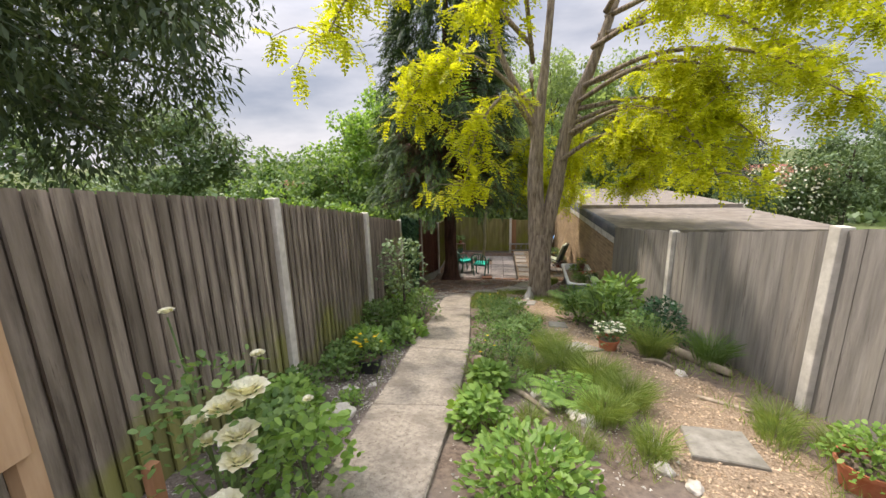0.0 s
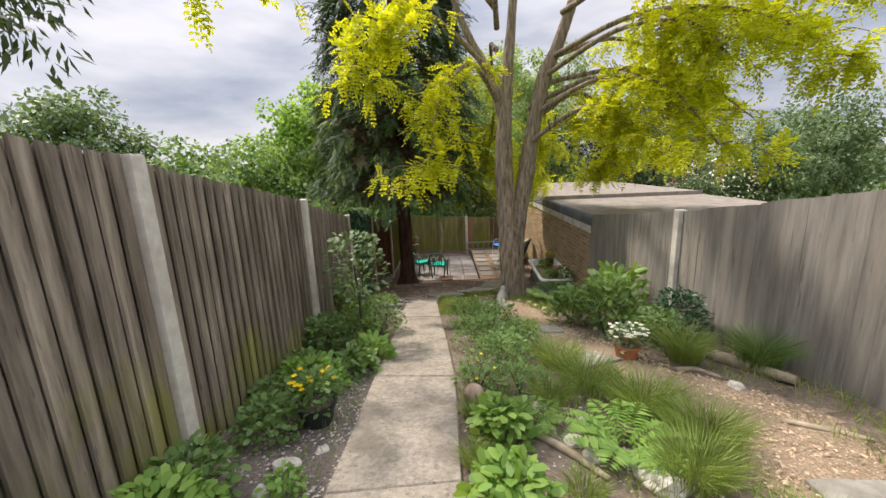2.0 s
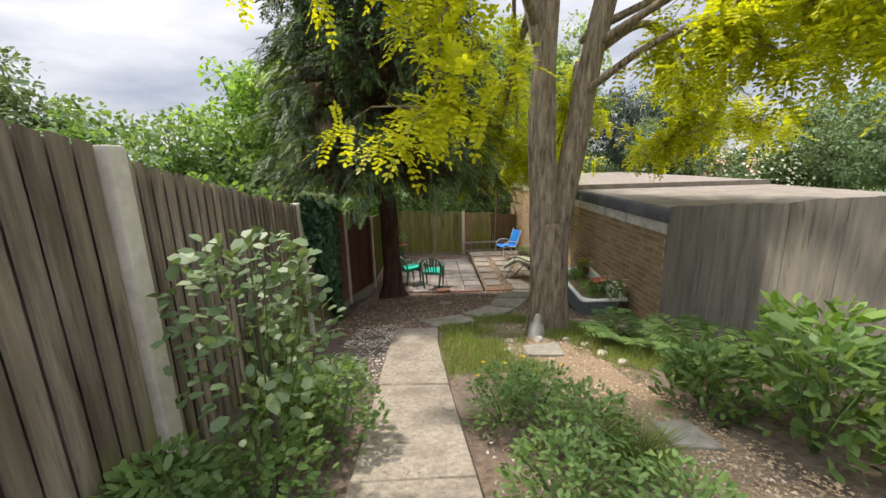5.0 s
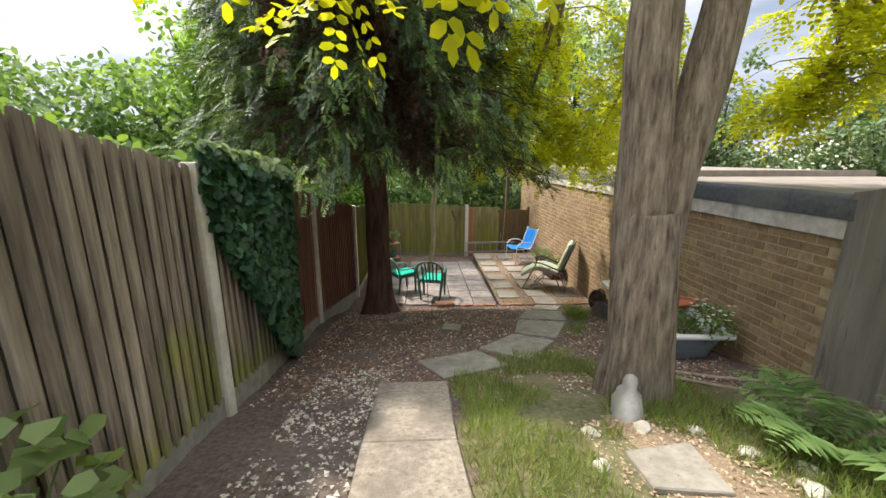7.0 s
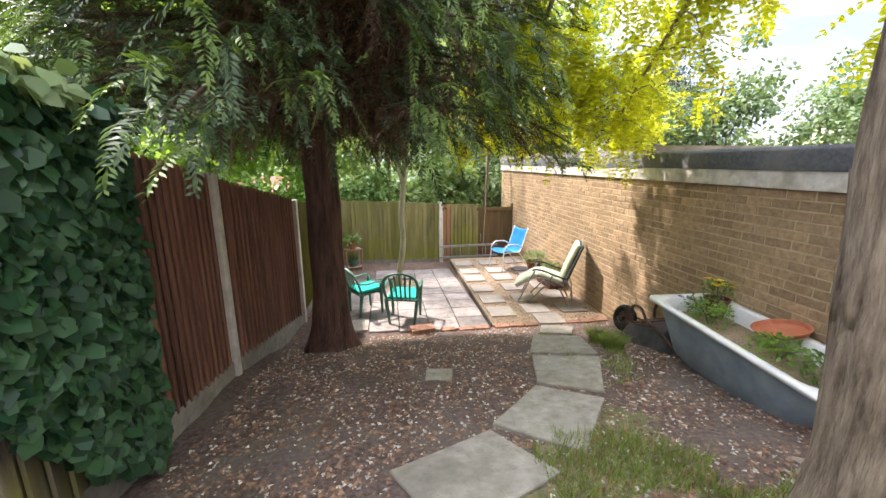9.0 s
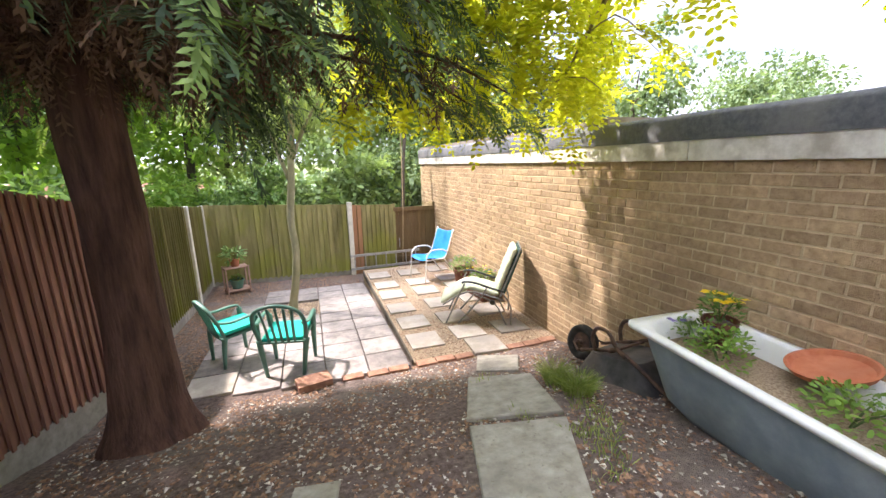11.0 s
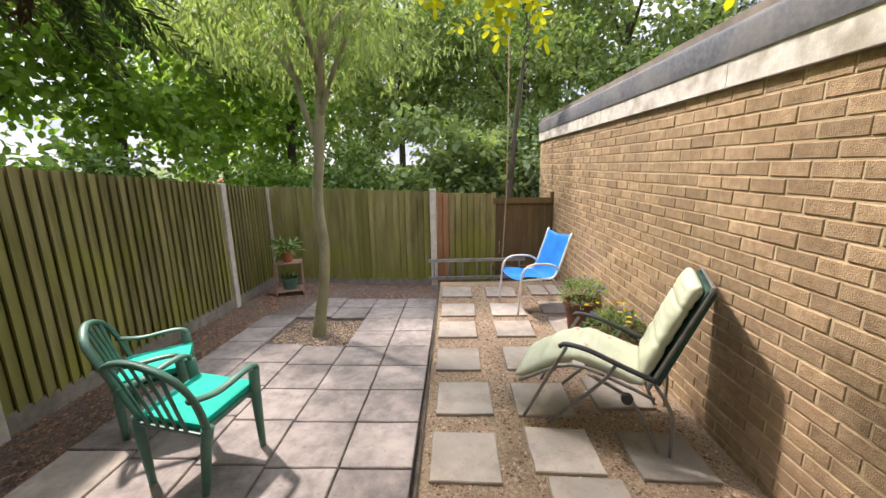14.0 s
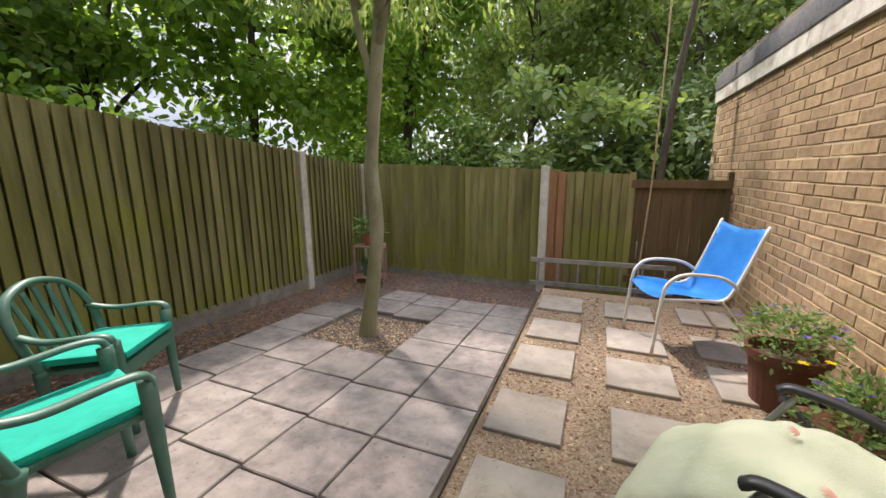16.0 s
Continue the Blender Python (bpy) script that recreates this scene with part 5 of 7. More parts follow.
# ---- plants of the beds ----
def plant(name, label, x, y, h, r, n, L, W, material, up=0.6, droop=0.2, stems=0, category="plant", flowers=None, wide=0.5, base_z=None, root=None, lift=0.0):
    """A leafy plant: stems from one foot, leaves in a dome, flowers if any."""
    z = ground_z(x, y) if base_z is None else base_z
    if root is None:
        root = thing(name, label, category, (x, y, z))
    n, L, W = int(n * 1.9), L * 0.74, W * 0.7
    a, q, hh = rng.random(n) * 2 * math.pi, np.sqrt(rng.random(n)), rng.random(n) ** 0.7
    rad = r * q * np.sqrt(np.maximum(1 - (hh * 0.85) ** 2, 0.05))
    P = np.stack([rad * np.cos(a), rad * np.sin(a), lift + hh * h], 1)
    D = np.stack([np.cos(a), np.sin(a), np.full(n, up - droop)], 1) + rng.normal(0, 0.55, (n, 3))
    N = np.array((0, 0, 1.0)) + rng.normal(0, 0.35, (n, 3)) + 0.3 * np.stack([np.cos(a), np.sin(a), np.zeros(n)], 1)
    s = 0.65 + 0.6 * rng.random(n)
    leaf_mesh("foliage", P, D, N, L * s, W * s, material, root, wide=wide, rounded=True)
    bm = bmesh.new()
    for k in range(max(stems, 3)):
        b = rng.random() * 6.28
        e = Vector((r * 0.6 * math.cos(b), r * 0.6 * math.sin(b), lift + h * (0.6 + 0.35 * rng.random())))
        tube(bm, [(0, 0, lift - 0.03), e * 0.5 + Vector((0, 0, 0.05 * h)), e], [0.006 + 0.004 * h, 0.005, 0.003], 5, 3)
    tagged(part("stem", bm, M["stem"], root), kind="stuff")
    if flowers:
        m, k, size = flowers
        b, qq = rng.random(k) * 6.28, np.sqrt(rng.random(k)) * r * 0.95
        C = np.stack([qq * np.cos(b), qq * np.sin(b), lift + h * (0.8 + 0.3 * rng.random(k))], 1)
        idx = np.repeat(np.arange(k), 5)
        an = np.tile(np.arange(5) * 1.257, k)
        D = np.stack([np.cos(an), np.sin(an), np.full(5 * k, 0.25)], 1)
        leaf_mesh("flower", C[idx], D, np.tile((0, 0, 1.0), (5 * k, 1)) + rng.normal(0, 0.2, (5 * k, 3)), size, size * 0.9, M[m], root, wide=0.55, kind="stuff", rounded=True)
    return root


def grass_clump(label, x, y, h, r, n, material="grass", name="grass_clump", width=0.0042):
    """Arching blades from one tuft, each of two lengths."""
    z = ground_z(x, y)
    root = thing(name, label, "grass", (x, y, z))
    n = int(n * 1.9)
    a, q = rng.random(n) * 6.28, np.sqrt(rng.random(n)) * r
    P = np.stack([q * 0.55 * np.cos(a), q * 0.55 * np.sin(a), np.full(n, -0.01)], 1)
    lean = (0.04 + 0.34 * rng.random(n))[:, None]
    D = np.stack([np.cos(a), np.sin(a), np.zeros(n)], 1) * lean + np.array((0, 0, 1.0)) + rng.normal(0, 0.1, (n, 3))
    L = h * (0.45 + 0.3 * rng.random(n))
    N = np.cross(D, rand_dirs(n))
    leaf_mesh("blade", P, D, N, L, width, M[material], root, wide=0.6, kind="stuff")
    tip = P + unit(D) * (L * 0.8)[:, None]
    D2 = D + np.stack([np.cos(a), np.sin(a), np.full(n, -0.5)], 1) * 0.65
    leaf_mesh("blade_tip", tip, D2, N, L * 0.7, width * 0.85, M[material], root, wide=0.3, kind="stuff")
    return root


def fern(label, x, y, r, fronds, material="lime", name="fern"):
    z = ground_z(x, y)
    root = thing(name, label, "fern", (x, y, z))
    P, D, N, L = [], [], [], []
    for k in range(fronds):
        a = 6.28 * k / fronds + rng.normal(0, 0.2)
        out = np.array((math.cos(a), math.sin(a), 0))
        side = np.array((-math.sin(a), math.cos(a), 0))
        ln = r * (0.8 + 0.4 * rng.random())
        for i in range(16):
            t = (i + 2) / 18
            p = out * ln * t + np.array((0, 0, ln * (1.1 * t - 0.75 * t * t)))
            for s in (-1, 1):
                P.append(p)
                D.append(side * s + out * 0.35 + rng.normal(0, 0.08, 3))
                N.append(np.array((0, 0, 1.0)) + rng.normal(0, 0.15, 3))
                L.append(0.3 * ln * math.sin(math.pi * min(0.97, t * 0.9 + 0.1)))
    L = np.array(L)
    leaf_mesh("frond", np.array(P), np.array(D), np.array(N), L, L * 0.26, M[material], root, kind="stuff")
    return root


# white rose at the fence
rose = thing("rose_bush", "rose bush with large creamy white blooms by the fence", "plant", (-1.2, 1.25, ground_z(-1.2, 1.25)))
rz0 = ground_z(-1.2, 1.25)
ROSES = [(-1.0, 1.22, 0.83, 0.062), (-1.1, 1.21, 0.76, 0.06), (-1.21, 1.18, 0.71, 0.035), (-1.01, 1.15, 0.69, 0.06), (-0.98, 1.1, 0.63, 0.055), (-0.99, 1.0, 0.53, 0.05), (-1.1, 1.44, 0.87, 0.025), (-1.41, 1.34, 1.1, 0.025), (-1.14, 1.15, 0.66, 0.035), (-0.92, 1.5, 0.62, 0.02)]
for k in range(9):
    bm = bmesh.new()
    x, y, z = ROSES[k][0] + 1.2, ROSES[k][1] - 1.25, ROSES[k][2] - rz0
    tube(bm, [(rng.normal(0, 0.04), rng.normal(0, 0.04), -0.03), (x * 0.4, y * 0.4, z * 0.55), (x, y, z - 0.02)], [0.008, 0.006, 0.004], 6, 4)
    part("stem", bm, M["stem"], rose)
for x, y, z, r in ROSES:
    P, D, N, L = [], [], [], []
    for ring, (cnt, tilt, ln) in enumerate(((5, 3.2, 0.62), (7, 2.4, 0.78), (9, 1.6, 0.92), (10, 1.0, 1.0), (10, 0.5, 0.95))):
        for k in range(cnt):
            a = 6.28 * (k + 0.5 * ring) / cnt + rng.normal(0, 0.1)
            o = np.array((math.cos(a), math.sin(a), 0))
            P.append(np.array((x + 1.2, y - 1.25, z - rz0)) + o * 0.12 * r * ring)
            D.append(o + np.array((0, 0, tilt)))
            N.append(np.array((0, 0, 1.0)) - o * tilt * 0.8)
            L.append(r * ln)
    L = np.array(L)
    leaf_mesh("bloom", np.array(P), np.array(D), np.array(N), L, L * 0.85, M["petal_white"], rose, fold=0.16, wide=0.55, rounded=True, label="creamy white rose bloom")
plant("rose_bush", "", -1.2, 1.25, 0.95, 0.34, 270, 0.06, 0.04, M["mid"], root=rose)
plant("leafy_bed_plant", "broad-leaved green plant beside the rose", -1.05, 1.65, 0.5, 0.28, 150, 0.09, 0.055, M["lime"])
# beds
plant("hellebore", "dense mound of bright green toothed leaves", 0.12, 1.8, 0.3, 0.4, 480, 0.085, 0.042, M["lime"], up=0.9)
plant("lime_leaved_plant", "yellow-green soft leaved plant beside the path", -0.18, 2.5, 0.26, 0.2, 160, 0.1, 0.065, M["lime"])
plant("lime_leaved_plant", "yellow-green soft leaved plant beside the path", -0.12, 3.15, 0.24, 0.18, 150, 0.1, 0.065, M["lime"])
fern("bright green fern on the soil bank", 0.55, 3.0, 0.36, 15)
fern("bright green fern beside the gravel path", 1.42, 7.35, 0.5, 16, "mid")
fern("bright green fern beside the gravel path", 1.75, 6.75, 0.6, 15, "mid")
fern("small green fern among the rocks", 0.1, 3.3, 0.22, 12)
for x, y, h, r, n in ((0.05, 4.4, 0.3, 0.32, 420), (-0.1, 5.0, 0.36, 0.3, 420), (0.15, 5.4, 0.4, 0.3, 420), (-0.2, 5.8, 0.38, 0.28, 400), (0.1, 6.0, 0.3, 0.3, 360), (0.3, 4.8, 0.3, 0.3, 360), (-0.2, 3.9, 0.24, 0.2, 220), (0.12, 3.8, 0.22, 0.25, 220)):
    plant("weedy_plant", "tangled small-leaved weeds beside the path", x, y, h, r, n, 0.055, 0.026, M["mid"], stems=6, flowers=("petal_yellow", 4, 0.015) if rng.random() < 0.5 else None)
plant("foxglove_plant", "tall broad-leaved plant against the grey fence", 1.42, 5.35, 0.68, 0.34, 190, 0.16, 0.06, M["mid"], up=0.9, stems=7)
plant("foxglove_plant", "tall broad-leaved plant against the grey fence", 1.75, 5.75, 0.75, 0.36, 200, 0.16, 0.06, M["lime"], up=0.9, stems=7)
plant("foxglove_plant", "tall broad-leaved plant against the grey fence", 1.2, 5.9, 0.42, 0.3, 240, 0.13, 0.05, M["mid"], up=0.9, stems=5)
plant("dark_bushy_plant", "dark green bushy plant against the grey fence", 2.0, 4.9, 0.55, 0.3, 460, 0.07, 0.04, M["ivy"], stems=6)
plant("dark_bushy_plant", "dark green bushy plant against the grey fence", 1.7, 4.75, 0.4, 0.28, 360, 0.07, 0.035, M["mid"], stems=6)
grass_clump("tall arching grass clump by the fence", 1.66, 4.25, 0.44, 0.2, 360)
grass_clump("tall arching grass clump by the fence", 2.15, 4.05, 0.44, 0.2, 360, "mid")
for x, y, h, r, n in ((0.62, 3.8, 0.32, 0.3, 420), (0.85, 3.4, 0.34, 0.3, 480), (1.0, 3.0, 0.32, 0.26, 420), (0.75, 2.7, 0.3, 0.22, 320), (0.55, 4.3, 0.3, 0.26, 360), (0.4, 5.3, 0.3, 0.22, 300), (0.3, 3.6, 0.24, 0.2, 240), (0.95, 2.3, 0.24, 0.16, 200), (0.5, 2.3, 0.2, 0.14, 130), (1.95, 2.75, 0.26, 0.2, 200), (2.1, 2.45, 0.22, 0.18, 180), (1.85, 2.6, 0.16, 0.2, 150), (0.2, 2.65, 0.16, 0.14, 130), (-0.3, 2.9, 0.18, 0.1, 120), (-0.28, 3.4, 0.18, 0.1, 120), (1.5, 10.9, 0.22, 0.18, 260), (1.5, 11.2, 0.24, 0.14, 200)):
    grass_clump("tuft of long bright green grass", x, y, h, r, n)
# left bed
shrub = plant("small_shrub", "upright small shrub with rounded grey-green leaves", -1.42, 5.2, 0.72, 0.38, 250, 0.085, 0.06, M["fargreen"], lift=0.58, stems=6)
bm = bmesh.new()
tube(bm, [(0, 0, -0.05), (0.02, 0, 0.4), (-0.02, 0.03, 0.95)], [0.022, 0.018, 0.01], 8, 4)
part("main_stem", bm, M["bark_dark"], shrub)
for x, y, h, r, n, m, L, W in ((-1.72, 4.9, 0.42, 0.26, 360, "mid", 0.09, 0.04), (-1.45, 5.1, 0.4, 0.34, 420, "mid", 0.06, 0.035), (-1.7, 4.2, 0.22, 0.24, 220, "mid", 0.08, 0.05), (-1.55, 3.95, 0.24, 0.26, 260, "lime", 0.12, 0.06), (-1.2, 4.65, 0.2, 0.2, 90, "lime", 0.16, 0.07), (-1.3, 4.3, 0.2, 0.22, 160, "mid", 0.1, 0.05), (-1.6, 3.3, 0.22, 0.24, 220, "mid", 0.07, 0.045), (-1.7, 2.7, 0.28, 0.22, 260, "mid", 0.07, 0.045), (-1.55, 2.3, 0.34, 0.26, 300, "lime", 0.08, 0.05), (-1.4, 1.9, 0.4, 0.28, 320, "mid", 0.08, 0.05), (-1.25, 5.7, 0.5, 0.3, 380, "mid", 0.06, 0.035), (-1.6, 5.9, 0.35, 0.3, 320, "lime", 0.07, 0.045), (-1.75, 3.7, 0.2, 0.2, 180, "mid", 0.06, 0.04), (-1.28, 2.75, 0.1, 0.12, 90, "lime", 0.05, 0.03)):
    plant("leafy_bed_plant", "low leafy green plant along the fence bed", x, y, h, r, n, L, W, M[m])
plant("round_leaved_shrub", "shrub with large round bright green leaves", -1.95, 6.45, 0.66, 0.42, 120, 0.135, 0.145, M["pale"], up=0.5, stems=9, wide=0.55)

# ivy on the fence
ivy = thing("ivy", "thick dark ivy spilling over the fence", "plant", (-2.25, 9.4, ground_z(-2.25, 9.4)))
n = 7500
yy = 8.08 + 1.48 * rng.random(n) ** 0.8
topz = np.interp(yy, (8.1, 10.95), (0.46, 0.04))
low = np.interp(yy, (8.08, 8.2, 8.56, 9.08, 9.4, 9.7), (0.3, -0.05, -0.55, -1.25, -1.5, -1.55))
u = rng.random(n)
zz = low + (topz + 0.13 - low) * u
bulge = 0.05 + 0.16 * np.sin(np.clip((yy - 8.0) / 1.8, 0, 1) * math.pi) * (0.35 + 0.65 * u) * (0.5 + rng.random(n) * 0.5) + 0.05 * rng.random(n)
xx = np.interp(yy, (8.1, 10.95), (-2.2, -2.33)) + bulge
P = np.stack([xx + 2.25, yy - 9.4, zz - ground_z(-2.25, 9.4)], 1)
D = rng.normal(0, 0.4, (n, 3)) + np.array((0.35, -0.1, -0.8))
N = np.array((1.0, -0.25, 0.35)) + rng.normal(0, 0.5, (n, 3))
s = 0.6 + 0.7 * rng.random(n)
# topmost leaves are coloured paler for the sunlight on them
pale = (u > 0.93) & (yy < 9.2)
leaf_mesh("foliage", P[~pale], D[~pale], N[~pale], 0.075 * s[~pale], 0.066 * s[~pale], M["ivy"], ivy, wide=0.42, kind="stuff", rounded=True)
leaf_mesh("foliage", P[pale], D[pale], N[pale] + np.array((0, 0, 1.0)), 0.08 * s[pale], 0.068 * s[pale], M["ivy_pale"], ivy, wide=0.42, rounded=True, kind="stuff", label="pale sunlit ivy leaves")

# ---- loose ground cover ----
def chips(name, label, XY, size, material, squash=0.5, lift=0.004, zf=ground_z):
    """Small angular stones lying on the ground, each a flattened wedge of its own."""
    n = len(XY)
    Z = np.array([zf(x, y) for x, y in XY]) + lift
    base = np.array([(1, 0, 0), (-0.5, 0.8, 0), (-0.6, -0.7, 0), (0, 0, 1.0)])
    a = rng.random(n) * 6.28
    s = size * (0.4 + 1.1 * rng.random(n) ** 2)
    V = np.zeros((n, 4, 3))
    w = base[None] * (1 + rng.normal(0, 0.25, (n, 4, 3)))
    V[..., 0] = (w[..., 0] * np.cos(a)[:, None] - w[..., 1] * np.sin(a)[:, None]) * s[:, None] + XY[:, 0:1]
    V[..., 1] = (w[..., 0] * np.sin(a)[:, None] + w[..., 1] * np.cos(a)[:, None]) * s[:, None] + XY[:, 1:2]
    V[..., 2] = w[..., 2] * s[:, None] * squash + Z[:, None]
    F = (np.arange(n)[:, None, None] * 4 + np.array([[0, 1, 3], [1, 2, 3], [2, 0, 3]])[None]).reshape(-1, 3)
    me = bpy.data.meshes.new(name)
    me.from_pydata(V.reshape(-1, 3).tolist(), [], F.tolist())
    me.materials.append(material)
    return tagged(new(name, me), label, kind="stuff")


def scatter(n, x0, x1, y0, y1, ok=None):
    out = np.stack([x0 + (x1 - x0) * rng.random(n), y0 + (y1 - y0) * rng.random(n)], 1)
    return out if ok is None else np.array([p for p in out if ok(p[0], p[1])])


def gx(y):
    return float(np.interp(y, (0, 2.2, 3.4, 4.4, 5.6, 6.6, 7.6), (1.5, 1.42, 1.6, 1.02, 0.78, 0.66, 0.55)))


def off_path(x, y):
    return not (path_l(y) - 0.02 < x < path_r(y) + 0.02 and y < 8.65)


chips("pale_chips", "pale stone chips and petals strewn over dark soil", scatter(6500, -2.1, 2.3, 8.2, 12.3, off_path), 0.0145, M["chip"])
chips("pale_chips", "pale stone chips strewn along the path", scatter(1500, -1.75, -1.1, 6.6, 9.0), 0.016, M["chip"])
chips("grey_gravel", "grey gravel over the fence bed", scatter(3200, -1.9, -1.05, 1.2, 4.7), 0.011, M["chip"])
chips("tan_gravel", "tan gravel of the winding path", np.array([(gx(y) + x, y) for x, y in scatter(9000, -0.42, 0.42, 1.4, 7.8)]), 0.013, M["tanchip"])
chips("bark_mulch", "brown bark and leaf litter over the soil", scatter(13000, -2.1, 2.3, 8.4, 12.35, off_path), 0.02, M["bark_chip"], 0.3)
chips("bark_mulch", "brown bark mulch beside the patio fence", scatter(5200, -2.15, -1.55, 12.3, 17.1), 0.017, M["bark_chip"], 0.3)
chips("bark_mulch", "brown bark mulch along the end fence", scatter(2600, -2.1, 0.5, 16.0, 17.1), 0.017, M["bark_chip"], 0.3)
chips("bark_mulch", "brown bark and gravel round the slim tree", scatter(2600, -1.16, -0.3, 14.46, 15.32), 0.012, M["tanchip"], 0.5, -0.02)
chips("patio_gravel", "red-brown chippings between the raised slabs", scatter(9000, 0.62, 2.34, 12.42, 16.2), 0.011, M["bark_chip"], 0.5, 0.0, lambda x, y: -2.177)
chips("patio_gravel", "tan chippings between the raised slabs", scatter(6500, 0.62, 2.34, 12.42, 16.2), 0.01, M["tanchip"], 0.5, 0.0, lambda x, y: -2.177)
chips("soil_stones", "small stones on the brown soil bed", scatter(1800, -0.36, 1.1, 1.3, 6.4, off_path), 0.012, M["chip"])


def turf(name, XY, h, material, label):
    n = len(XY)
    P = np.stack([XY[:, 0], XY[:, 1], np.array([ground_z(x, y) for x, y in XY]) - 0.01], 1)
    D = np.array((0, 0, 1.0)) + rng.normal(0, 0.45, (n, 3))
    leaf_mesh(name, P, D, rand_dirs(n), h * (0.4 + 0.9 * rng.random(n)), 0.006, M[material], None, wide=0.4, label=label, kind="stuff")


def near_stone(x, y):
    return any(abs(x - sum(p[0] for p in q) / 4) < 0.36 and abs(y - sum(p[1] for p in q) / 4) < 0.3 for q in STONES)


lawn = scatter(26000, -0.58, 1.7, 6.5, 9.8, lambda x, y: off_path(x, y) and noise.noise(Vector((x * 1.6, y * 1.6, 2))) > -0.05 - 0.35 * max(0, 8.4 - y) + 0.12 * max(0, x - 0.9) and not near_stone(x, y) and zone(x, y) == 5)
turf("grass", lawn, 0.11, "grass", "patchy long grass round the foot of the tree")
turf("grass", lawn[:2500], 0.09, "dry", "dry straw grass among the green")
turf("grass", scatter(2600, 0.9, 1.7, 9.8, 11.6, lambda x, y: x < np.interp(y, (9.8, 10.6, 11.4), (1.15, 1.5, 1.72)) and noise.noise(Vector((x * 3, y * 3, 9))) > -0.05 and not near_stone(x, y)), 0.09, "grass", "patchy grass beside the stepping stones")
turf("grass", scatter(7000, -0.35, 1.1, 2.0, 6.5, lambda x, y: zone(x, y) == 0 and noise.noise(Vector((x * 2.5, y * 2.5, 4))) > 0.05), 0.16, "grass", "long grass and weeds in the soil bed")
turf("grass", scatter(2200, 1.7, 2.35, 1.6, 6.8, lambda x, y: noise.noise(Vector((x * 3, y * 3, 1))) > 0), 0.14, "grass", "rough grass along the foot of the fence")
turf("grass", scatter(1500, -1.95, -1.1, 2.2, 6.4, lambda x, y: noise.noise(Vector((x * 3, y * 3, 6))) > 0.1), 0.12, "grass", "rough grass along the fence bed")


# ---- rocks ----
def rock(x, y, sx, sy, sz, label="rough white rock lying on the soil", material="rock", name="rock"):
    bm = bmesh.new()
    bmesh.ops.create_icosphere(bm, subdivisions=3, radius=1.0)
    k = rng.random() * 50
    for v in bm.verts:
        d = 1 + 0.3 * noise.noise(v.co * 1.3 + Vector((k, 0, 0))) + 0.12 * noise.noise(v.co * 3.5 + Vector((0, k, 0)))
        v.co = Vector((v.co.x * sx * d, v.co.y * sy * d, max(v.co.z * sz * d, -0.4 * sz)))
    ob = part(name, bm, M[material])
    ob.matrix_world = pose(x, y, ground_z(x, y) + 0.35 * sz, 0, 0, rng.random() * 180)
    tagged(ob, label, "rock", "garden rocks")


for x, y, r in ((0.6, 2.72, 0.1), (-1.28, 2.5, 0.11), (0.3, 3.1, 0.05), (-0.02, 3.35, 0.05), (1.05, 3.3, 0.045), (-1.35, 2.95, 0.06), (0.2, 3.55, 0.045), (0.45, 3.35, 0.05), (1.0, 2.45, 0.045), (0.95, 2.15, 0.05), (1.05, 2.0, 0.045), (0.0, 3.6, 0.05), (0.7, 3.95, 0.06), (0.62, 4.15, 0.05), (0.35, 2.95, 0.05), (1.75, 3.75, 0.05), (0.98, 7.35, 0.05), (0.85, 7.6, 0.04), (1.02, 7.05, 0.06), (0.55, 7.65, 0.05), (1.1, 6.8, 0.05), (0.2, 7.6, 0.045), (0.12, 7.3, 0.04), (-1.2, 3.1, 0.035), (0.75, 4.6, 0.05), (0.55, 4.9, 0.05), (1.15, 7.2, 0.045), (-1.4, 2.75, 0.04)):
    rock(x, y, r * 1.2, r, r * 0.65)
bm = bmesh.new()
bmesh.ops.create_uvsphere(bm, u_segments=20, v_segments=14, radius=0.075)
for v in bm.verts:
    v.co *= 1 + 0.05 * noise.noise(v.co * 20)
ob = part("stone_ball", bm, M["buffstone"], smooth=True)
ob.matrix_world = pose(-0.25, 3.69, ground_z(0, 3.69) + 0.06)
tagged(ob, "round buff stone ball beside the path", "ornament")
for x0, y0, x1, y1, r in ((1.95, 4.6, 2.2, 3.75, 0.05), (1.65, 3.25, 1.95, 3.0, 0.018), (0.0, 3.3, 0.35, 2.75, 0.022), (0.3, 3.5, 0.55, 3.25, 0.015), (1.2, 8.8, 2.2, 7.9, 0.014), (1.3, 8.9, 2.3, 8.4, 0.012), (1.5, 4.1, 1.75, 3.9, 0.018)):
    bm = bmesh.new()
    mx, my = (x0 + x1) / 2 + rng.normal(0, 0.05), (y0 + y1) / 2 + rng.normal(0, 0.05)
    tube(bm, [(x, y, ground_z(x, y) + r * 0.8) for x, y in ((x0, y0), (mx, my), (x1, y1))], [r, r * 1.05, r * 0.7], 8, 6, 0.4)
    tagged(part("fallen_branch", bm, M["deadwood"], smooth=True), "bare dead branch lying on the soil", "branch", "fallen branches")


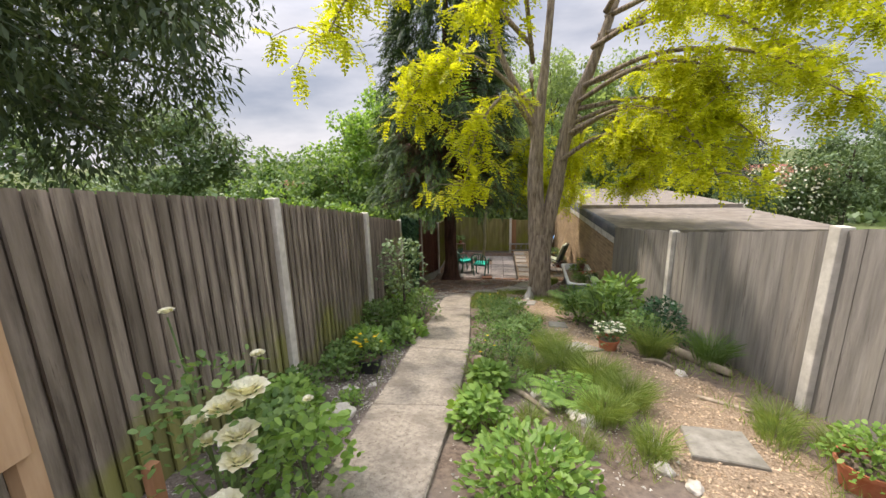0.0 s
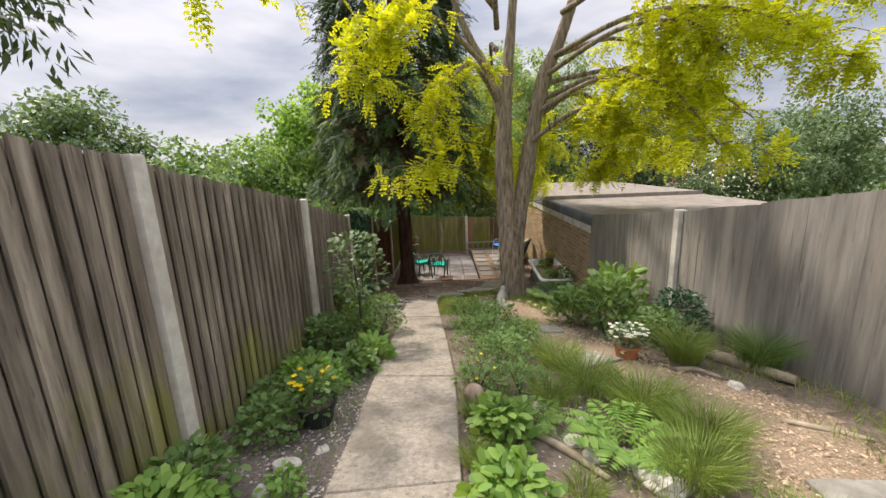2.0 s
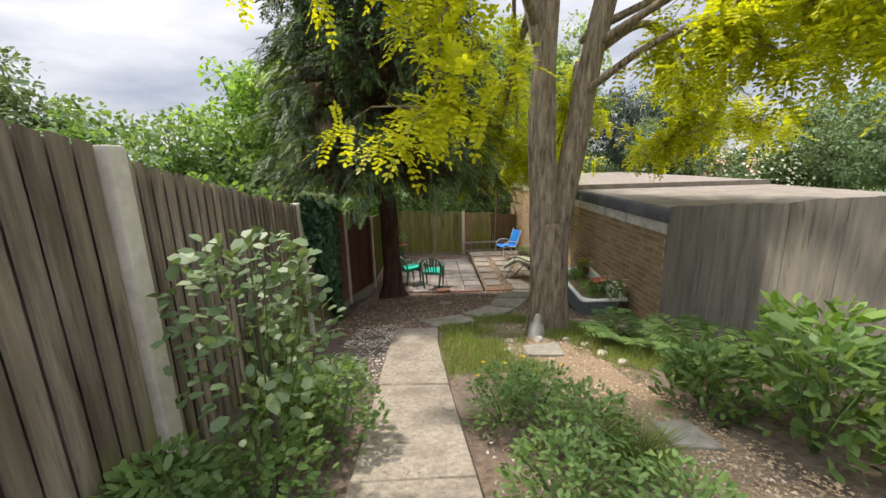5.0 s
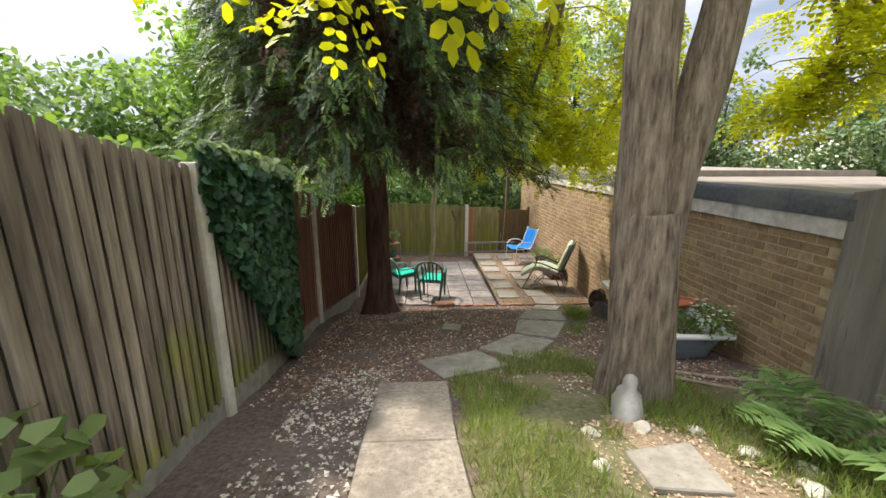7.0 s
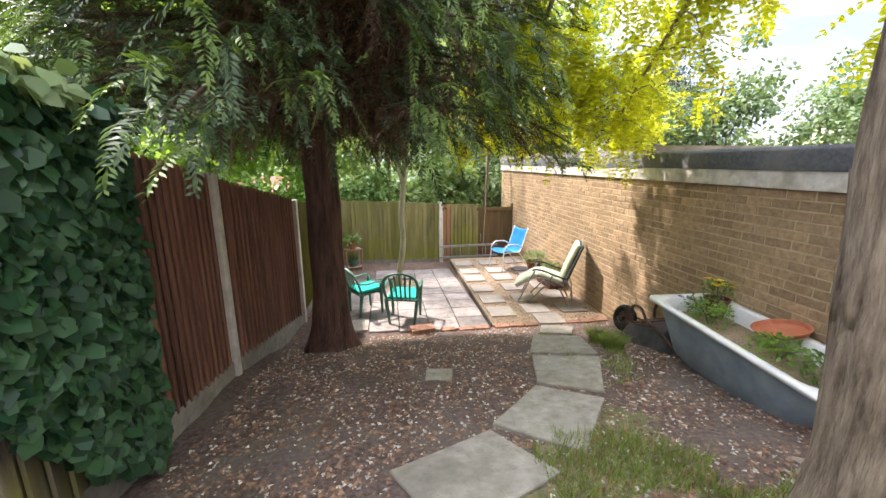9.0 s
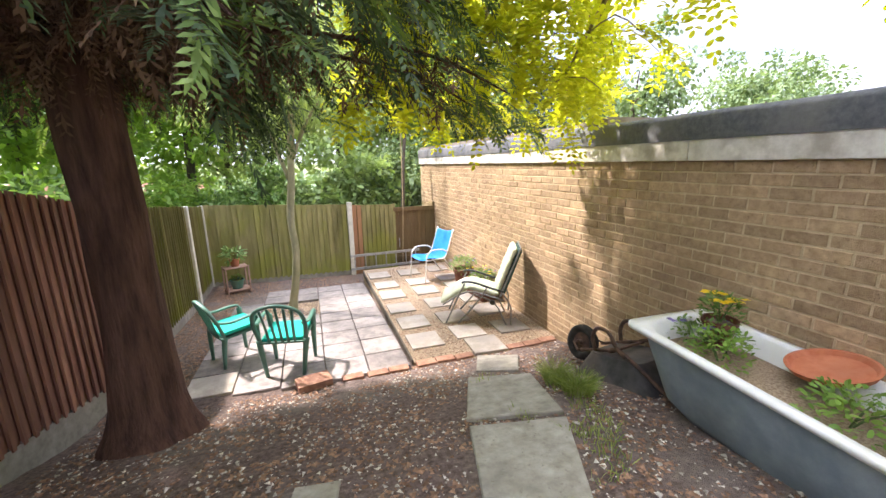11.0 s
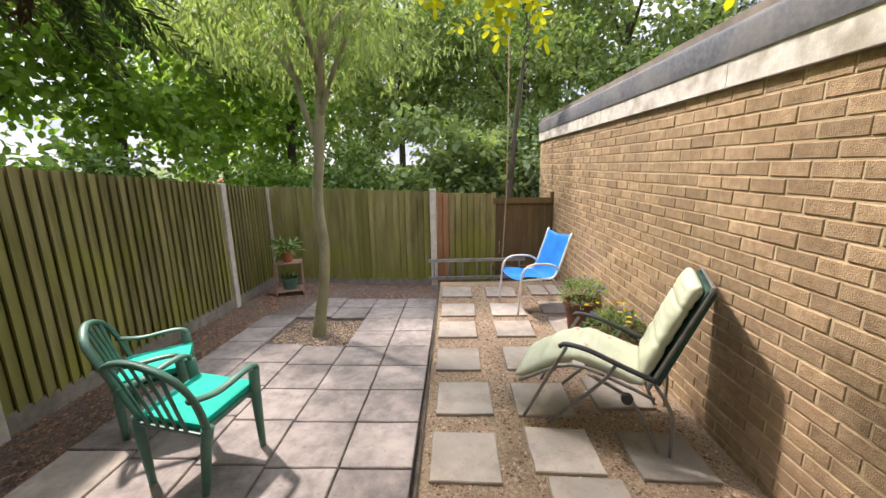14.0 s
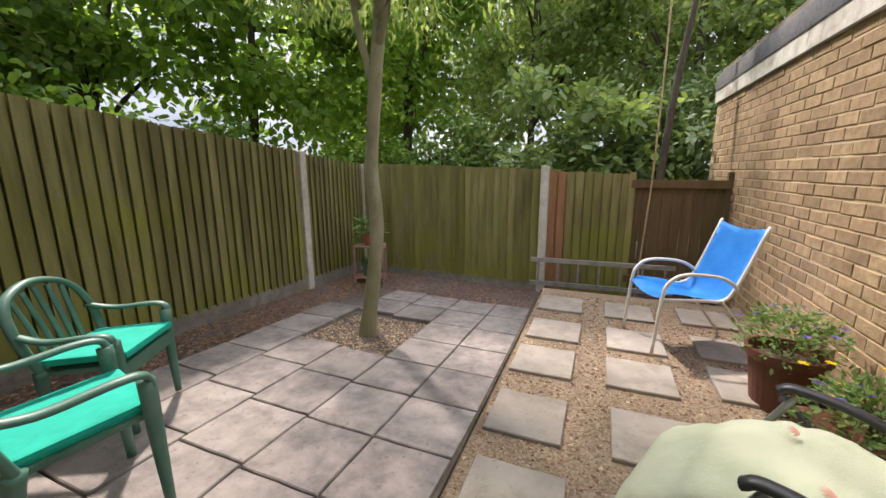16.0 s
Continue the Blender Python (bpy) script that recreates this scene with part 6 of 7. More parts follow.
# ---- pots ----
def pot(name, label, x, y, r, h, material, z=None, category="plant pot", soil=True):
    root = thing(name, label, category, (x, y, ground_z(x, y) if z is None else z))
    bm = bmesh.new()
    lathe(bm, [(r * 0.72, 0), (r * 0.95, h * 0.86), (r * 1.05, h * 0.86), (r * 1.06, h), (r * 0.97, h), (r * 0.93, h * 0.86), (r * 0.9, h * 0.8)], 28)
    part("body", bm, M[material], root, smooth=False)
    bm = bmesh.new()
    lathe(bm, [(r * 0.9, h * 0.8), (r * 0.5, h * 0.87), (r * 0.1, h * 0.88)], 20)
    part("compost", bm, M["soil"], root)
    return root


pot("flower_pot", "black plastic pot with a yellow variegated plant", -1.34, 3.45, 0.135, 0.17, "black_plastic")
plant("variegated_plant", "yellow and green variegated plant in a black pot", -1.34, 3.45, 0.22, 0.18, 160, 0.075, 0.035, M["mid"], flowers=("petal_yellow", 16, 0.022), base_z=ground_z(0, 3.45) + 0.14)
pot("flower_pot", "terracotta pot of white flowers beside the gravel", 1.25, 4.46, 0.12, 0.15, "terracotta")
plant("white_flowers", "small white flowers over grey leaves in a terracotta pot", 1.25, 4.46, 0.18, 0.19, 180, 0.06, 0.025, M["fargreen"], flowers=("petal_white", 55, 0.022), base_z=ground_z(0, 4.46) + 0.12)
pot("flower_pot", "terracotta pot with yellow-green foliage by the fence", 1.98, 2.12, 0.14, 0.18, "terracotta")
plant("pot_plant", "yellow-green leafy plant in a terracotta pot", 1.98, 2.12, 0.22, 0.22, 240, 0.05, 0.035, M["lime"], base_z=ground_z(0, 2.12) + 0.14)
pot("flower_pot", "tall red-brown pot of pansies against the brick wall", 2.08, 14.62, 0.17, 0.33, "brown_pot", -2.177)
plant("pansies", "bushy pansies with violet and pale flowers", 2.08, 14.62, 0.26, 0.26, 420, 0.045, 0.022, M["mid"], flowers=("petal_violet", 12, 0.02), base_z=-1.9)
trough = thing("planter_trough", "dark plastic trough of pansies against the brick wall", "planter", (2.17, 14.05, -2.177), 6)
bm = bmesh.new()
box(bm, (0.3, 0.5, 0.2), (0, 0, 0.1), bevel=0.03)
part("body", bm, M["brown_pot"], trough)
bm = bmesh.new()
for s in (-1, 1):
    box(bm, (0.36, 0.03, 0.03), (0, s * 0.27, 0.2), bevel=0.008)
    box(bm, (0.03, 0.56, 0.03), (s * 0.17, 0, 0.2), bevel=0.008)
part("rim", bm, M["black_plastic"], trough, "black plastic rim")
pl = plant("pansies", "pansies with yellow and violet flowers in the trough", 2.17, 14.05, 0.24, 0.26, 420, 0.045, 0.022, M["mid"], flowers=("petal_yellow", 12, 0.022), base_z=-1.99)
plant("pansies", "", 2.17, 14.05, 0.24, 0.26, 60, 0.045, 0.022, M["mid"], flowers=("petal_violet", 12, 0.022), root=pl)

# ---- statue ----
bm = bmesh.new()
lathe(bm, [(0.1, 0), (0.11, 0.04), (0.095, 0.1), (0.07, 0.16), (0.046, 0.2), (0.05, 0.24), (0.042, 0.275), (0.015, 0.295)], 20, sy=1.35)
for v in bm.verts:
    v.co += Vector((noise.noise(v.co * 9), noise.noise(v.co * 9 + Vector((5, 0, 0))), 0)) * 0.03 + Vector((0.0, -0.35 * max(0.2 - v.co.z, 0) * (1 if v.co.y < 0 else 0), 0))
ob = part("garden_statue", bm, M["statue"], smooth=True)
ob.matrix_world = pose(0.6, 7.92, ground_z(0.6, 7.92) - 0.02, 0, 0, -20)
tagged(ob, "small weathered stone garden ornament at the tree's foot", "statue")


# ---- green plastic chairs ----
def plastic_chair(m):
    root = thing("garden_chair", "dark green moulded plastic garden armchair on the patio", "chair", group="green garden chairs")
    g = M["plastic_green"]
    bm = bmesh.new()
    box(bm, (0.46, 0.44, 0.025), (0, 0.01, 0.405), (3, 0, 0), bevel=0.011)
    box(bm, (0.44, 0.02, 0.07), (0, 0.215, 0.38), bevel=0.008)
    part("seat", bm, g, root)
    bm = bmesh.new()
    tube(bm, [(-0.235, -0.16, 0.38), (-0.26, -0.24, 0.63), (-0.2, -0.305, 0.79), (0, -0.335, 0.855), (0.2, -0.305, 0.79), (0.26, -0.24, 0.63), (0.235, -0.16, 0.38)], 0.026, 10, 8, flat=0.7)
    part("back_frame", bm, g, root, smooth=True)
    for x in (-0.13, -0.065, 0.0, 0.065, 0.13):
        bm = bmesh.new()
        tube(bm, [(x, -0.2, 0.4), (x * 1.1, -0.26, 0.62), (x * 1.25, -0.325 + abs(x) * 0.12, 0.83 - abs(x) * 0.25)], 0.017, 8, 6, flat=0.5)
        part("back_slat", bm, g, root, smooth=True)
    for s in (-1, 1):
        bm = bmesh.new()
        tube(bm, [(s * 0.25, -0.26, 0.63), (s * 0.268, -0.1, 0.595), (s * 0.27, 0.1, 0.61), (s * 0.262, 0.19, 0.6), (s * 0.25, 0.215, 0.55)], 0.024, 10, 6, flat=0.6)
        part("armrest", bm, g, root, smooth=True)
        for y0, y1, z1 in ((0.2, 0.22, 0.57), (-0.17, -0.2, 0.42)):
            bm = bmesh.new()
            tube(bm, [(s * (0.225 if y1 > 0 else 0.19), y1, 0), (s * 0.23, (y0 + y1) / 2, 0.3), (s * 0.245, y0, z1)], [0.02, 0.03, 0.034], 8, 4)
            part("leg", bm, g, root, smooth=True)
    root.matrix_world = m
    return root


CHAIRS = [pose(x, y, ground_z(x, y) + 0.012, 0, 0, turn) @ Matrix.Scale(0.94, 4) for x, y, turn in ((-0.645, 12.83, -13), (-1.24, 13.27, -60))]
first = plastic_chair(CHAIRS[0])
copy_thing(first, CHAIRS[1])


def seat_cushion(m):
    bm = bmesh.new()
    box(bm, (0.43, 0.42, 0.04), bevel=0.018)
    for v in bm.verts:
        v.co.z += 0.012 * (1 - min(1, (abs(v.co.x) / 0.21) ** 3)) * (1 - min(1, (abs(v.co.y) / 0.21) ** 3))
    ob = part("seat_cushion", bm, M["cushion"], smooth=False)
    ob.matrix_world = m @ pose(0, 0.02, 0.438, 3, 0, 0)
    tagged(ob, "flat turquoise seat cushion on a green chair", "cushion", "turquoise cushions")


for m in CHAIRS:
    seat_cushion(m)

# ---- blue chair ----
blue = thing("sling_chair", "bright blue sling garden chair with a pale tube frame", "chair", (1.77, 15.32, -2.15), 109)
bm = bmesh.new()
prof = smooth_path([(0, 0.34, 0.4), (0, 0.27, 0.43), (0, 0.06, 0.4), (0, -0.06, 0.39), (0, -0.13, 0.47), (0, -0.2, 0.65), (0, -0.28, 0.87)], 5)
rows = []
for p in prof:
    rows.append([bm.verts.new((x, p.y, p.z - 0.03 * (1 - (x / 0.23) ** 2))) for x in np.linspace(-0.23, 0.23, 9)])
for a, b in zip(rows, rows[1:]):
    for k in range(8):
        bm.faces.new((a[k], a[k + 1], b[k + 1], b[k]))
bmesh.ops.solidify(bm, geom=bm.faces[:], thickness=0.006)
part("sling", bm, M["blue"], blue, smooth=True)
for s in (-1, 1):
    bm = bmesh.new()
    tube(bm, [(s * 0.235, 0.36, 0), (s * 0.235, 0.33, 0.38), (s * 0.235, 0.3, 0.5), (s * 0.235, 0.2, 0.56), (s * 0.235, 0.0, 0.55), (s * 0.235, -0.1, 0.51), (s * 0.235, -0.15, 0.46)], 0.012, 10, 6)
    part("front_leg", bm, M["white_metal"], blue, smooth=True)
    bm = bmesh.new()
    tube(bm, [(s * 0.235, 0.34, 0.39), (s * 0.23, 0.06, 0.385), (s * 0.23, -0.06, 0.385), (s * 0.23, -0.14, 0.48), (s * 0.23, -0.29, 0.88)], 0.011, 10, 6)
    part("side_rail", bm, M["white_metal"], blue, smooth=True)
    bm = bmesh.new()
    tube(bm, [(s * 0.235, -0.05, 0.39), (s * 0.235, -0.16, 0.25), (s * 0.235, -0.36, 0)], 0.011, 8, 4)
    part("back_leg", bm, M["white_metal"], blue, smooth=True)

# ---- recliner ----
rec = thing("recliner_chair", "folding garden recliner with pale green padded cushions", "chair", (1.89, 13.2, -2.15), 65)


def pad(name, pts, w, t, pinch=(), label=""):
    """A plump cushion swept along points of the chair's side view (forward, height), drawn in at the seams."""
    bm = bmesh.new()
    c = smooth_path([(0, y, z) for y, z in pts], 10)
    n, rings = len(c), []
    for i, p in enumerate(c):
        d = (c[min(i + 1, n - 1)] - c[max(i - 1, 0)]).normalized()
        up = Vector((0, -d.z, d.y)) if d.y > 0 else Vector((0, d.z, -d.y))
        e = min(i, n - 1 - i) / (n - 1)
        k = min(1.0, 0.35 + math.sqrt(min(e / 0.07, 1.0)) * 0.65)
        for q in pinch:
            k *= 1 - 0.3 * math.exp(-((i / (n - 1) - q) / 0.022) ** 2)
        ring = []
        for j in range(22):
            a = 2 * math.pi * j / 22
            ca, sa = math.cos(a), math.sin(a)
            x = w / 2 * math.copysign(abs(ca) ** 0.42, ca) * (0.9 + 0.1 * k)
            h = t / 2 * math.copysign(abs(sa) ** 0.75, sa) * k
            h += 0.007 * noise.noise(Vector((x * 9, i * 0.35, sa)))
            ring.append(bm.verts.new(p + Vector((x, 0, 0)) + up * h))
        rings.append(ring)
    for ra, rb in zip(rings, rings[1:]):
        for j in range(22):
            bm.faces.new((ra[j], ra[(j + 1) % 22], rb[(j + 1) % 22], rb[j]))
    bm.faces.new(rings[0][::-1])
    bm.faces.new(rings[-1])
    bmesh.ops.recalc_face_normals(bm, faces=bm.faces[:])
    return part(name, bm, M["pad"], rec, label, smooth=True)


pad("seat_cushion", [(-0.1, 0.385), (0.02, 0.415), (0.16, 0.455), (0.28, 0.475), (0.4, 0.43), (0.53, 0.345), (0.65, 0.265)], 0.46, 0.09, (0.52,))
pad("back_cushion", [(-0.09, 0.42), (-0.14, 0.56), (-0.19, 0.7), (-0.235, 0.82), (-0.275, 0.92), (-0.31, 1.0)], 0.43, 0.085, (0.3, 0.68))
for fx, fy, fz in ((-0.12, 0.22, 0.553), (0.1, 0.3, 0.556), (-0.05, 0.47, 0.47), (0.13, 0.12, 0.522), (-0.15, 0.06, 0.502), (0.06, 0.56, 0.405)):
    an = np.linspace(-0.9, 0.9, 5) + rng.random() * 6
    dy = -0.75 if fy > 0.35 else 0.3
    leaf_mesh("printed_flower", np.tile((fx, fy, fz - 0.03), (5, 1)), np.stack([np.cos(an), np.sin(an), np.sin(an) * dy], 1), np.tile((0, -dy, 1.0), (5, 1)), 0.035, 0.008, M["pink"], rec, fold=0.0, label="faded pink printed flower")
bm = bmesh.new()
tube(bm, [(-0.22, -0.12, 0.36), (-0.22, -0.37, 1.0), (0.22, -0.37, 1.0), (0.22, -0.12, 0.36)], 0.012, 8, 1)
part("back_frame", bm, M["grey_metal"], rec)
bm = bmesh.new()
box(bm, (0.45, 0.05, 0.62), (0, -0.262, 0.69), (20, 0, 0), bevel=0.016)
part("back_lining", bm, M["pad_dark"], rec, "dark green sling behind the padding")
for s in (-1, 1):
    bm = bmesh.new()
    tube(bm, [(s * 0.27, 0.37, 0.555), (s * 0.27, 0.33, 0.575), (s * 0.27, 0.2, 0.56), (s * 0.27, 0.02, 0.5), (s * 0.27, -0.16, 0.445)], 0.024, 10, 5, flat=0.6)
    part("armrest", bm, M["black_plastic"], rec, "black plastic armrest", smooth=True)
    for pts in ([(s * 0.25, 0.58, 0), (s * 0.25, 0.42, 0.36), (s * 0.26, 0.33, 0.55)], [(s * 0.25, 0.42, 0), (s * 0.25, 0.14, 0.34), (s * 0.26, 0.05, 0.5)], [(s * 0.25, -0.2, 0), (s * 0.25, -0.05, 0.28), (s * 0.25, 0.2, 0.4)], [(s * 0.26, -0.26, 0), (s * 0.26, -0.25, 0.25), (s * 0.27, -0.14, 0.45)]):
        bm = bmesh.new()
        tube(bm, pts, 0.011, 8, 4)
        part("leg", bm, M["grey_metal"], rec, smooth=True)
    bm = bmesh.new()
    tube(bm, [(s * 0.24, 0.62, 0.25), (s * 0.24, 0.3, 0.43), (s * 0.24, 0.0, 0.37), (s * 0.24, -0.16, 0.32)], 0.011, 8, 4)
    part("side_rail", bm, M["grey_metal"], rec, smooth=True)
    bm = bmesh.new()
    lathe(bm, [(0.03, -0.02), (0.035, 0), (0.03, 0.02)], 12)
    ob = part("locking_knob", bm, M["black_plastic"], rec)
    ob.matrix_local = pose(s * 0.26, -0.02, 0.3, 0, 90, 0)

# ---- old bath planter ----
bath = thing("bath_planter", "old white enamel bath used as a planter against the wall", "planter", (1.98, 9.84, -1.715), -3, 1.8)


def bath_ring(w, ln, r, z, n=10):
    out = []
    for cx, cy, a0 in ((w / 2 - r, ln / 2 - r, 0), (-w / 2 + r, ln / 2 - r, 90), (-w / 2 + r, -ln / 2 + r, 180), (w / 2 - r, -ln / 2 + r, 270)):
        for k in range(n):
            a = radians(a0 + 90 * k / (n - 1))
            out.append(Vector((cx + r * math.cos(a), cy + r * math.sin(a), z)))
    return out


def skin(bm, rings):
    vs = [[bm.verts.new(p) for p in r] for r in rings]
    n = len(vs[0])
    for a, b in zip(vs, vs[1:]):
        for k in range(n):
            bm.faces.new((a[k], a[(k + 1) % n], b[(k + 1) % n], b[k]))
    return vs


bm = bmesh.new()
vs = skin(bm, [bath_ring(0.36, 1.05, 0.16, 0.0), bath_ring(0.48, 1.3, 0.2, 0.08), bath_ring(0.61, 1.55, 0.2, 0.4), bath_ring(0.64, 1.6, 0.2, 0.5)])
bm.faces.new(vs[0][::-1])
part("outer_shell", bm, M["bathside"], bath, "grey-blue painted outside of the bath", smooth=True)
bm = bmesh.new()
skin(bm, [bath_ring(0.68, 1.64, 0.1, 0.485), bath_ring(0.72, 1.68, 0.08, 0.49), bath_ring(0.72, 1.68, 0.08, 0.515), bath_ring(0.6, 1.54, 0.16, 0.52), bath_ring(0.57, 1.5, 0.18, 0.5), bath_ring(0.52, 1.42, 0.18, 0.33)])
part("rim", bm, M["enamel"], bath, "glossy white enamel rim", smooth=True)
bm = bmesh.new()
vs = skin(bm, [bath_ring(0.545, 1.45, 0.18, 0.38), bath_ring(0.3, 0.9, 0.1, 0.41)])
bm.faces.new(vs[-1])
part("soil", bm, M["chipbed"], bath, "dry straw-coloured mulch")
BZ = -1.715 + 0.41
for x, y, h, r, n, L, m, fl, lb in ((1.95, 10.2, 0.2, 0.17, 240, 0.05, "lime", None, "leafy green seedlings in the old bath"), (1.95, 9.6, 0.16, 0.2, 240, 0.055, "lime", None, "strawberry-like leaves in the old bath"), (2.12, 9.15, 0.34, 0.22, 360, 0.06, "mid", ("petal_white", 26, 0.022), "white-flowered leafy plant in the old bath"), (1.9, 9.25, 0.22, 0.16, 200, 0.06, "mid", None, "green leafy plant in the old bath"), (2.05, 10.42, 0.14, 0.2, 200, 0.05, "mid", ("petal_violet", 12, 0.024), "low pansies in the old bath")):
    plant("bath_plant", lb, x, y, h, r, int(n * 0.6), L, L * 0.55, M[m], flowers=fl, base_z=BZ + (y - 9.84) * 0.03)
pot("flower_pot", "small dark pot of yellow pansies in the bath", 2.14, 10.36, 0.1, 0.17, "brown_pot", BZ + 0.02)
plant("pansies", "yellow and violet pansies in a small pot", 2.14, 10.36, 0.17, 0.14, 160, 0.045, 0.022, M["mid"], flowers=("petal_yellow", 16, 0.028), base_z=BZ + 0.18)
bm = bmesh.new()
lathe(bm, [(0.02, 0.0), (0.17, 0.01), (0.19, 0.045), (0.175, 0.045), (0.16, 0.02), (0.02, 0.016)], 28)
ob = part("clay_saucer", bm, M["terracotta"])
ob.matrix_world = pose(2.2, 9.8, BZ + 0.1, -8, -10, 0)
tagged(ob, "shallow terracotta saucer resting across the bath", "saucer")

# ---- upturned wheelbarrow ----
bar = thing("wheelbarrow", "upturned black wheelbarrow lying on the soil", "wheelbarrow", (2.12, 10.98, ground_z(2.12, 10.98) - 0.04), 6, -12)
bm = bmesh.new()
vs = skin(bm, [bath_ring(0.62, 0.8, 0.08, 0.0, 6), bath_ring(0.6, 0.78, 0.08, 0.03, 6), bath_ring(0.42, 0.5, 0.08, 0.24, 6)])
bm.faces.new(vs[-1])
part("tray", bm, M["barrow"], bar, "black steel tray, scuffed", smooth=False)
for s in (-1, 1):
    bm = bmesh.new()
    tube(bm, [(s * 0.13, 0.42, 0.2), (s * 0.17, 0.1, 0.27), (s * 0.2, -0.1, 0.3), (s * 0.24, -0.45, 0.12), (s * 0.25, -0.6, 0.05)], 0.015, 10, 6)
    part("handle", bm, M["rust"], bar, smooth=True)
    bm = bmesh.new()
    tube(bm, [(s * 0.16, 0.22, 0.26), (s * 0.17, 0.22, 0.37), (s * 0.17, 0.15, 0.45), (s * 0.18, 0.03, 0.43), (s * 0.2, -0.05, 0.33), (s * 0.21, -0.14, 0.27)], 0.017, 10, 6)
    part("leg", bm, M["rust"], bar, smooth=True)
bm = bmesh.new()
box(bm, (0.4, 0.03, 0.02), (0, 0.02, 0.28), bevel=0.004)
part("brace", bm, M["rust"], bar)
bm = bmesh.new()
ring = []
for i in range(28):
    a = 2 * math.pi * i / 28
    ring.append([bm.verts.new(((0.045 * math.cos(b)), (0.128 + 0.04 * math.sin(b)) * math.cos(a), (0.128 + 0.04 * math.sin(b)) * math.sin(a))) for b in np.linspace(0, 2 * math.pi, 10, endpoint=False)])
for i in range(28):
    for k in range(10):
        bm.faces.new((ring[i][k], ring[i][(k + 1) % 10], ring[(i + 1) % 28][(k + 1) % 10], ring[(i + 1) % 28][k]))
wheel = part("wheel", bm, M["rubber"], bar, "black rubber tyre", smooth=True)
wheel.matrix_local = pose(-0.03, 0.5, 0.23, 0, 12, 8)
bm = bmesh.new()
lathe(bm, [(0.02, -0.06), (0.025, -0.02), (0.096, -0.015), (0.096, 0.015), (0.025, 0.02), (0.02, 0.06)], 24)
ob = part("rim", bm, M["rust"], wheel, "rusty wheel rim")
ob.matrix_local = pose(0, 0, 0, 0, 90, 0)
bm = bmesh.new()
tube(bm, [(-0.17, 0.42, 0.2), (-0.12, 0.52, 0.25), (0.1, 0.52, 0.25), (0.15, 0.42, 0.2)], 0.01, 8, 1)
part("axle_bracket", bm, M["rust"], bar)

# ---- shelf in the corner ----
SZ = ground_z(0, 16.45)
shelf = thing("plant_stand", "small two-tier timber plant stand in the fence corner", "plant stand", (-1.7, 16.5, SZ), 22)
for sx in (-1, 1):
    for sy in (-1, 1):
        bm = bmesh.new()
        box(bm, (0.025, 0.025, 0.52), (sx * 0.19, sy * 0.12, 0.26), bevel=0.003)
        part("leg", bm, M["pink_wood"], shelf)
for z in (0.08, 0.5):
    bm = bmesh.new()
    for k in range(5):
        box(bm, (0.4, 0.045, 0.015), (0, -0.11 + k * 0.055, z), bevel=0.003)
    for s in (-1, 1):
        box(bm, (0.02, 0.26, 0.03), (s * 0.19, 0, z - 0.02), bevel=0.003)
    part("shelf", bm, M["pink_wood"], shelf)
pot("flower_pot", "small red pot on the plant stand", -1.7, 16.5, 0.085, 0.15, "terracotta", SZ + 0.508)
plant("house_plant", "leafy plant with long drooping leaves in a red pot", -1.7, 16.5, 0.2, 0.2, 70, 0.15, 0.05, M["mid"], droop=0.4, base_z=SZ + 0.63)
pot("flower_pot", "dark green glazed pot on the lower shelf", -1.7, 16.5, 0.12, 0.17, "plastic_green", SZ + 0.09)
plant("house_plant", "small trailing plant in a dark pot", -1.7, 16.5, 0.1, 0.12, 60, 0.05, 0.03, M["mid"], base_z=SZ + 0.24)

# ---- ladder, rope, loose brick, timber ----
lad = thing("ladder", "dull aluminium ladder lying along the end fence", "ladder", (1.15, 16.72, -2.3), 3)
for z in (0.08, 0.36):
    bm = bmesh.new()
    box(bm, (1.5, 0.03, 0.05), (0, 0, z), bevel=0.004)
    part("rail", bm, M["aluminium"], lad)
for k in range(7):
    bm = bmesh.new()
    tube(bm, [(-0.66 + k * 0.22, 0, 0.08), (-0.66 + k * 0.22, 0, 0.36)], 0.013, 8, 1)
    part("rung", bm, M["aluminium"], lad)
bm = bmesh.new()
tube(bm, [(1.62, 16.98, 1.6), (1.63, 16.98, 0.4), (1.62, 16.96, -0.9), (1.6, 16.95, -1.4), (1.57, 16.93, -2.0), (1.55, 16.9, -2.4)], 0.009, 7, 6)
rope_root = thing("hanging_rope", "pale thin rope hanging from a branch by the gate", "rope", (0, 0, 0))
part("cord", bm, M["rope"], rope_root)
sap = thing("leaning_sapling", "thin dark sapling stem behind the gate", "tree", (1.75, 17.6, ground_z(0, 17.6)))
bm = bmesh.new()
tube(bm, [(0, 0, -0.1), (0.02, 0, 1.5), (0.15, 0.1, 3.0), (0.45, 0.2, 5.2)], [0.045, 0.04, 0.035, 0.02], 9, 6, 0.2)
part("trunk", bm, M["bark_dark"], sap, smooth=True)
crown_leaves(np.array((0.4, 0.2, 5.0)) + rng.normal(0, 0.5, (26, 3)), np.full(26, 0.35), 50, 0.11, 0.06, M["mid"], sap)
bm = bmesh.new()
box(bm, (0.32, 0.2, 0.07), bevel=0.008)
ob = part("loose_block", bm, M["redbrick"])
ob.matrix_world = pose(-0.42, 12.36, ground_z(0, 12.36) + 0.04, 0, 0, 12)
tagged(ob, "loose buff-red block at the patio's edge", "brick")
tbin = thing("timber_store", "pale new timber store box against the fence", "storage box", (-1.8, 0.5, ground_z(-1.8, 0.5)))
tz = ground_z(-1.8, 0.5)
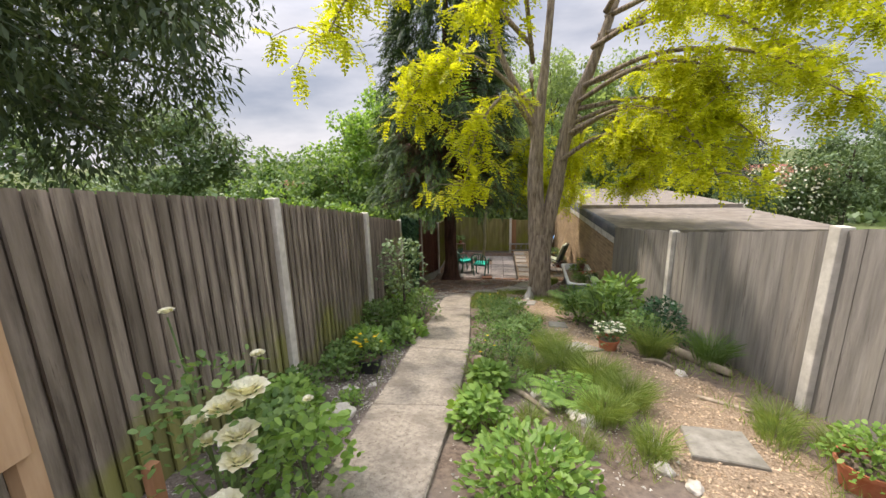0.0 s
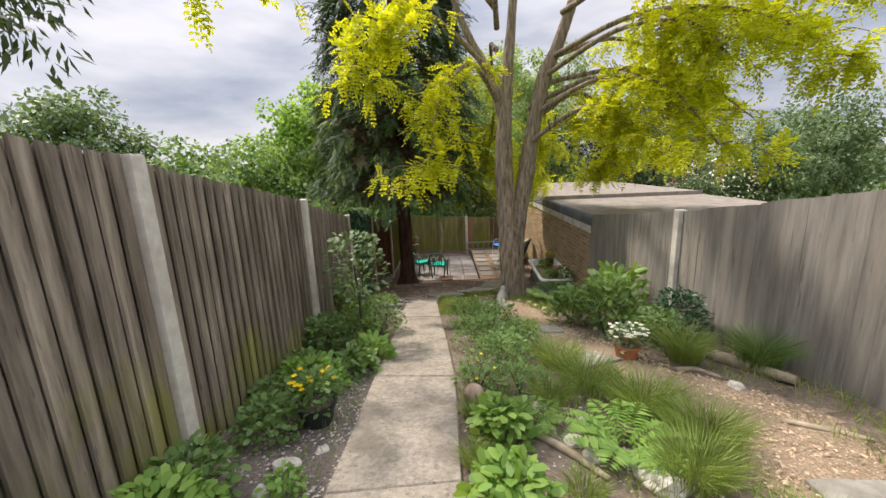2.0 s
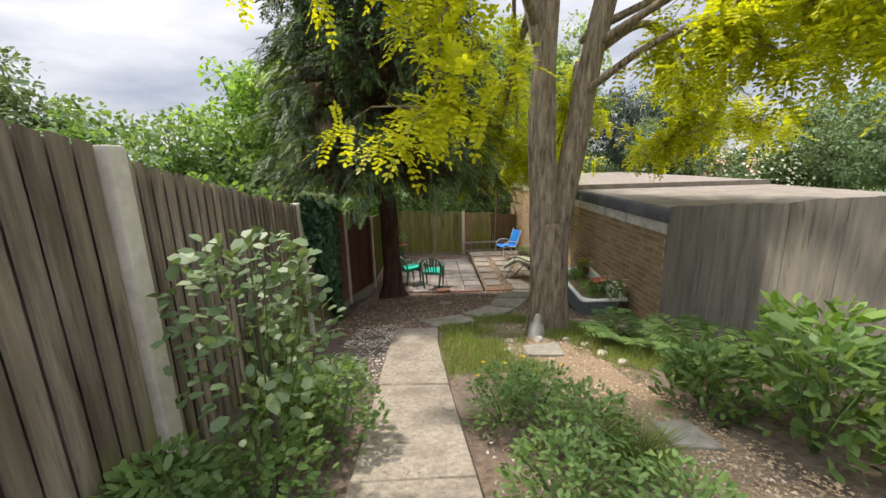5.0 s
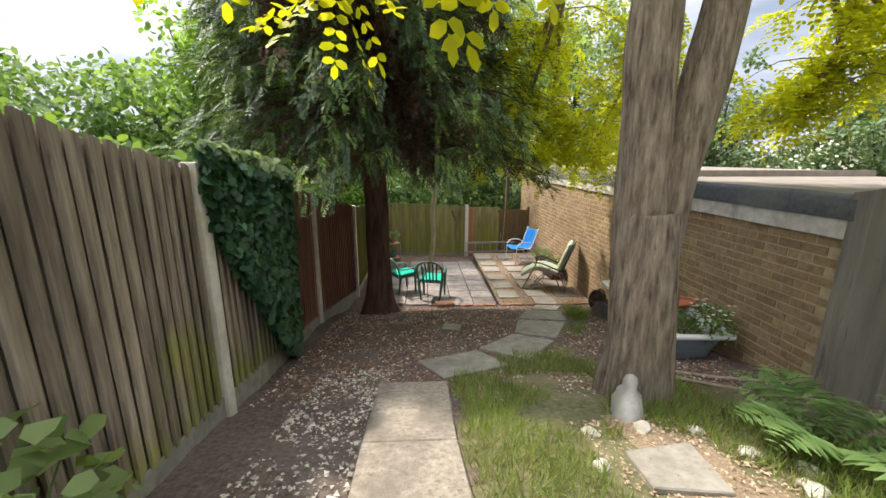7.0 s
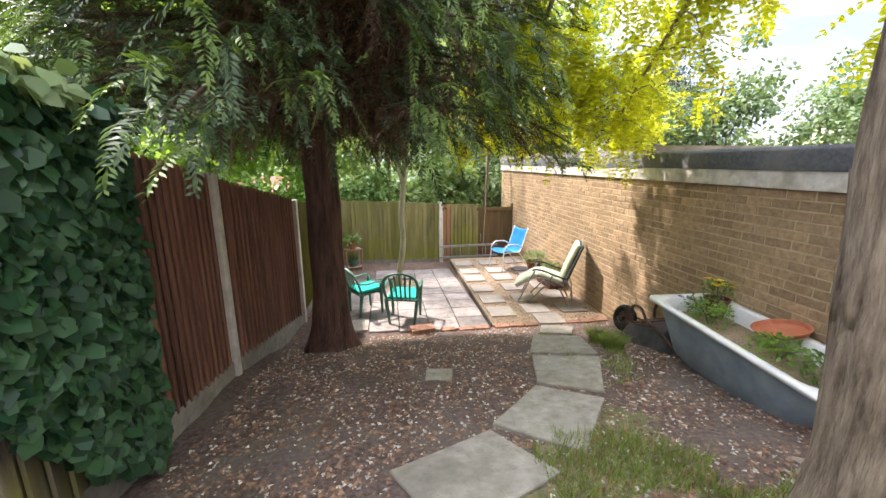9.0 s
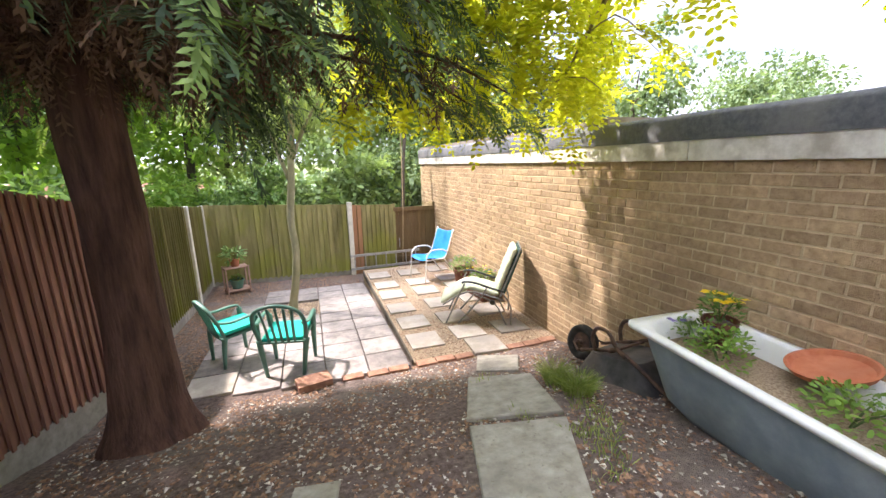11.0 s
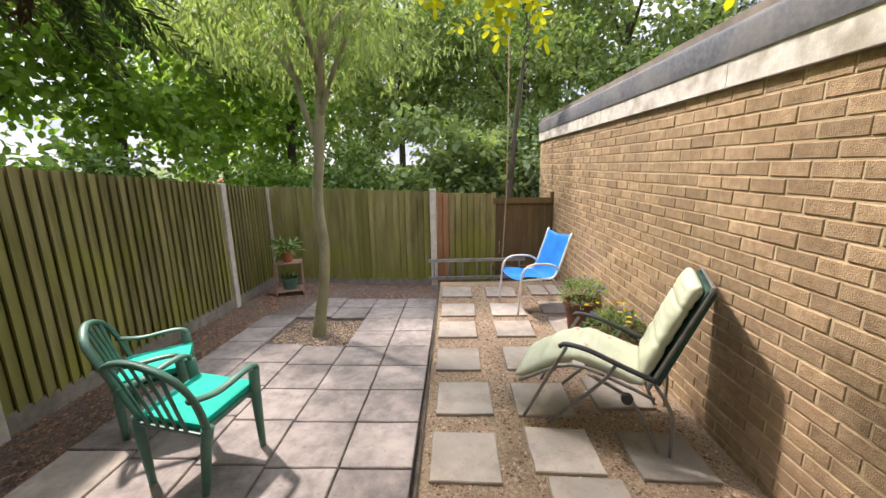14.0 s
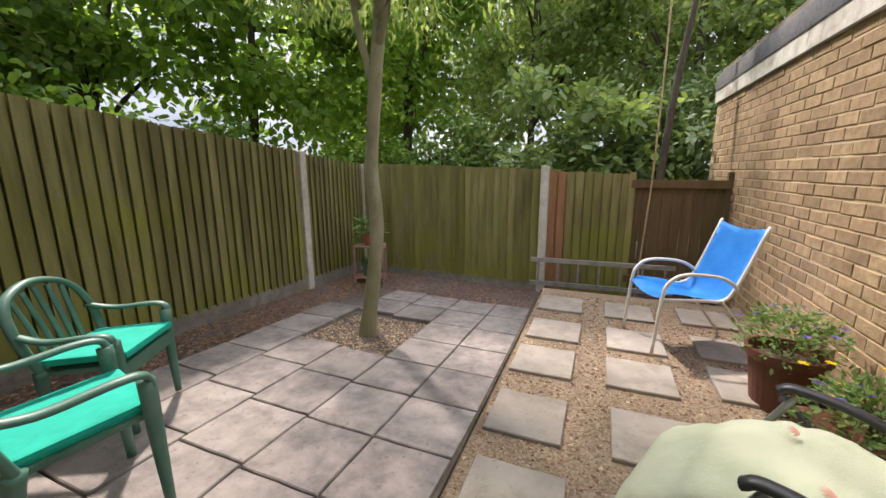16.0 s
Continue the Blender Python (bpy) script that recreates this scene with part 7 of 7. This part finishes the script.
for k in range(6):
    bm = bmesh.new()
    box(bm, (0.02, 0.145, 0.72), (0.16, -0.38 + k * 0.15, 1.1 - tz), bevel=0.003)
    part("board", bm, M["pine"], tbin)
for y in (-0.44, 0.44):
    bm = bmesh.new()
    box(bm, (0.07, 0.07, 1.42 - tz), (0.115, y, (1.42 - tz) / 2), bevel=0.004)
    part("corner_post", bm, M["pine"], tbin)
bm = bmesh.new()
box(bm, (0.36, 0.96, 0.025), (0.0, 0, 1.47 - tz), bevel=0.004)
part("lid", bm, M["pine"], tbin)
bm = bmesh.new()
box(bm, (0.045, 0.045, 0.62), (0, 0, 0.28), bevel=0.004)
ob = part("timber_stake", bm, M["fence_new"])
ob.matrix_world = pose(-1.34, 1.08, ground_z(0, 1.08))
tagged(ob, "short orange-brown timber stake in the rose bed", "stake")


# ---- patio: raised half ----
RZ = -2.177
bm = bmesh.new()
box(bm, (WX - 0.6, 3.95, 0.4), ((0.6 + WX) / 2, 14.38, RZ - 0.2))
tagged(part("patio_bed", bm, M["chipbed"]), "raised gravel bed of the patio, reddish-brown chippings", "ground", kind="structure")
raised = thing("raised_paving", "square buff slabs set apart in the raised gravel", "paving", kind="structure")
for cx in (0.85, 1.42, 1.99):
    for cy in (13.445, 14.035, 14.645, 15.19, 15.82):
        jx, jy, s = rng.normal(0, 0.012), rng.normal(0, 0.015), 0.195 + rng.normal(0, 0.004)
        if cx > 1.9:
            jy += 0.08
        poly = [(cx + jx - s, cy + jy - s), (cx + jx + s, cy + jy - s), (cx + jx + s, cy + jy + s), (cx + jx - s, cy + jy + s)]
        part("slab", slab_mesh(bmesh.new(), poly, RZ + 0.022, 0.04, 0.005), M["buffslab"], raised)
for poly in ([(1.28, 12.33), (1.68, 12.3), (1.69, 12.7), (1.3, 12.72)], [(0.66, 12.68), (1.05, 12.67), (1.05, 13.06), (0.66, 13.07)], [(1.24, 12.75), (1.62, 12.73), (1.62, 13.1), (1.24, 13.12)], [(1.8, 12.7), (2.2, 12.68), (2.2, 13.06), (1.8, 13.08)]):
    part("slab", slab_mesh(bmesh.new(), poly, RZ + 0.02, 0.05, 0.005), M["buffslab"], raised)
edging = thing("brick_edging", "row of red bricks edging the raised patio", "edging", kind="structure")
x = 0.62
while x < 2.3:
    if not 1.2 < x + 0.1 < 1.72:
        bm = bmesh.new()
        box(bm, (0.205, 0.1, 0.065), (0, 0, 0), bevel=0.006)
        ob = part("brick", bm, M["redbrick"], edging)
        ob.matrix_world = pose(x + 0.105, 12.36 + rng.normal(0, 0.008), RZ - 0.02, rng.normal(0, 1.5), rng.normal(0, 1.5), rng.normal(0, 2))
    x += 0.215
bm = bmesh.new()
box(bm, (0.02, 3.8, 0.1), (0.592, 14.33, RZ - 0.03), bevel=0.003)
tagged(part("timber_edging", bm, M["bark_dark"]), "thin dark timber strip edging the raised patio", "edging", kind="structure")

# ---- patio: lower half ----
lower = thing("lower_paving", "grey square paving slabs of the lower patio", "paving", kind="structure")
XS = (0.56, 0.13, -0.3, -0.73, -1.16, -1.6)
for c in range(5):
    y = (12.38, 12.38, 12.4, 12.45, 12.52)[c]
    k = 0
    while y < 16.0:
        d = 0.42
        if y + d > 16.25:
            break
        cxm, cym = (XS[c] + XS[c + 1]) / 2, y + d / 2
        pit = c in (2, 3) and 14.42 < cym < 15.3
        if not pit and not (c == 4 and cym > 15.6):
            g = 0.006
            poly = [(XS[c + 1] + g, y + g), (XS[c] - g, y + g), (XS[c] - g, y + d - g), (XS[c + 1] + g, y + d - g)]
            t1, t2 = rng.normal(0, 0.006), rng.normal(0, 0.006)
            part("slab", slab_mesh(bmesh.new(), poly, lambda px, py, q=(cxm, cym, t1, t2): ground_z(px, py) + 0.012 + q[2] * (px - q[0]) + q[3] * (py - q[1]), 0.045, 0.006), M["slab"] if rng.random() > 0.03 and not (c > 3 and k == 0) else M["buffslab"], lower)
        y += d
        k += 1
for x, y, r in ((0.2, 12.33, 3), (0.42, 12.34, -2), (-0.05, 12.35, 4)):
    bm = bmesh.new()
    box(bm, (0.205, 0.1, 0.065), bevel=0.006)
    ob = part("brick", bm, M["redbrick"], edging)
    ob.matrix_world = pose(x, y, ground_z(x, y) + 0.0, 0, 0, r)

# ---- bricks of the outbuilding's wall ----
bm0 = bmesh.new()
box(bm0, (0.02, 0.214, 0.0705))
bmesh.ops.bevel(bm0, geom=[e for e in bm0.edges if all(v.co.x < 0 for v in e.verts)], offset=0.004, segments=1, affect="EDGES")
brick_me = bpy.data.meshes.new("brick")
bm0.to_mesh(brick_me)
bm0.free()
brick_me.materials.append(M["brick"])
src = np.array([v.co[:] for v in brick_me.vertices])
faces = [list(p.vertices) for p in brick_me.polygons]
V, F = [], []
row = 0
z = FASCIA - 0.04
while z > -2.5:
    y = WY0 + 0.11 + (0.1125 if row % 2 else 0.0)
    while y < WY1 - 0.1:
        if z < ground_z(0, y) - 0.15:
            y += 0.225
            continue
        pos = np.array((WX + 0.0095 + rng.normal(0, 0.0013), y + rng.normal(0, 0.002), z + rng.normal(0, 0.0012)))
        if 12.0 < y < 14.35:
            ob = new("brick", brick_me)
            ob.parent = wall_side
            ob.location = pos
        else:
            base = len(V) * len(src)
            V.append(src + pos)
            F += [[q + base for q in f] for f in faces]
        y += 0.225
    z -= 0.081
    row += 1
me = bpy.data.meshes.new("brickwork")
me.from_pydata(np.concatenate(V).tolist(), [], F)
me.materials.append(M["brick_joined"])
ob = new("brickwork", me)
ob.parent = wall_side
tagged(ob, kind="stuff")
